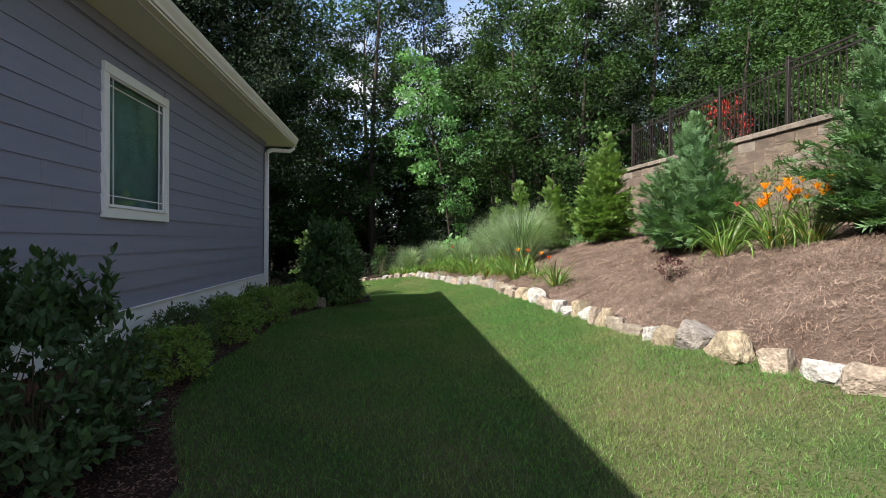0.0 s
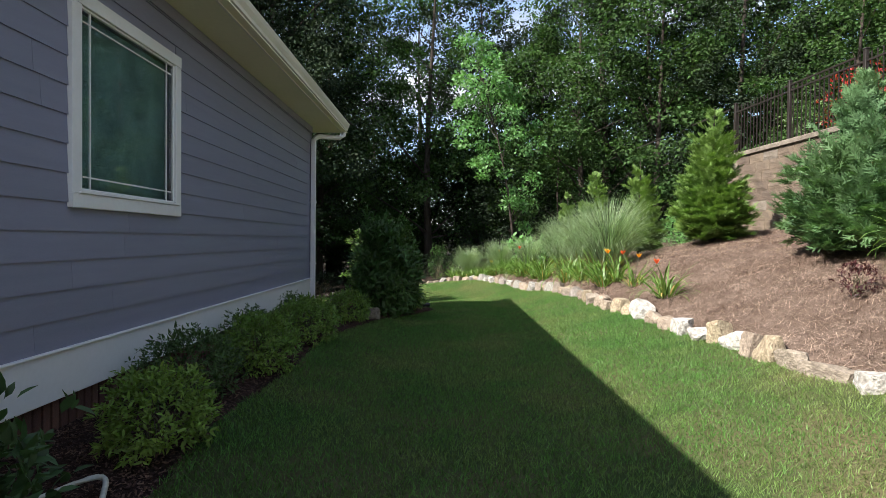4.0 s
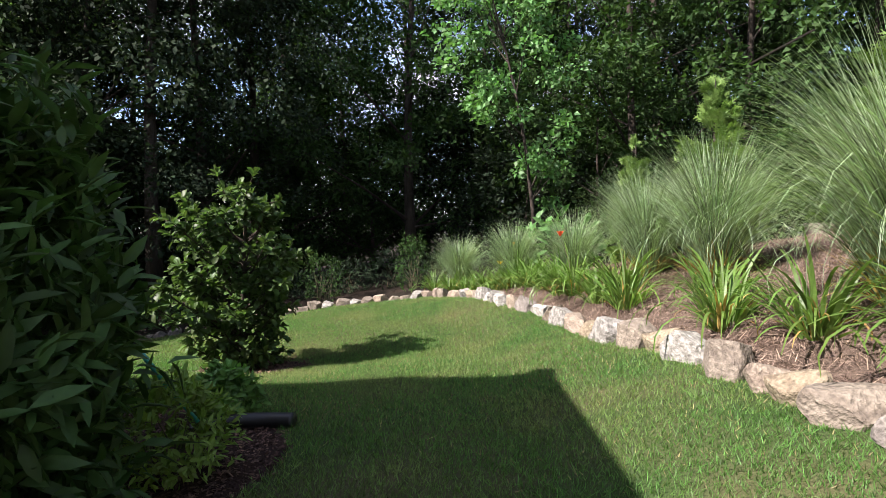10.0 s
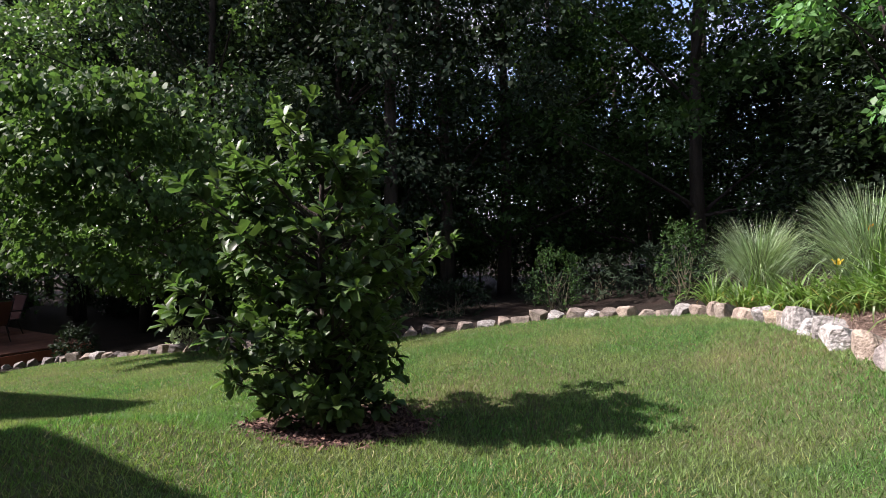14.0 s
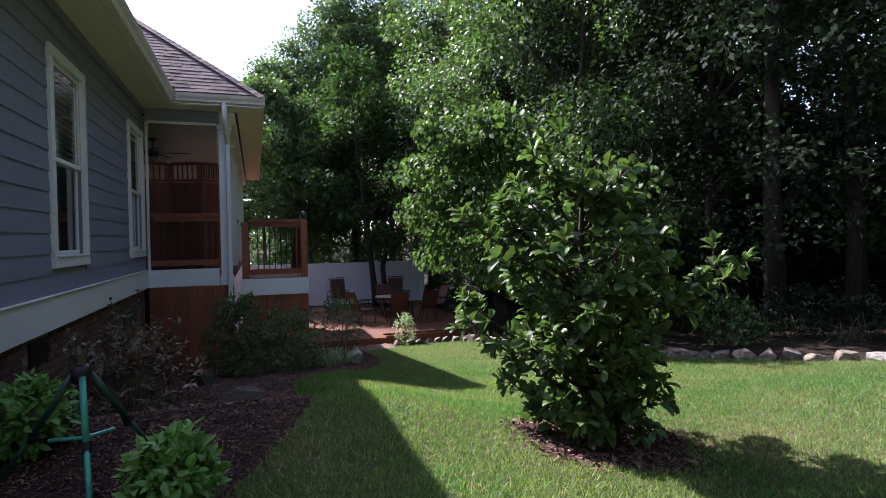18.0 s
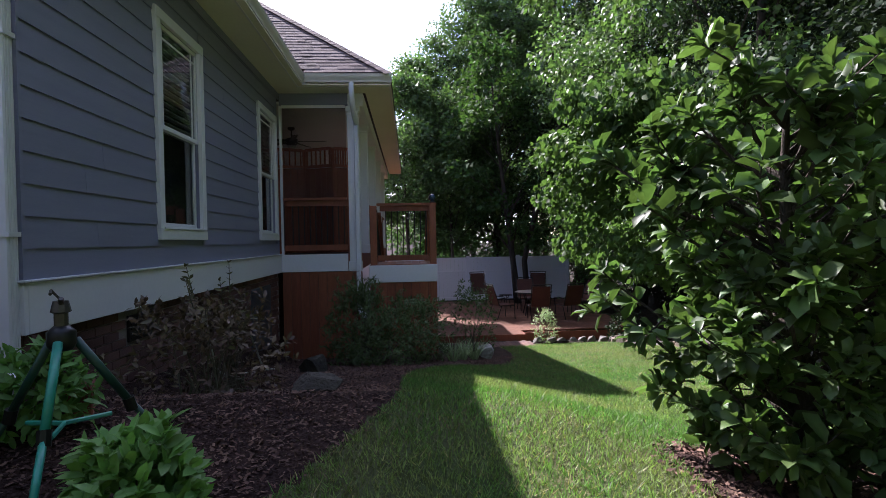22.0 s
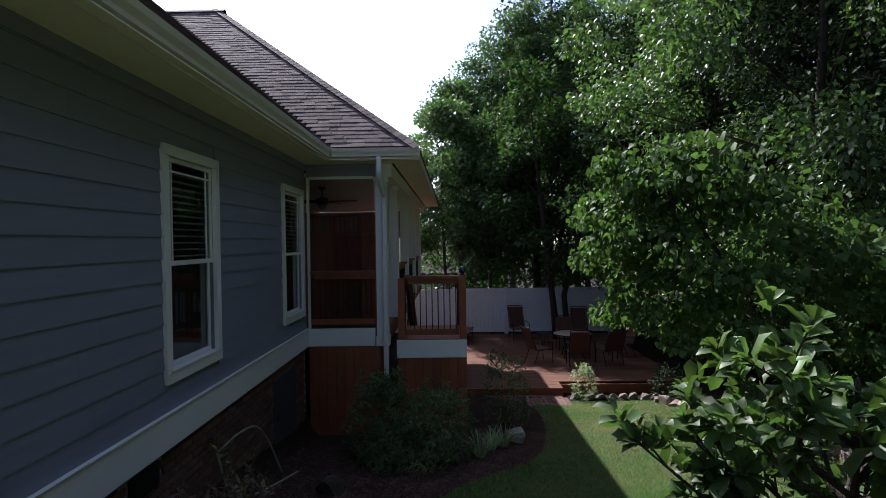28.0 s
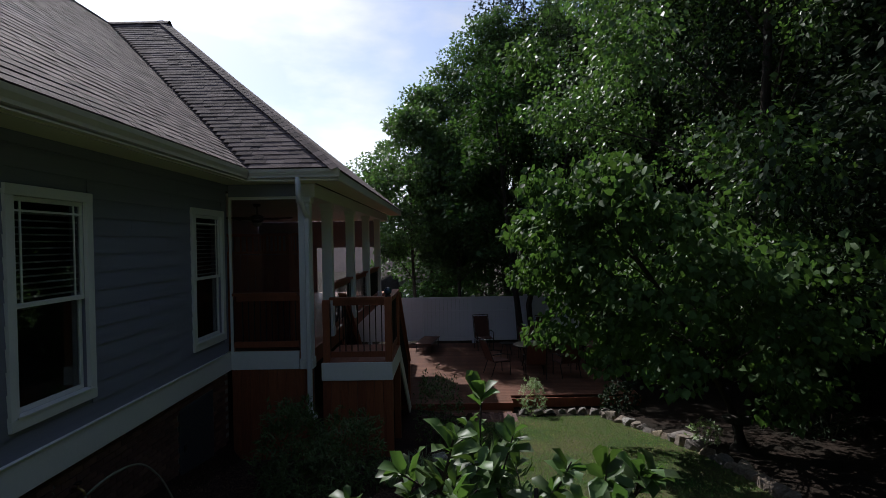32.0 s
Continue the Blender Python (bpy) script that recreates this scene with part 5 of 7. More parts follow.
def shrub(name, at, w, d, h, leaf, n, size, mat, label, category="shrub", seed=1, low=0.03, spikes=0, group="", flat=0.5, rosette=5, rise=0.0):
    """A mounded shrub: twigs from the base, with rosettes of leaves all over an uneven dome."""
    g = np.random.default_rng(seed)
    x, y = at
    z = ground_at(x, y)
    s = thing(name, (x, y, z), label, category, group, turn=0)
    k = n // rosette
    u = unit(g.normal(size=(k, 3)))
    u[:, 2] = np.where(u[:, 2] < -0.75, -u[:, 2], u[:, 2])
    lump = 1 + 0.16 * np.sin(u[:, 0] * 5 + seed) * np.sin(u[:, 1] * 6 + 2 * seed) + 0.10 * g.normal(size=k)
    rad = lump * (0.60 + 0.40 * g.random(k) ** 0.35)
    c = u * rad[:, None] * np.array((w / 2, d / 2, h * 0.58)) + np.array((0, 0, low + h * 0.42))
    c[:, 2] = np.maximum(c[:, 2], 0.03)
    if spikes:
        a = g.random(spikes) * 6.28
        rr = np.sqrt(g.random(spikes)) * 0.4
        top = np.stack([np.cos(a) * rr * w, np.sin(a) * rr * d, h * (0.85 + 0.3 * g.random(spikes))], -1)
        for t in np.linspace(0.0, 1.0, 6):
            c = np.concatenate([c, top * np.array((1, 1, 0.8 + 0.25 * t)) + g.normal(size=top.shape) * 0.012])
            u = np.concatenate([u, np.tile((0, 0, 1.0), (spikes, 1))])
    m = len(c)
    out = unit(u + np.array((0, 0, 0.35)))
    way = unit(np.repeat(out, rosette, 0) * 0.75 + g.normal(size=(m * rosette, 3)) * 0.75 + np.array((0, 0, rise)))
    up = unit(np.repeat(out, rosette, 0) * flat + np.array((0, 0, 0.6)) + g.normal(size=(m * rosette, 3)) * 0.35)
    p = np.repeat(c, rosette, 0) + g.normal(size=(m * rosette, 3)) * size * 0.18
    sz = size * (0.65 + 0.6 * g.random(m * rosette))
    part("foliage", scatter(leaf, p, turns(way, up, sz)), mat, s)
    pick = c[g.choice(m, min(22, m), replace=False)]
    tagged(part("twig_mass", stems_bm(pick * 0.72, 0.12 * w, g, 0.004 + 0.004 * h), STEM, s), kind="stuff")
    return s


def shoots(parent, tips, leaf, size, mat, seed, pairs=9, label=""):
    """Long thin shoots that rise out of a shrub, with small leaves in pairs along their upper part."""
    g = np.random.default_rng(seed)
    bm = bmesh.new()
    P, W = [], []
    for tip in tips:
        tip = np.array(tip, float)
        mid = tip * np.array((0.42, 0.42, 0.62))
        add_tube(bm, [tip * np.array((0.12, 0.12, 0.0)), mid, tip], [0.006, 0.0045, 0.002], 5)
        out = unit(tip - mid)
        for f in np.linspace(0.05, 1.0, pairs):
            side = unit(np.cross(out, g.normal(size=3)))
            for sgn in (-1, 1):
                P.append(mid + (tip - mid) * f)
                W.append(unit(side * sgn + out * 0.7))
    P, W = np.array(P), np.array(W)
    tagged(part("shoot_mass", bm, STEM, parent), kind="stuff")
    up = unit(np.array((0, 0, 0.8)) + g.normal(size=P.shape) * 0.45)
    part("young_foliage", scatter(leaf, P, turns(W, up, size * (0.7 + 0.6 * g.random(len(P))))), mat, parent, label)


def conifer(name, at, h, w, n, mat, label, seed, lean=0.0, spray=0.2, narrow=0.55, full=0.58):
    """A dense cone of flat feathery sprays round a straight stem."""
    g = np.random.default_rng(seed)
    x, y = at
    c = thing(name, (x, y, ground_at(x, y) - 0.02), label, "conifer")
    part("trunk", tube([(0, 0, 0), (0.01, 0.0, h * 0.5), (lean, 0.0, h * 0.98)], [0.03 * w + 0.02, 0.02 * w + 0.012, 0.005], 7), BARK, c)
    nb = max(50, n // 42)
    tb = 1 - np.sqrt(g.random(nb)) * 0.985
    ab = g.random(nb) * 2 * np.pi
    Rb = w / 2 * (np.minimum(1, (1 - tb) ** full * 1.1) * np.minimum(1, 0.66 + tb * 1.7) + 0.02) * (0.74 + 0.36 * g.random(nb)) * (1 + 0.10 * np.sin(ab * 3 + tb * 11 + seed))
    eb = np.radians(12 + 50 * tb + 12 * g.normal(size=nb)) * narrow / 0.55
    dirb = np.stack([np.cos(ab) * np.cos(eb), np.sin(ab) * np.cos(eb), np.sin(eb)], -1)
    tangb = np.stack([-np.sin(ab), np.cos(ab), 0 * ab], -1)
    nrmb = unit(np.cross(tangb, dirb))
    nrmb = nrmb * np.where(nrmb[:, 2:] < 0, -1, 1)
    baseb = np.stack([lean * tb, 0 * tb, 0.05 + tb * h * 0.95 - np.sin(eb) * Rb * 0.6], -1)
    ci = g.integers(0, nb, n)
    sl = 0.30 + 0.70 * g.random(n) ** 0.75
    sg = g.choice((-1.0, 1.0), n)
    off = sg * g.random(n) * (1.05 - sl) * 0.42 * Rb[ci]
    t = tb[ci]
    p = baseb[ci] + dirb[ci] * (Rb[ci] * sl)[:, None] + tangb[ci] * off[:, None] - nrmb[ci] * (0.10 * Rb[ci] * sl ** 2)[:, None] + g.normal(size=(n, 3)) * 0.014
    p[:, 2] = np.maximum(p[:, 2], 0.03)
    way = unit(dirb[ci] * 0.85 + tangb[ci] * (sg * 0.55)[:, None] + np.array((0, 0, 0.22)) + g.normal(size=(n, 3)) * 0.22)
    up = unit(nrmb[ci] + g.normal(size=(n, 3)) * 0.38)
    # one spray: a thin axis with short slanting side twigs
    v, f = [], []
    def blade(px, py, qx, qy, wd):
        dx, dy = qx - px, qy - py
        L = math.hypot(dx, dy)
        ox, oy = -dy / L * wd, dx / L * wd
        i = len(v)
        v.extend([(px - ox, py - oy, 0), (px + ox, py + oy, 0), (qx + ox * 0.2, qy + oy * 0.2, -0.03), (qx - ox * 0.2, qy - oy * 0.2, -0.03)])
        f.append((i, i + 1, i + 2, i + 3))
    blade(0, 0, 0, 1, 0.06)
    for yy, sg in ((0.14, -1), (0.28, 1), (0.44, -1), (0.58, 1)):
        blade(0, yy, sg * (0.40 - 0.25 * yy), yy + 0.32, 0.075)
    sh = (np.array(v, float), np.array(f))
    sz = spray * (0.6 + 0.7 * g.random(n)) * (0.7 + 0.5 * (1 - t))
    part("foliage", scatter(sh, p, turns(way, up, sz, 1.1)), mat, c)
    return c


def tree(name, at, h, spread, first, leaf_n, leaf_size, mat, label, seed, trunk_r=0.14, clumps=70, shape=FAR_LEAF, lean=(0, 0), limbs=14, z=None, droop=0.25, flatness=0.5, clump_r=0.16, bark=None, join=False):
    """A tapered trunk with limbs that carry clumps of leaves; the crown is uneven, with gaps."""
    g = np.random.default_rng(seed)
    x, y = at
    tr = thing(name, (x, y, (ground_at(x, y) if z is None else z) - 0.05), label, "tree")
    k = np.linspace(0, 1, 7)
    spine = np.stack([lean[0] * k ** 1.4 + 0.06 * h * 0.15 * np.sin(k * 5 + seed), lean[1] * k ** 1.4 + 0.06 * h * 0.15 * np.cos(k * 4 + seed), k * h * 0.93], -1)
    rad = [trunk_r * (1.25 if i == 0 else 1.0) * (1 - 0.88 * t) for i, t in enumerate(k)]
    part("trunk", tube(spine, rad, 9), bark or BARK, tr, smooth=True)
    t = first + (1 - first) * g.random(clumps) ** 0.85
    a = g.random(clumps) * 2 * np.pi
    prof = np.sin(np.clip((t - first) / (1 - first), 0, 1) ** 0.7 * np.pi * 0.93 + 0.12) ** 0.7
    reach = spread * prof * (0.25 + 0.75 * g.random(clumps) ** 0.5) * (1 + 0.25 * np.sin(a * 2 + seed))
    base = np.stack([np.interp(t, k, spine[:, i]) for i in range(3)], -1)
    c = base + np.stack([np.cos(a) * reach, np.sin(a) * reach, 0.25 * reach * g.normal(size=clumps)], -1)
    bm = bmesh.new()
    for i in g.choice(clumps, min(limbs, clumps), replace=False):
        tb = max(t[i] - 0.16, first * 0.8)
        b = [np.interp(tb, k, spine[:, j]) for j in range(3)]
        m = [b[0] * 0.5 + c[i][0] * 0.5, b[1] * 0.5 + c[i][1] * 0.5, b[2] * 0.45 + c[i][2] * 0.55]
        r = trunk_r * (1 - tb) * 0.3 + 0.008
        add_tube(bm, [b, m, c[i]], [r, r * 0.6, r * 0.15], 5)
    tagged(part("branchwork", bm, bark or BARK, tr), kind="stuff")
    per = leaf_n // clumps
    ci = np.repeat(np.arange(clumps), per)
    n = len(ci)
    cr = clump_r * spread * (0.7 + 0.7 * g.random(clumps))
    off = ball(n, g) * cr[ci][:, None] * np.array((1.25, 1.25, 0.75))
    p = c[ci] + off
    out = unit(off + 0.4 * (c[ci] - base[ci]) / spread + 1e-6)
    way = unit(out * 0.7 + g.normal(size=(n, 3)) * 0.6 - np.array((0, 0, droop)))
    up = unit(np.array((0, 0, flatness)) + g.normal(size=(n, 3)) * 0.55)
    part("crown", scatter(shape, p, turns(way, up, leaf_size * (0.6 + 0.7 * g.random(n)))), mat, tr)
    return tr


# ---- stone edging ----
def rock_mesh(seed):
    """A weathered fieldstone: a lump cut by a few flat breaks, with worn edges and a rough skin."""
    g = np.random.default_rng(seed)
    bm = bmesh.new()
    bmesh.ops.create_icosphere(bm, subdivisions=4, radius=0.68)
    cuts = [(Vector(unit(g.normal(size=3) * np.array((1, 1, 0.8)))), g.uniform(0.36, 0.50)) for _ in range(5)]
    cuts += [(Vector(unit(np.array(d) + g.normal(size=3) * 0.26)), g.uniform(0.38, 0.48)) for d in ((1, 0, 0), (-1, 0, 0), (0, 1, 0), (0, -1, 0), (0, 0, 1), (0, 0, -1))]
    off = Vector(g.uniform(-20, 20, 3))
    for v in bm.verts:
        for nr, dist in cuts:
            over = v.co.dot(nr) - dist
            if over > 0:
                v.co -= nr * over * 0.97
        v.co *= 1 + 0.05 * noise.noise(v.co * 2.5 + off) + 0.045 * noise.noise(v.co * 6 + off) - 0.08 * max(0.0, noise.noise(v.co * 5 - off) - 0.12) + 0.03 * abs(noise.noise(v.co * 13 + off))
    span = max(max(abs(c) for c in v.co) for v in bm.verts)
    for v in bm.verts:
        v.co *= 0.5 / span
    me = bpy.data.meshes.new("border_stone")
    bm.to_mesh(me)
    bm.free()
    return me


ROCK_MESHES = [[rock_mesh(40 + 7 * k + 3 * j) for j in range(6)] for k in range(6)]
for k in range(6):
    for me in ROCK_MESHES[k]:
        me.materials.append(ROCKS[k])
ROCK_WORDS = ["rough pale quartz edging stone beside the lawn", "tan fieldstone edging the planted slope", "grey angular fieldstone edging the lawn", "ochre lichen-stained edging stone", "pinkish-brown fieldstone edging the lawn", "mottled grey-white boulder edging the lawn"]
gr = random.Random(5)
seg = np.concatenate([[0], np.cumsum(np.hypot(*np.diff(EDGE, axis=0).T))])
START = float(np.interp(2.55, EDGE[:40, 1], seg[:40]))
# length, height above the grass and sort of the stones that can be told apart, along the side lawn and then round its bend
SIDE_STONES = [(0.40, 0.20, 5), (0.26, 0.20, 1), (0.28, 0.15, 0), (0.22, 0.20, 1), (0.52, 0.27, 3), (0.31, 0.28, 2), (0.27, 0.18, 3), (0.27, 0.18, 0), (0.34, 0.15, 4), (0.26, 0.17, 4), (0.19, 0.28, 3), (0.17, 0.25, 1), (0.30, 0.22, 0), (0.18, 0.26, 3), (0.30, 0.17, 0), (0.26, 0.20, 0), (0.28, 0.15, 1),
               (0.30, 0.16, 1), (0.46, 0.27, 0), (0.36, 0.20, 3), (0.28, 0.26, 3), (0.30, 0.17, 1), (0.34, 0.22, 1), (0.28, 0.21, 4), (0.30, 0.24, 3), (0.36, 0.20, 1), (0.30, 0.22, 2), (0.34, 0.22, 4), (0.30, 0.22, 3), (0.28, 0.2, 1)]
BEND_STONES = [(0.50, 0.25, 4), (0.42, 0.23, 5), (0.44, 0.24, 3), (0.44, 0.25, 4), (0.50, 0.28, 5), (0.33, 0.21, 3), (0.44, 0.21, 1), (0.32, 0.25, 5), (0.24, 0.23, 1), (0.46, 0.19, 0), (0.44, 0.23, 2), (0.36, 0.20, 1), (0.48, 0.19, 0), (0.22, 0.23, 5), (0.22, 0.19, 0), (0.28, 0.24, 5), (0.24, 0.17, 4), (0.28, 0.19, 3), (0.24, 0.2, 5)]
given = [(q[0] * (1.32 if k < 18 else 1.0), *q[1:]) for k, q in enumerate(SIDE_STONES)] + BEND_STONES
s = START
k = 0
while s < seg[-1] - 0.2:
    if k < len(given):
        L, hgt, kind = given[k]
    else:
        L, hgt = gr.uniform(0.20, 0.38), gr.uniform(0.12, 0.20)
        kind = gr.choices(range(6), (1, 4, 4, 1, 4, 2))[0]
    k += 1
    s += L * 0.47
    px, py = np.interp(s, seg, EDGE[:, 0]), np.interp(s, seg, EDGE[:, 1])
    q = np.interp(s + 0.1, seg, EDGE[:, 0]) - px, np.interp(s + 0.1, seg, EDGE[:, 1]) - py
    ang = math.degrees(math.atan2(q[1], q[0])) + gr.uniform(-14, 14)
    tall = hgt + 0.10
    me = gr.choice(ROCK_MESHES[kind])
    ob = new("border_stone", me)
    ob.matrix_world = pose(px + gr.uniform(-0.03, 0.03), py, ground_at(px - 0.12, py) - 0.10 + tall * 0.47, gr.uniform(-9, 9), gr.uniform(-9, 9), ang + gr.choice((0, 180))) @ Matrix.Diagonal((L * 1.06, gr.uniform(0.24, 0.32), tall, 1))
    tagged(ob, ROCK_WORDS[kind], "stone", "stone lawn edging")
    s += L * 0.47


def boulder(x, y, lx, ly, lz, kind, turn, label, dz=0.0):
    ob = new("boulder", ROCK_MESHES[kind][(int(abs(x * 10)) + kind) % 5])
    ob.matrix_world = pose(x, y, ground_at(x, y) + lz * 0.3 + dz, 5, -6, turn) @ Matrix.Diagonal((lx, ly, lz, 1))
    return tagged(ob, label, "stone")


boulder(-1.27, 10.35, 0.3, 0.28, 0.25, 4, 20, "brown fieldstone in the foundation bed")
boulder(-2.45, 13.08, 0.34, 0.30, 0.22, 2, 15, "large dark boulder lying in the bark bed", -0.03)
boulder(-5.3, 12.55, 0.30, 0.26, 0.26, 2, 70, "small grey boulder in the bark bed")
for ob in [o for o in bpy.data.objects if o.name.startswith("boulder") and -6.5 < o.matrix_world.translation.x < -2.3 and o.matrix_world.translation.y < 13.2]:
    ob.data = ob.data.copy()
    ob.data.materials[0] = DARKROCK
boulder(-8.12, 14.79, 0.34, 0.28, 0.3, 0, 10, "pale stone at the edge of the bed", 0.03)

# ---- retaining wall with iron fence ----
SKEW = 2.87
wall = thing("retaining_wall", (6.9, 0, -0.17), "tan split-face block retaining wall above the slope", "retaining wall", kind="structure", turn=SKEW)
WALL_END = 14.85
part("core", box((0.12, -6, 0.6), (0.4, WALL_END - 0.05, 3.26)), BLOCK, wall)
gw = random.Random(21)
BLOCKS = []
for k in range(6):
    bm = bmesh.new()
    add_box(bm, (-0.012, 0.004, 0.003), (0.16, 0.446, 0.197))
    bmesh.ops.subdivide_edges(bm, edges=bm.edges, cuts=2, use_grid_fill=True)
    for v in bm.verts:
        if v.co.x < 0.0:
            edge = min(v.co.y - 0.0, 0.45 - v.co.y, v.co.z, 0.2 - v.co.z)
            v.co.x += -0.007 * (edge > 0.02) + gw.uniform(-0.006, 0.006)
    me = bpy.data.meshes.new("block")
    bm.to_mesh(me)
    bm.free()
    me.materials.append(BLOCK)
    pale = me.copy()
    pale.materials[0] = BLOCK_PALE
    BLOCKS.append((me, pale))
for row in range(11):
    z = 3.3 - 0.2 * (row + 1)
    y = 4.6 + (0.22 if row % 2 else 0)
    while y < WALL_END - 0.3:
        me = gw.choice(BLOCKS)[1 if gw.random() < (0.42 if row in (0, 9, 10) else 0.12) else 0]
        b = new("block", me)
        b.parent = wall
        b.location = (-0.012 * (row), y, z)
        y += 0.45
y = 3.0
while y < WALL_END:
    part("capstone", box((-0.06, y + 0.003, 3.302), (0.36, y + 0.597, 3.40), 0.012), BLOCK_PALE, wall)
    y += 0.6

fence = thing("iron_fence", (7.22, 0, 3.03), "dark bronze metal picket fence on top of the retaining wall", "fence", turn=SKEW)
posts = [(-1.76 + 1.83 * k) for k in range(10)]
for k, y in enumerate(posts):
    part("post", box((-0.032, y - 0.032, 0), (0.032, y + 0.032, 1.42), 0.004), BRONZE, fence)
    part("post_cap", box((-0.04, y - 0.04, 1.42), (0.04, y + 0.04, 1.45), 0.008), BRONZE, fence)
    if k:
        for h in (0.12, 1.22, 1.34):
            part("rail", box((-0.014, posts[k - 1] + 0.033, h), (0.014, y - 0.033, h + 0.03)), BRONZE, fence)
        if y > 2:
            picket = None
            for j in range(1, 16):
                yy = posts[k - 1] + j * 1.83 / 16
                if picket is None:
                    picket = part("picket", box((-0.008, -0.008, 0.06), (0.008, 0.008, 1.37)), BRONZE, fence).data
                    fence.children[-1].location.y = yy
                else:
                    o = new("picket", picket)
                    o.parent = fence
                    o.location.y = yy

# low blocks that step down past the wall's end
low = thing("low_block_row", (6.25, 15.5, ground_at(6.2, 15.6)), "short row of tan wall blocks stepping down the slope", "retaining wall")
for k in range(6):
    o = new("block", BLOCKS[k % 6][k % 2])
    o.parent = low
    o.location = (-0.1 * k, -0.3 + 0.45 * k, -0.05)

# ---- conifers on the slope ----
def top_at(x, y, z):
    return z - ground_at(x, y)


conifer("arborvitae", (4.47, 11.58), top_at(4.47, 11.58, 3.68), 1.32, 17000, CONIFER, "tall yellow-green arborvitae on the pine straw slope", 3, spray=0.105, full=0.47)
conifer("arborvitae", (4.05, 13.94), top_at(4.05, 13.94, 3.08), 1.05, 8500, CONIFER, "young yellow-green arborvitae behind the grasses", 4, spray=0.11, full=0.47)
conifer("arborvitae", (3.87, 16.76), top_at(3.87, 16.76, 3.16), 1.1, 8000, CONIFER, "young arborvitae behind the ornamental grasses", 5, spray=0.15, full=0.47)
conifer("arborvitae", (3.69, 19.29), top_at(3.69, 19.29, 2.95), 0.9, 5200, CONIFER, "small young arborvitae near the woods", 6, spray=0.15, full=0.47)
conifer("leyland_cypress", (4.60, 8.35), top_at(4.6, 8.35, 3.32), 1.9, 18000, CYPRESS, "broad blue-green cypress on the slope", 8, spray=0.115, narrow=0.95, full=0.44)
conifer("leyland_cypress", (5.55, 5.75), 3.3, 2.1, 13000, CYPRESS, "broad blue-green cypress close to the wall", 9, spray=0.14, narrow=0.95, full=0.44)


# ---- ornamental grasses and daylilies ----
def grass_clump(at, h, spread, n, seed, label="arching silvery ornamental grass clump on the slope"):
    g = np.random.default_rng(seed)
    x, y = at
    c = thing("ornamental_grass", (x, y, ground_at(x, y) - 0.02), label, "grass clump", "ornamental grasses")
    part("blades", arching(n, 0.20 * spread, h, spread * 1.12, 0.0058, 9, 2.5, g), PLUME, c)
    part("inner_blades", arching(n * 2 // 3, 0.16 * spread, h * 1.06, spread * 0.75, 0.0058, 8, 1.2, g), PLUME, c)
    part("dry_base", arching(n // 10, 0.2 * spread, h * 0.3, spread * 0.7, 0.012, 4, 1.5, g), DEADLEAF, c)
    return c


for seed_, x, y, top_z, wide, n_ in ((1, 2.94, 12.47, 2.12, 0.86, 1900), (2, 3.0, 14.9, 2.0, 0.72, 1500), (3, 2.75, 16.0, 1.85, 0.66, 1200), (9, 3.15, 17.3, 1.95, 0.62, 900), (4, 2.15, 17.15, 1.42, 0.42, 1000), (5, 1.50, 18.6, 1.30, 0.52, 1400), (6, 0.62, 20.25, 1.08, 0.50, 1200)):
    grass_clump((x, y), (top_z - ground_at(x, y)) * 1.04, wide, n_, seed_)


def daylily(at, h, seed, flowers=(), n=42, dry=8, label="strappy green daylily clump with yellowing leaves"):
    g = np.random.default_rng(seed)
    x, y = at
    c = thing("daylily", (x, y, ground_at(x, y) - 0.01), label, "daylily", "daylilies on the slope")
    part("leaves", arching(n * 3 // 2, 0.11, h * 1.05, h * 1.5, 0.024, 8, 2.5, g), STRAP, c)
    part("withered_leaves", arching(dry, 0.1, h * 0.6, h * 0.7, 0.02, 6, 2.6, g), DEADLEAF, c)
    for i, (mat, hh) in enumerate(flowers):
        a = g.random() * 6.28
        top = (math.cos(a) * 0.17, math.sin(a) * 0.17, h * hh)
        stalk = part("flower_stalk", tube([(0, 0, 0.02), (top[0] * 0.4, top[1] * 0.4, top[2] * 0.6), top], [0.006, 0.005, 0.004], 5), STEM, c)
        aa = np.arange(6) / 6 * 6.28 + g.random()
        way = np.stack([np.cos(aa), np.sin(aa), np.full(6, 1.5)], -1)
        part("flower", scatter(leaf_shape(0.26, 0.1, 0.05), np.tile(np.array(top), (6, 1)), turns(way, np.tile((0, 0, 1.0), (6, 1)), np.full(6, 0.115 if len(flowers) > 4 else 0.088))), mat, stalk)
    return c


gl = random.Random(9)
spots = [(2.56, 11.74, 0.58), (2.50, 12.63, 0.54), (2.36, 13.42, 0.62), (2.18, 15.0, 0.60), (1.94, 16.2, 0.62), (1.92, 16.9, 0.5), (1.52, 17.9, 0.52), (1.25, 18.5, 0.48), (0.95, 19.2, 0.46), (0.45, 19.95, 0.42), (0.15, 20.25, 0.40), (1.75, 17.2, 0.5), (2.62, 14.05, 0.5), (2.32, 15.7, 0.48), (0.75, 19.6, 0.42), (1.08, 18.85, 0.44), (1.7, 18.2, 0.45), (2.06, 15.6, 0.52), (1.84, 16.55, 0.5), (1.62, 17.45, 0.5), (1.38, 18.15, 0.46), (2.5, 11.2, 0.5)]
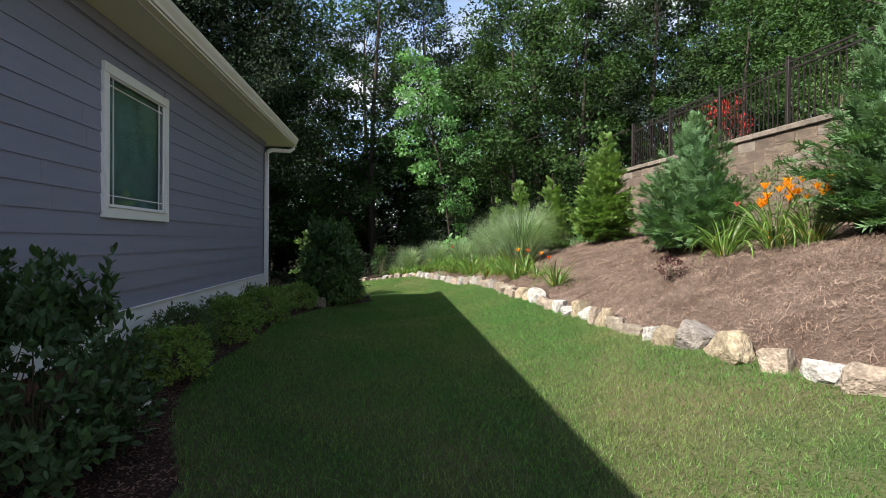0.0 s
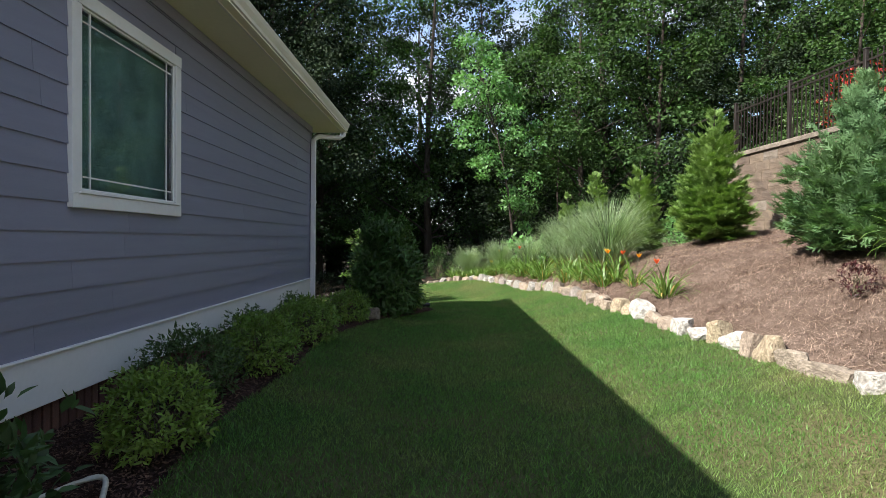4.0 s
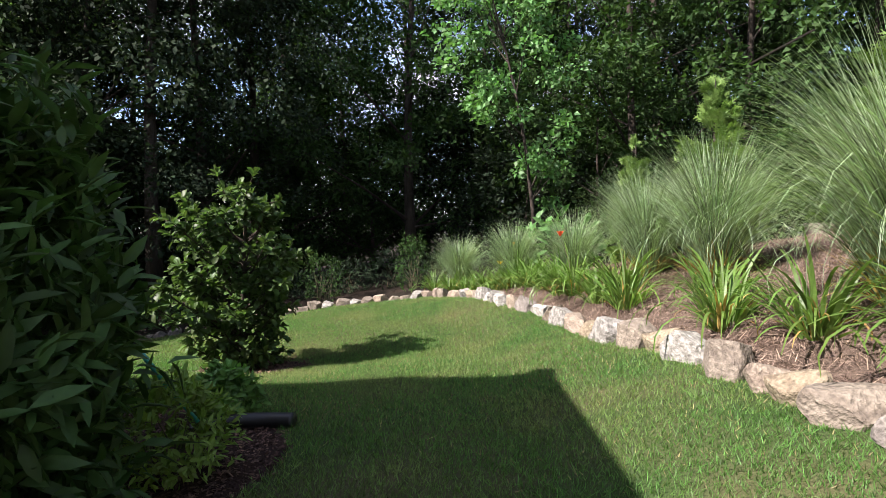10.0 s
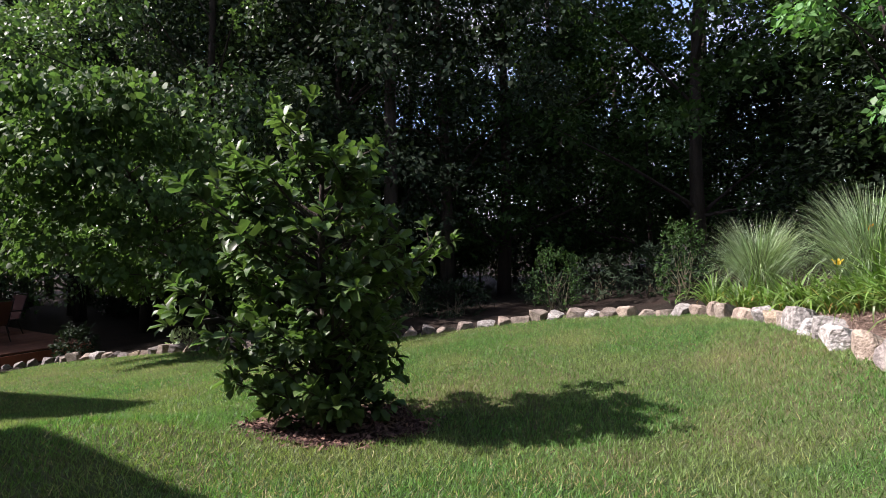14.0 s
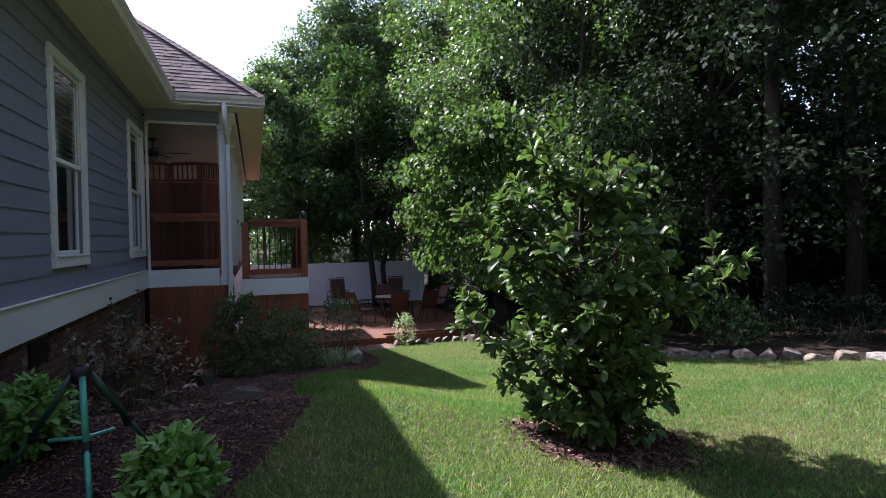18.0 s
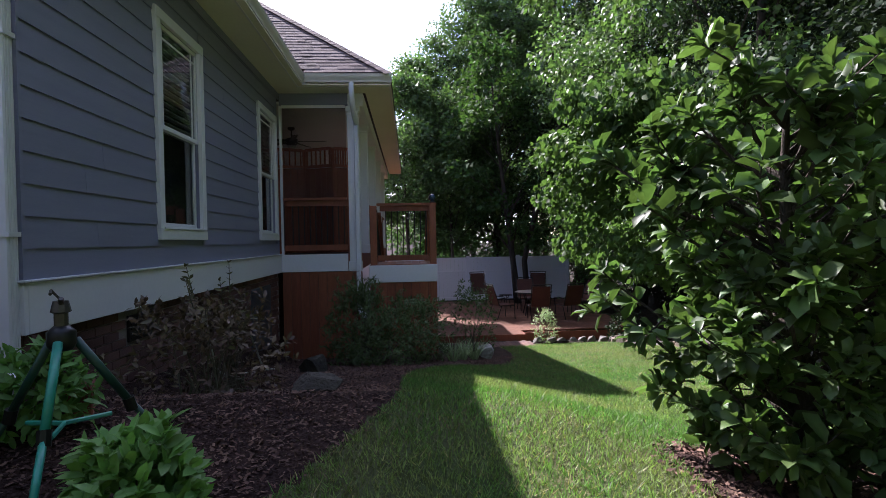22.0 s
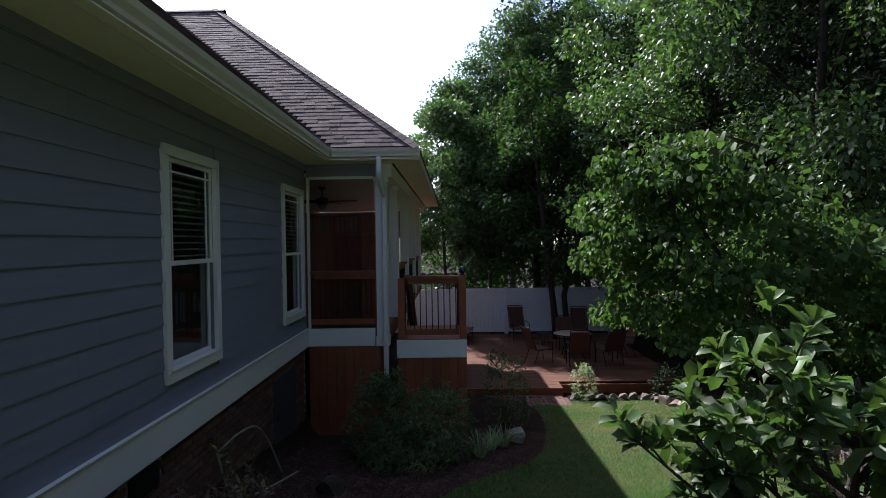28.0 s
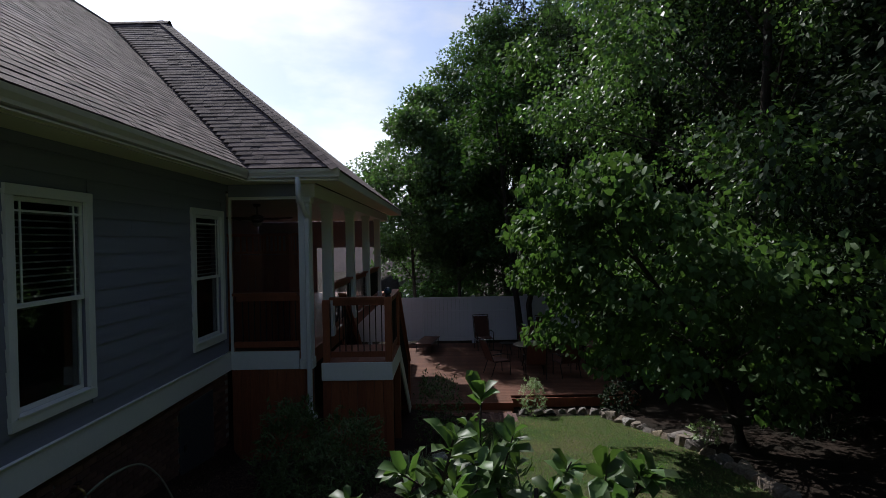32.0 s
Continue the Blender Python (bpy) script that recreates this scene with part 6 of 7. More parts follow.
for i, (x, y, h) in enumerate(spots):
    fl = [(YELLOWPETAL, 0.9)] if i in (0, 7) else [(REDPETAL, 1.15)] if i in (4,) else []
    daylily((x, y), h, 30 + i, fl, n=52, dry=18 if i in (1, 2, 3, 4) else 9)
daylily((2.66, 11.05), 0.46, 66, [(ORANGE, 1.0)], n=22, label="slim daylily with one orange bloom")
daylily((1.55, 18.6), 0.55, 67, [(ORANGE, 1.15)], n=22, label="daylily with a tall orange bloom beside the grasses")
daylily((2.74, 10.46), 0.46, 61, [(REDPETAL, 1.05), (ORANGE, 0.95)], n=18, label="slim daylily with a red and yellow bloom")
daylily((2.78, 9.35), 0.46, 62, [(REDPETAL, 1.0)], n=40, label="green daylily clump beside the white stone")
daylily((4.76, 6.75), 0.72, 63, [(ORANGE, 0.7 + 0.035 * (q * 5 % 12)) for q in range(12)], n=50, dry=14, label="daylily clump with big orange blooms")
daylily((5.05, 6.5), 0.72, 64, [(ORANGE, 0.72 + 0.045 * (q * 4 % 9)) for q in range(9)] + [(YELLOWPETAL, 1.05)], n=40, dry=14, label="daylily clump with orange blooms and buds")
daylily((4.34, 7.14), 0.56, 65, [(PINKPETAL, 1.15)], n=50, label="green daylily clump with one pink bloom")

# ---- shrubs along the house ----
shrub("viburnum", (-1.82, 3.20), 1.02, 1.3, 0.90, LEAF_BROAD, 6200, 0.063, VIBURNUMLEAF, "tall open dark-green foundation shrub with upright shoots", seed=1, spikes=44, low=0.0, rise=0.8, flat=0.8)
shrub("spirea", (-1.76, 5.0), 0.58, 0.62, 0.40, LEAF_MID, 3000, 0.044, YELLOWLEAF, "low yellow-green spirea by the house wall", seed=2)
shrub("holly", (-2.02, 5.95), 0.66, 0.74, 0.46, LEAF_MID, 4600, 0.036, SHRUBLEAF, "rounded dark-green dwarf holly against the wall", seed=3, rosette=6)
shrub("nandina", (-1.80, 6.8), 0.64, 0.66, 0.46, LEAF_MID, 4200, 0.043, NANDINALEAF, "bushy green nandina by the house wall", seed=4, spikes=5)
shrub("holly", (-2.10, 7.5), 0.56, 0.62, 0.42, LEAF_MID, 3400, 0.036, SHRUBLEAF, "small dark-green dwarf holly by the wall", seed=5, rosette=6)
shrub("nandina", (-1.74, 8.2), 0.68, 0.72, 0.45, LEAF_MID, 4600, 0.044, NANDINALEAF, "rounded green nandina with yellowing leaves in the foundation bed", seed=6, spikes=5)
shrub("holly", (-2.06, 8.95), 0.5, 0.55, 0.42, LEAF_MID, 2400, 0.036, SHRUBLEAF, "dark-green dwarf holly near the corner", seed=16, rosette=6)
shrub("nandina", (-1.56, 9.85), 0.62, 0.62, 0.38, LEAF_MID, 4000, 0.043, NANDINALEAF, "low rounded light-green nandina at the corner", seed=7)
shrub("cherry_laurel", (-1.15, 11.15), 1.08, 1.45, 1.36, leaf_shape(0.17, 0.2, 0.2), 7000, 0.118, LAURELLEAF, "large dense cherry laurel at the house corner", seed=8, spikes=40, low=0.0, flat=0.9, rise=0.15)
shrub("spirea", (-0.80, 11.95), 0.52, 0.52, 0.40, LEAF_MID, 2000, 0.052, YELLOWLEAF, "small yellow-green shrub at the foot of the laurel", seed=9)
shrub("barberry", (3.45, 6.85), 0.34, 0.34, 0.24, LEAF_MID, 420, 0.04, PURPLELEAF, "small dark purple barberry on the slope", seed=10)
shrub("azalea", (5.75, 7.9), 1.1, 1.6, 0.95, LEAF_MID, 2200, 0.05, SHRUBLEAF, "low twiggy shrub in front of the block wall", seed=12, rosette=6)
shrub("lantana", (5.6, 16.0), 0.9, 0.9, 0.8, LEAF_MID, 900, 0.08, BRIGHTLEAF, "leafy green shrub on the upper slope", seed=13)
shrub("lantana", (6.7, 17.3), 1.5, 1.5, 1.3, LEAF_MID, 1600, 0.09, BRIGHTLEAF, "leafy green shrub past the end of the block wall", seed=14)
shrub("lantana", (7.9, 17.6), 1.7, 1.6, 1.5, LEAF_MID, 1600, 0.09, BRIGHTLEAF, "bushy green shrub past the end of the block wall", seed=15)
shrub("lantana", (5.9, 18.8), 1.6, 1.5, 1.1, LEAF_MID, 1500, 0.09, SHRUBLEAF, "dark leafy shrub at the edge of the wood", seed=17)
# red crape myrtles behind the fence
for i, (x, y) in enumerate(((7.7, 7.4), (8.0, 9.6), (7.6, 12.4), (7.7, 14.2))):
    s_ = shrub("crape_myrtle", (x, y), 1.2, 1.4, 1.5, LEAF_MID, 1500, 0.07, REDLEAF if i % 2 == 0 else SHRUBLEAF, "red-flowering shrub behind the metal fence" if i % 2 == 0 else "green shrub behind the metal fence", seed=20 + i)

# ---- trees ----
MAG_LEAF = leaf_shape(0.30, 0.20, 0.26, 0.72)
MAG_LEAF[0][1:4:2, 0] *= 0.82
MAG_LEAF[0][4:7:2, 0] *= 1.15


def magnolia(at):
    """A young magnolia: limbs all round a leaning stem, each forking into shoots that end in a whorl of big leaves."""
    g = np.random.default_rng(17)
    x, y = at
    m = thing("magnolia", (x, y, ground_at(x, y) - 0.03), "young magnolia tree with large glossy green leaves, in a mulch ring", "tree")
    spine = np.array([(0, 0, 0), (0.03, 0.0, 0.5), (0.0, -0.05, 0.95), (0.05, -0.1, 1.4), (0.08, -0.1, 1.84)])
    part("trunk", tube(spine, [0.045, 0.038, 0.03, 0.02, 0.007], 8), BARK, m, smooth=True)
    n = 76
    zt = np.concatenate([np.linspace(0.16, 1.86, n) + g.normal(size=n) * 0.03, [0.82, 0.94, 1.15, 1.22, 0.86, 1.5, 1.6]])
    az = np.concatenate([np.arange(n) * 2.4 + g.normal(size=n) * 0.35, [3.90, 4.02, 1.28, 1.15, 3.1, 4.3, 3.6]])
    reach = np.interp(zt, (0.1, 0.3, 0.55, 0.75, 1.0, 1.3, 1.7, 1.95, 2.15), (0.46, 0.56, 0.58, 0.60, 0.72, 0.72, 0.60, 0.42, 0.14)) * (0.5 + 0.55 * g.random(len(zt)))
    reach *= 1 - 0.38 * np.maximum(0, np.cos(az))
    reach[n:] = (0.96, 0.88, 0.98, 0.85, 0.84, 0.74, 0.70)
    bm = bmesh.new()
    P, W, S = [], [], []
    for q in range(len(zt)):
        tip = np.array([math.cos(az[q]) * reach[q], math.sin(az[q]) * reach[q], zt[q]])
        zb = max(0.08, zt[q] - 0.16 - 0.42 * reach[q])
        base = np.array([np.interp(zb, spine[:, 2], spine[:, k]) for k in range(3)])
        tip[:2] += base[:2]
        mid_ = base * 0.45 + tip * 0.55 + np.array((0, 0, -0.04))
        add_tube(bm, [base, mid_, tip], [0.013, 0.009, 0.004], 5)
        out = unit(tip - base)
        shoots = [(tip, out)]
        for f in np.linspace(0.42, 0.94, 3 + int(reach[q] * 4)):
            at_ = mid_ + (tip - mid_) * (f * 2 - 1) if f > 0.5 else base + (mid_ - base) * f * 2
            way = unit(out * 0.5 + g.normal(size=3) * np.array((0.7, 0.7, 0.45)) + np.array((0, 0, 0.35)))
            end = at_ + way * g.uniform(0.10, 0.22)
            add_tube(bm, [at_, end], [0.005, 0.003], 4)
            shoots.append((end, way))
        for end, way in shoots:
            k = int(g.integers(8, 14))
            a2 = np.arange(k) * 2.4 + g.random() * 6.28
            side = unit(np.cross(way, (0.3, 0.2, 1.0)))
            other = np.cross(way, side)
            back = g.random(k) ** 1.3
            lw = unit((side[None] * np.cos(a2)[:, None] + other[None] * np.sin(a2)[:, None]) * (0.55 + 0.75 * back)[:, None] + way[None] * (0.85 - 0.7 * back)[:, None] + np.array((0, 0, 0.22)) + g.normal(size=(k, 3)) * 0.18)
            P.append(end[None] - way[None] * (back * 0.09)[:, None])
            W.append(lw)
            S.append(0.110 * (0.62 + 0.55 * g.random(k)) * (0.8 + 0.3 * back))
    tagged(part("branchwork", bm, BARK, m), kind="stuff")
    P, W, S = np.concatenate(P), np.concatenate(W), np.concatenate(S)
    up = unit(np.array((0, 0, 0.9)) + g.normal(size=P.shape) * 0.42)
    part("leaves", scatter(MAG_LEAF, P, turns(W, up, S)), MAGLEAF, m)
    return m


magnolia((-1.72, 15.30))

# bright young maple before the woods, and the heart-leaved tree by the patio
tree("maple", (2.35, 21.7), 8.6, 1.5, 0.24, 5200, 0.125, BRIGHTLEAF, "slender young maple with bright green leaves at the wood's edge", 31, 0.05, 70, SMALL_LEAF, limbs=24, clump_r=0.20, lean=(-1.5, 0))
tree("redbud", (-9.3, 19.9), 4.9, 2.3, 0.30, 15000, 0.110, HEARTLEAF, "spreading redbud with heart-shaped green leaves by the patio", 32, 0.07, 170, HEART_LEAF, limbs=30, droop=1.2, flatness=0.2, clump_r=0.13, lean=(1.1, -3.0))
twin = tree("river_birch", (-19.6, 17.6), 11, 2.4, 0.28, 7000, 0.20, WOODLEAF, "tall twin-trunked tree growing beside the patio", 33, 0.13, 90, FAR_LEAF, lean=(-0.6, -1.0), limbs=20)
part("second_trunk", tube([(0.25, 0.35, 0), (0.25, 0.2, 2.0), (0.5, 0.7, 4.2), (0.9, 1.6, 7.5)], [0.11, 0.10, 0.085, 0.04], 9), BARK, twin, smooth=True)

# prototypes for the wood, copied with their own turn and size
PROTO = [tree("oak", (0, 70 + 8 * k), hh, sp, fi, 16500, ls, mt, wd, 50 + k, tr_, 120, FAR_LEAF, limbs=16, clump_r=cr, flatness=1.3 if mt is SHADELEAF else 0.9, droop=0.1) for k, (hh, sp, fi, ls, mt, wd, tr_, cr) in enumerate((
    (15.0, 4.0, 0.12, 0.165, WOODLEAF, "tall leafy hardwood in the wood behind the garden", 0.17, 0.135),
    (17.0, 3.8, 0.20, 0.165, SHADELEAF, "tall hardwood with shade-darkened leaves in the wood behind the garden", 0.20, 0.135),
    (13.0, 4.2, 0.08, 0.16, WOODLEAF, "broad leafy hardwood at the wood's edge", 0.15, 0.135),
    (16.0, 3.4, 0.30, 0.165, SHADELEAF, "slim woodland tree with shade-darkened leaves and a high crown", 0.16, 0.135)))]
UNDER = [tree("dogwood", (0, 110 + 6 * k), hh, sp, 0.10, 6500, 0.125, mt, "low dark understorey tree in the shade of the wood", 70 + k, 0.05, 80, FAR_LEAF, limbs=10, clump_r=0.17, flatness=1.3, droop=0.1) for k, (hh, sp, mt) in enumerate(((4.4, 2.1, SHADELEAF), (5.5, 2.4, WOODLEAF), (3.2, 1.9, SHADELEAF)))]
gt = random.Random(13)


def plant(src, x, y, size):
    o = copy_thing(src, pose(x, y, ground_at(x, y) - 0.05, 0, 0, gt.uniform(0, 360)) @ Matrix.Diagonal((size, size, size * gt.uniform(0.94, 1.08), 1)))
    tagged(o, group="trees of the wood")
    return o


spots = []
for row, (dist, gap) in enumerate(((24.6, 3.3), (28.6, 3.4), (33.0, 3.6), (38.5, 4.4))):
    x = -26.0 - row * 2
    while x < 24 + row * 4:
        bend = 0.8 * math.sin(x * 0.31) + (0.05 * max(0, x - 6)) + (-0.03 * max(0, -x - 8))
        spots.append((x + gt.uniform(-1, 1), dist + bend + gt.uniform(-1.0, 1.0), row))
        x += gap * gt.uniform(0.8, 1.25)
for x in (11.5, 13.5, 16.5, 12.0, 15.0, 18.5, 13.0, 17.0):
    spots.append((x + gt.uniform(-0.6, 0.6), 2.0 + 2.9 * len([q for q in spots if q[2] == 9]), 9))
for k in range(16):
    spots.append((-26.5 - gt.uniform(0, 9), 17.5 + k * 0.8 + gt.uniform(-0.5, 0.5), 8))
for x, y, row in spots:
    if (row == 0 and 0.8 < x < 4.6) or (row < 8 and abs(x + 0.085 * y) < (1.2 if row else 1.6)) or (1 <= row < 8 and abs(x + 0.6 + 0.49 * (y - 12)) < 1.5):
        continue
    # front row left of the maple takes the leaves with painted-in shade
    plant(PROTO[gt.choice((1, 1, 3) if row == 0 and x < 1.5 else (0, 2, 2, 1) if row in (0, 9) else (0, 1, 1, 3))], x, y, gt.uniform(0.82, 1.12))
for yy, gap in ((31.5, 2.3), (37.0, 2.6), (44.0, 3.0)):
    x = -34.0
    while x < 30:
        plant(UNDER[gt.choice((0, 1, 2))], x, yy + gt.uniform(-1, 1), gt.uniform(1.2, 1.6))
        x += gap * gt.uniform(0.8, 1.2)
for k in range(17):
    x = -20 + k * 1.9 + gt.uniform(-0.6, 0.6)
    y = 24.3 + gt.uniform(-0.5, 2.5) + (0.5 if x > 0 else 0)
    if x > 9 or -9 < x < 2.5:
        continue
    plant(UNDER[gt.choice((0, 1, 2))], x, y, gt.uniform(0.75, 1.1))
for root in PROTO + UNDER:
    for o in (*root.children_recursive, root):
        bpy.data.objects.remove(o)

# ---- lawn grass, straw and bark: uncountable ----
def blades_on(mask, per_m2, lo, hi, width, mat, name, label, lean=0.5, seed=3):
    g = np.random.default_rng(seed)
    area = np.abs((verts_all[faces_all[mask]][:, 1, 0] - verts_all[faces_all[mask]][:, 0, 0]) * (verts_all[faces_all[mask]][:, 2, 1] - verts_all[faces_all[mask]][:, 1, 1]))
    dens = per_m2(fx[mask], fy[mask]) if callable(per_m2) else per_m2
    count = g.poisson(area * dens)
    c = np.repeat(mid[mask], count, 0)
    n = len(c)
    c[:, 0] += (g.random(n) - 0.5) * 0.13
    c[:, 1] += (g.random(n) - 0.5) * 0.13
    keep = inside(c[:, 0], c[:, 1], LAWN) & (np.hypot(c[:, 0] + 1.68, c[:, 1] - 15.34) > 0.56 + 0.05 * np.sin(5 * np.arctan2(c[:, 1] - 15.34, c[:, 0] + 1.68)))
    c = c[keep]
    n = len(c)
    c[:, 2] = height(c[:, 0], c[:, 1]) - 0.004
    h = lo + (hi - lo) * g.random(n)
    a = g.random(n) * 2 * np.pi
    w = width * (0.6 + 0.8 * g.random(n))
    tip = np.stack([g.normal(size=n) * lean, g.normal(size=n) * lean, np.ones(n)], -1) * h[:, None]
    sx = np.stack([np.cos(a) * w, np.sin(a) * w, 0 * a], -1)
    v = np.stack([c - sx, c + sx, c + tip], 1).reshape(-1, 3)
    f = np.arange(3 * n).reshape(-1, 3)
    return tagged(part(name, (v, f), mat), label, "grass", kind="stuff")


core = (fx > -14) & (fx < 8.5) & (fy > -1) & (fy < 22)
near_lawn = on_lawn.reshape(ny - 1, nx - 1)
near_lawn = (near_lawn | np.roll(near_lawn, 1, 0) | np.roll(near_lawn, -1, 0) | np.roll(near_lawn, 1, 1) | np.roll(near_lawn, -1, 1)).ravel()
blades_on(near_lawn & core, lambda x, y: 7200 - 5200 * ease((np.hypot(x - 0.5, np.where(y < 13, 0.55, 1.0) * (y - 13)) - 3) / 7), 0.020, 0.044, 0.0024, GRASS, "grass", "short green lawn grass blades", 0.55)

# drier, straw-coloured patches on the rear lawn
scorch = lambda x, y: 900 * ease((y - 10.5) / 3) * (0.5 + 0.5 * np.sin(2.1 * x + 1.3 * np.sin(1.7 * y)) * np.sin(1.9 * y + 0.8)) + 2600 * np.exp(-((x + 0.9) / 0.55) ** 2 - ((y - 14.25) / 0.35) ** 2) + 2200 * np.exp(-((x - 0.1) / 0.5) ** 2 - ((y - 14.9) / 0.4) ** 2) + 1500 * np.exp(-((x + 0.6) / 0.5) ** 2 - ((y - 13.2) / 0.35) ** 2)
blades_on(near_lawn & core & (fy > 9.5), scorch, 0.018, 0.038, 0.0026, DRYGRASS, "dry_grass", "scattered straw-coloured dry lawn grass", 0.8, 8)


def litter_on(mask, per_m2, size, wide, mat, name, label, seed, lift=0.012, tilt=0.35):
    g = np.random.default_rng(seed)
    area = np.abs((verts_all[faces_all[mask]][:, 1, 0] - verts_all[faces_all[mask]][:, 0, 0]) * (verts_all[faces_all[mask]][:, 2, 1] - verts_all[faces_all[mask]][:, 1, 1]))
    count = g.poisson(area * per_m2)
    c = np.repeat(mid[mask], count, 0)
    n = len(c)
    c[:, 0] += (g.random(n) - 0.5) * 0.13
    c[:, 1] += (g.random(n) - 0.5) * 0.13
    c[:, 2] = height(c[:, 0], c[:, 1]) + lift * g.random(n)
    way = np.stack([g.normal(size=n), g.normal(size=n), g.normal(size=n) * tilt], -1)
    up = np.stack([g.normal(size=n) * 0.3, g.normal(size=n) * 0.3, np.ones(n)], -1)
    sh = (np.array([(-0.5 * wide, -0.5, 0), (0.5 * wide, -0.5, 0), (0.42 * wide, 0.5, 0.06), (-0.42 * wide, 0.5, 0.06)]), np.array([(0, 1, 2, 3)]))
    return tagged(part(name, scatter(sh, c, turns(way, up, size * (0.5 + g.random(n)))), mat), label, "mulch", kind="stuff")


litter_on(on_slope & core & (fx < 6), 3300, 0.058, 0.045, NEEDLE, "pine_straw", "loose brown pine needles covering the slope", 5, 0.03, 0.5)
litter_on(in_bed & core & (fy < 16) & (((fy > 11.5) & (fx > -9)) | (fx > -2.6)), 3600, 0.017, 0.45, CHIP, "bark_chips", "loose dark bark chips in the foundation bed", 6, 0.015)
litter_on((np.hypot(fx + 1.68, fy - 15.34) < 0.66), 900, 0.035, 0.45, CHIP, "bark_chips", "bark chips in the ring round the magnolia", 7, 0.02)

# ---- plants of the rear bed and the patio edge ----
shrub("sage", (-0.9, 12.85), 0.32, 0.32, 0.27, LEAF_BROAD, 1400, 0.060, HERBLEAF, "bushy pale-green leafy herb at the bed corner", "herb", seed=41, flat=0.8, rosette=6)
shrub("sage", (-1.63, 12.14), 0.36, 0.36, 0.28, LEAF_BROAD, 1000, 0.058, HERBLEAF, "pale-green leafy herb near the house corner", "herb", seed=42, flat=0.8, rosette=6)
lor = shrub("loropetalum", (-2.85, 12.35), 1.2, 0.9, 0.56, LEAF_BROAD, 900, 0.050, BRONZELEAF, "open bronze-leaved shrub with arching shoots by the brick wall", seed=43, spikes=26, low=0.0)
lor2 = shrub("loropetalum", (-3.6, 12.25), 0.95, 0.7, 0.56, LEAF_BROAD, 520, 0.05, BRONZELEAF, "thin bronze-leaved shrub by the brick wall", seed=44, spikes=8)
shoots(lor, [(-0.03, -0.13, 0.84), (0.16, -0.06, 0.76), (-0.24, -0.2, 0.72), (0.36, 0.12, 0.62), (0.5, -0.1, 0.58), (-0.4, 0.1, 0.60), (0.1, 0.3, 0.55)], LEAF_BROAD, 0.046, OLIVELEAF, 3, label="olive young leaves on the shoots")
shoots(lor2, [(0.04, 0.01, 0.98), (-0.08, -0.1, 0.84), (-0.35, 0.05, 0.7), (0.25, 0.15, 0.66)], LEAF_BROAD, 0.046, OLIVELEAF, 4, label="olive young leaves on the shoots")
nan = shrub("nandina", (-6.9, 12.88), 1.0, 0.85, 1.0, LEAF_NARROW, 2300, 0.085, JUNIPERLEAF, "tall feathery green nandina before the board skirt", seed=45, spikes=16)
shoots(nan, [(0.12, 0.0, 1.24), (-0.1, 0.12, 1.12), (0.3, 0.2, 1.05), (-0.3, -0.1, 1.08), (0.15, -0.25, 1.0)], LEAF_NARROW, 0.075, JUNIPERLEAF, 5)
shrub("juniper", (-7.0, 13.6), 1.3, 1.0, 0.85, LEAF_NARROW, 3600, 0.07, JUNIPERLEAF, "low spreading dark-green shrub before the porch", seed=46, rosette=6)
shrub("juniper", (-6.5, 13.25), 1.3, 1.1, 0.65, LEAF_NARROW, 3000, 0.065, JUNIPERLEAF, "low spreading dark-green ferny shrub in the bed", seed=47, rosette=6)
shrub("spirea", (-9.5, 14.75), 1.05, 0.9, 1.15, LEAF_MID, 1700, 0.055, SHRUBLEAF, "twiggy green shrub beside the landing", seed=48, spikes=14)
shrub("euonymus", (-12.55, 16.85), 0.62, 0.6, 0.75, LEAF_MID, 1000, 0.055, VARIEGATED, "variegated yellow-green shrub beside the patio step", seed=49, spikes=6)
shrub("hydrangea", (-12.6, 18.9), 0.8, 0.8, 0.7, LEAF_BROAD, 700, 0.10, SHADELEAF, "leafy shrub with shade-darkened leaves at the patio edge", seed=50)
shrub("hydrangea", (-5.3, 20.3), 0.95, 0.85, 0.7, LEAF_BROAD, 800, 0.09, LAURELLEAF, "leafy shrub with pale heads behind the edging stones", seed=51)
shrub("azalea", (-2.3, 21.4), 1.0, 0.9, 0.95, LEAF_MID, 1300, 0.06, WOODLEAF, "dark green shrub in the shade of the wood", seed=52, spikes=8)
shrub("azalea", (-0.35, 21.2), 0.75, 0.75, 1.05, LEAF_MID, 1300, 0.06, WOODLEAF, "upright dark green shrub behind the edging stones", seed=53, spikes=8)
shrub("coral_bells", (-9.3, 19.3), 0.6, 0.5, 0.35, LEAF_BROAD, 350, 0.07, VARIEGATED, "pale-leaved perennial at the lawn edge", seed=54)
shrub("squash_vine", (2.6, 20.3), 1.6, 1.0, 1.0, LEAF_BROAD, 260, 0.26, BRIGHTLEAF, "large-leaved weed behind the ornamental grasses", seed=55, rosette=3)
gu = random.Random(31)
for k in range(11):
    shrub("fern", (-10.6 + k * 1.05 + gu.uniform(-0.3, 0.3), 22.2 + gu.uniform(-0.7, 0.8)), gu.uniform(1.0, 1.6), 1.1, gu.uniform(0.45, 0.85), LEAF_NARROW, 900, 0.11, SHADELEAF, "low undergrowth with shade-darkened leaves behind the edging stones", "undergrowth", seed=200 + k, group="undergrowth at the wood's edge")
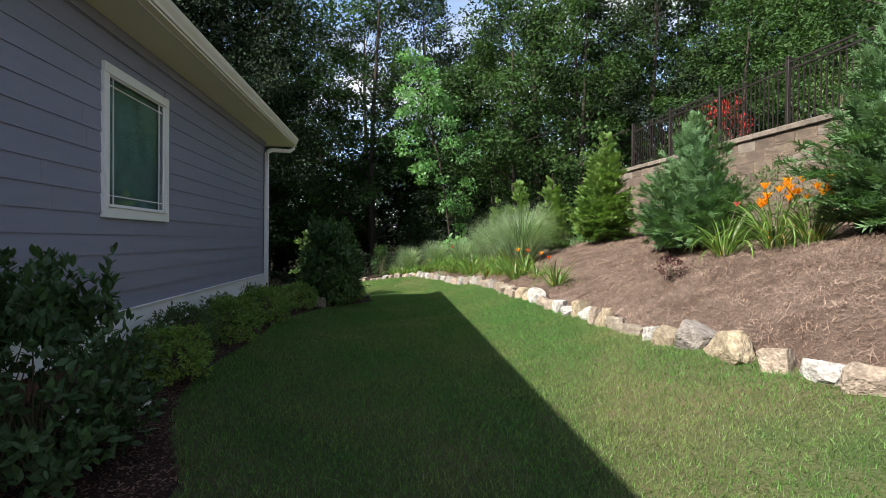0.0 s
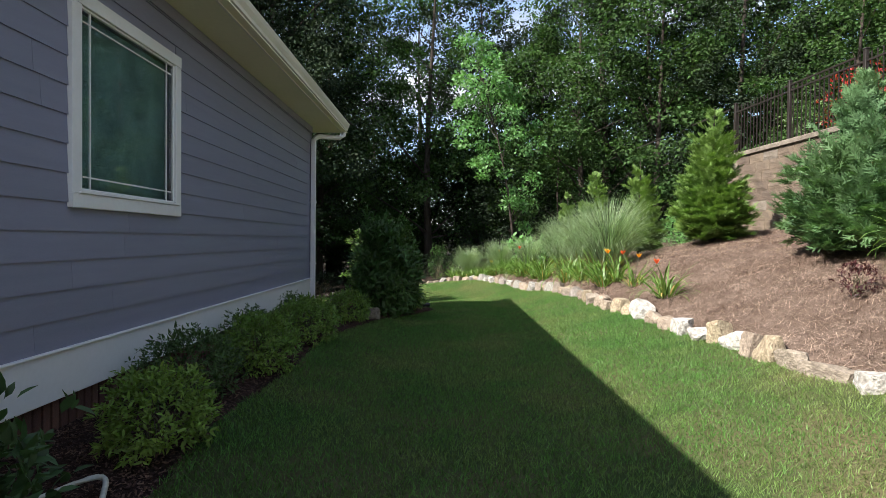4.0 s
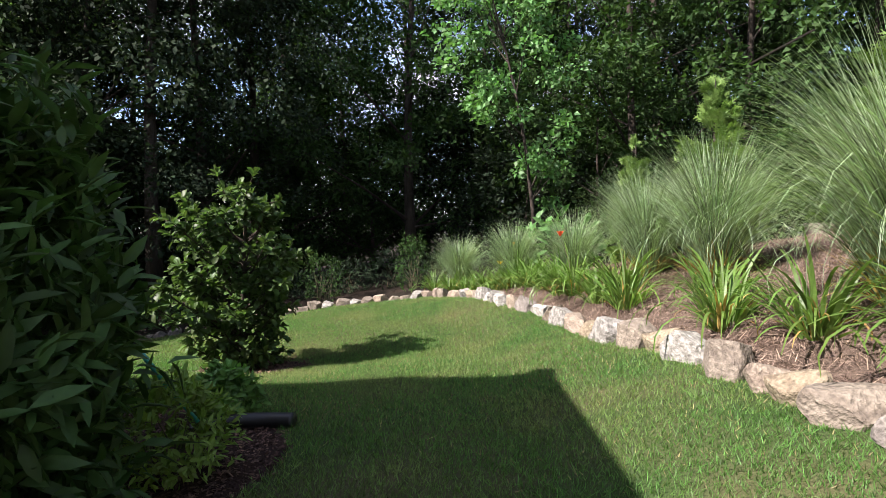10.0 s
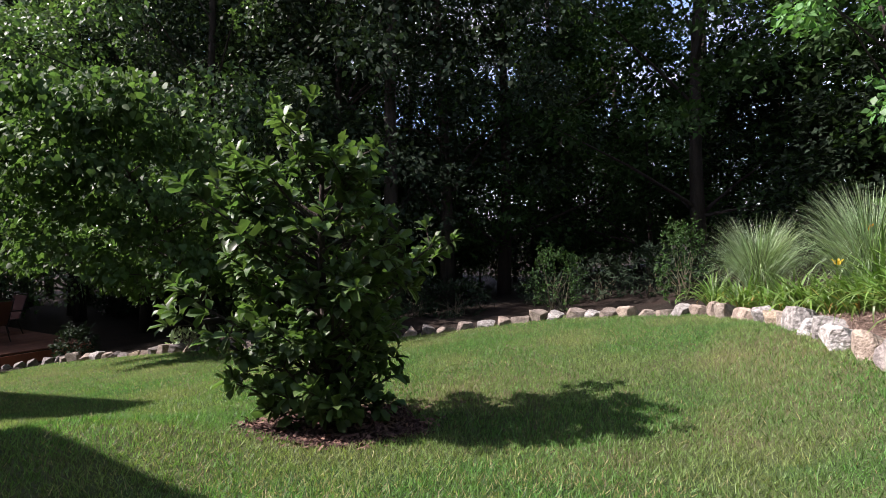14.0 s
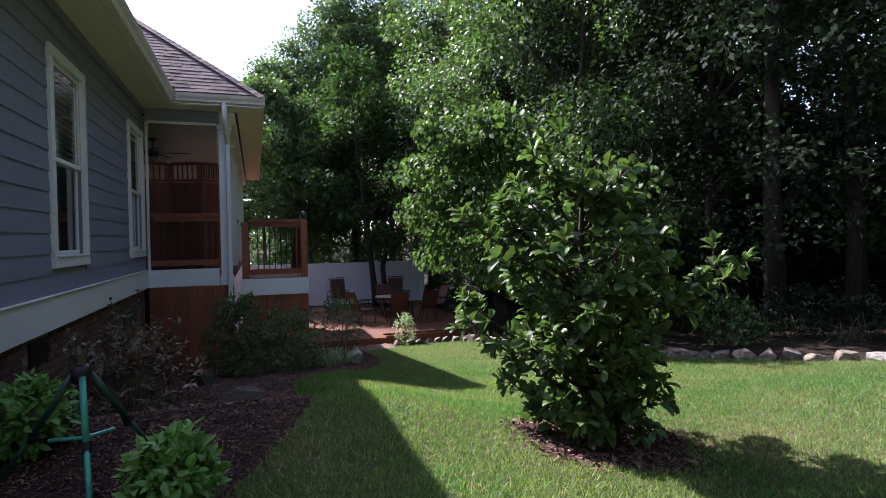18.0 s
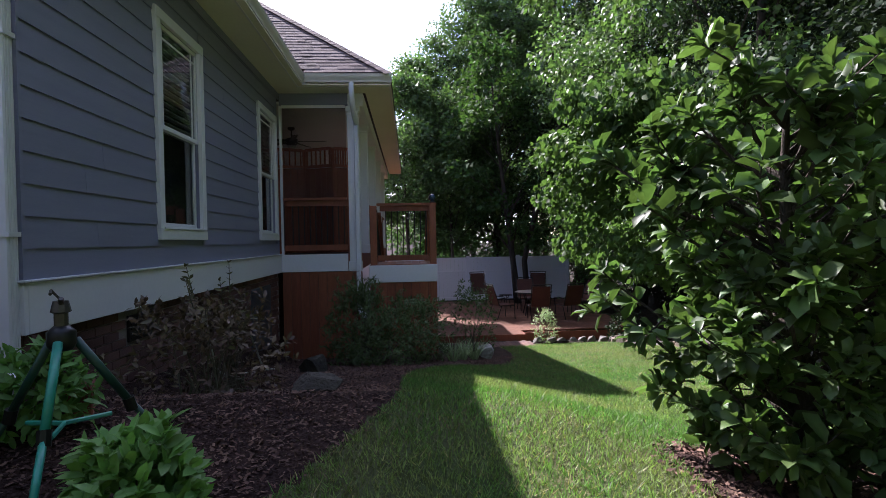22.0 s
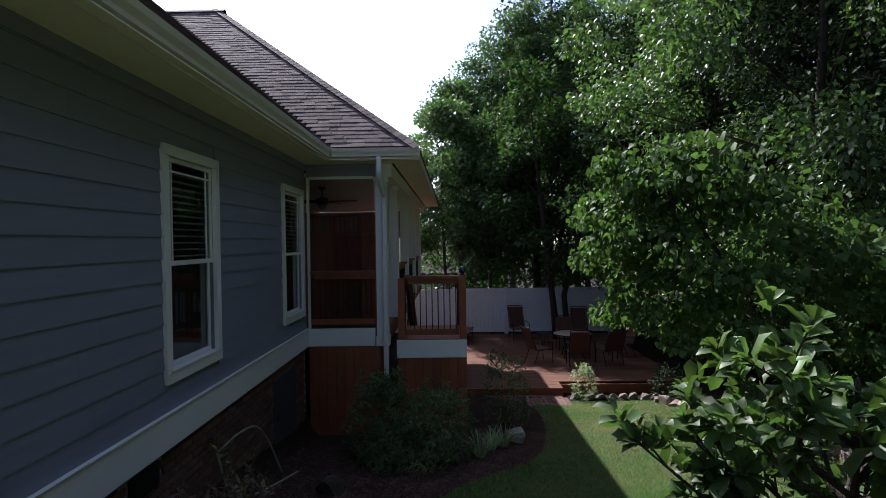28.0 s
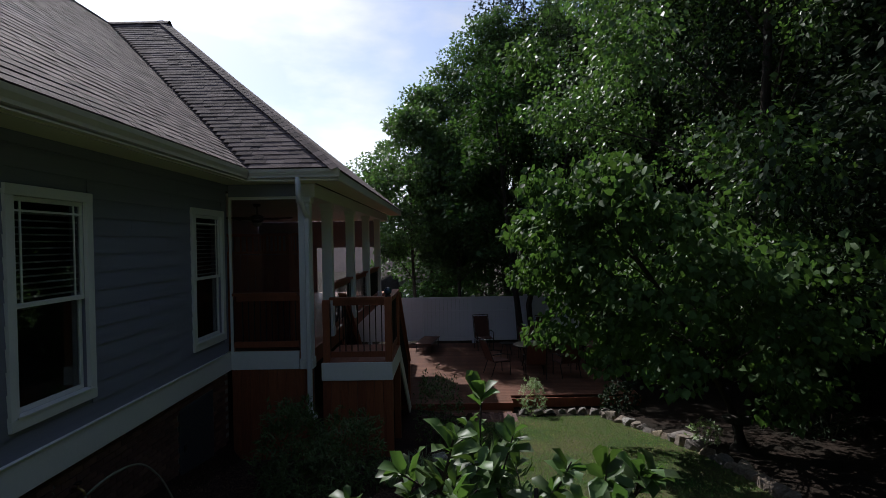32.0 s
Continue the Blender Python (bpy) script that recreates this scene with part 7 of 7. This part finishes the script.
for i, (x, y, h) in enumerate(((-6.97, 14.17, 0.34), (-7.75, 14.55, 0.36), (-7.5, 14.35, 0.32))):
    g = np.random.default_rng(80 + i)
    sp = thing("liriope", (x, y, ground_at(x, y)), "spiky variegated liriope tuft at the bed edge", "grass clump", "liriope tufts")
    part("leaves", arching(70, 0.05, h, h * 0.9, 0.012, 5, 1.2, g), VARIEGATED, sp)
gp = random.Random(77)
y = 16.65
while y < 18.8:
    L = gp.uniform(0.22, 0.36)
    ob = new("border_stone", gp.choice(ROCK_MESHES[2]))
    ob.matrix_world = pose(-12.45 + gp.uniform(-0.06, 0.06), y, ground_at(-12.4, y) + 0.05, gp.uniform(-10, 10), 0, 90 + gp.uniform(-15, 15)) @ Matrix.Diagonal((L, 0.25, 0.24, 1))
    tagged(ob, "brown fieldstone edging the patio deck", "stone", "stones along the patio")
    y += L * 0.95
tree("tulip_poplar", (-6.9, 23.3), 18, 4.5, 0.17, 46000, 0.125, SHADELEAF, "big straight-trunked tree just behind the edging stones", 91, 0.19, 230, SMALL_LEAF, limbs=6, clump_r=0.15)
tree("sweet_gum", (-11.6, 21.6), 17, 4.6, 0.12, 46000, 0.135, SUNLITLEAF, "leafy sunlit tree rising behind the patio", 92, 0.15, 120, SMALL_LEAF, limbs=26, clump_r=0.15, droop=0.5)
tree("sweet_gum", (-15.5, 22.2), 17.5, 4.2, 0.10, 32000, 0.125, SUNLITLEAF, "tall sunlit tree behind the patio", 93, 0.16, 120, SMALL_LEAF, limbs=26, clump_r=0.15, droop=0.5)
tree("pin_oak", (-25.0, 17.6), 15.5, 3.6, 0.08, 40000, 0.15, SUNLITLEAF, "tall dense tree behind the white fence", 94, 0.2, 130, FAR_LEAF, limbs=26, clump_r=0.15)
tree("black_cherry", (-25.4, 14.2), 12.0, 2.5, 0.04, 20000, 0.17, SUNLITLEAF, "mid-height leafy tree behind the white fence", 98, 0.1, 110, FAR_LEAF, limbs=16, clump_r=0.2)
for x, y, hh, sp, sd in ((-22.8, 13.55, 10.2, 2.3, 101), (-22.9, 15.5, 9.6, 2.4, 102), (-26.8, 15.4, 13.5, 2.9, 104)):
    tree("black_cherry", (x, y), hh, sp, 0.34 if x > -24 else 0.06, 20000, 0.16, SUNLITLEAF, "leafy tree rising behind the white fence", sd, 0.09, 120, FAR_LEAF, limbs=14, clump_r=0.2)
tree("pin_oak", (-25.0, 20.8), 18, 4.4, 0.08, 28000, 0.14, SUNLITLEAF, "tall broad tree behind the white fence", 95, 0.2, 130, FAR_LEAF, limbs=26, clump_r=0.15)
tree("hickory", (-10.2, 23.4), 17.5, 4.7, 0.10, 42000, 0.125, SHADELEAF, "tall hickory with shade-darkened leaves at the wood's edge", 96, 0.17, 200, SMALL_LEAF, limbs=22, clump_r=0.15)
tree("hickory", (-20.0, 22.6), 18, 4.4, 0.08, 28000, 0.14, SUNLITLEAF, "tall hickory behind the patio corner", 97, 0.18, 130, FAR_LEAF, limbs=22, clump_r=0.15)
for x, y, s_ in ((-24.5, 14.8, 1), (-24, 16.4, 1.1), (-24.6, 18.9, 1.2), (-23.2, 21.2, 1.2)):
    g = random.Random(int(x * 7 + y * 13))
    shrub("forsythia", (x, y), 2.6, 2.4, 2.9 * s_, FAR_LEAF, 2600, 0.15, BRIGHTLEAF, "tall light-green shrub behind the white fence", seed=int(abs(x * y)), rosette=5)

slate = thing("stepping_slab", (-9.75, 19.25, ground_at(-9.75, 19.25) + 0.01), "flat grey stone slab lying at the lawn edge", "stone", turn=30)
part("slab", box((-0.34, -0.22, -0.04), (0.34, 0.22, 0.035), 0.02), ROCKS[2], slate)

# ---- shingle tabs of the wing slope, one by one ----
for o_, a_, u_, n_, w_ in wing_tabs[:300]:
    me = bpy.data.meshes.new("shingle")
    v_, f_ = scatter((TAB, TAB_F), o_[None] * 0, np.stack([a_, u_, n_], 1)[None])
    fill(me, v_, f_)
    me.shade_flat()
    me.materials.append(SHINGLE_P)
    ob = new("shingle", me)
    ob.parent, ob.location = roof, o_

# ---- bricks of the rear foundation ----
bm = box((0.004, -0.03, 0.004), (0.198, 0.0, 0.062), 0.003)
brick_me = bpy.data.meshes.new("brick")
bm.to_mesh(brick_me)
bm.free()
brick_me.materials.append(BRICK)
bm = box((0.004, -0.03, 0.004), (0.096, 0.0, 0.062), 0.003)
half_me = bpy.data.meshes.new("brick")
bm.to_mesh(half_me)
bm.free()
half_me.materials.append(BRICK)
count = 0
rest = []
for row in range(17):
    z = BAND0 - 0.07 - row * 0.068
    x = -2.72 - (0.1 if row % 2 else 0.0)
    while x > PX0 + 0.02:
        if z + 0.07 > ground_at(x, 11.6) - 0.05 and not (-7.87 < x + 0.1 < -6.83 and z < 0.14) and not (-4.08 < x + 0.1 < -3.62 and z > 0.02):
            if count < 300 and x > -6.9:
                ob = new("brick", brick_me)
                ob.parent, ob.location = foundation_rear, (x, WY - 0.038, z)
                count += 1
            else:
                rest.append((x, WY - 0.038, z))
        x -= 0.2
cube = np.array([(a, b, c) for a in (0.004, 0.198) for b in (-0.03, 0.0) for c in (0.004, 0.062)], float)
if rest:
    v_, f_ = scatter((cube, TAB_F), np.array(rest), np.tile(np.eye(3), (len(rest), 1, 1)))
    tagged(part("bricks", (v_, f_), material("red_brick_far", (0.17, 0.075, 0.055), 0.85, vary=(0.12, 0.055, 0.045), scale=9, fine=90, bump=0.5, island=0.35), foundation_rear), kind="stuff")
# soldier bricks along the side foundation
foot = bpy.data.objects["foundation"]
for k in range(100):
    y = 4.0 + k * 0.0755
    if y > WY - 0.12:
        break
    ob = new("brick", brick_me)
    ob.parent = foot
    ob.matrix_world = pose(WX - 0.04, y + 0.07, BAND0 - 0.205, 0, -90, -90)
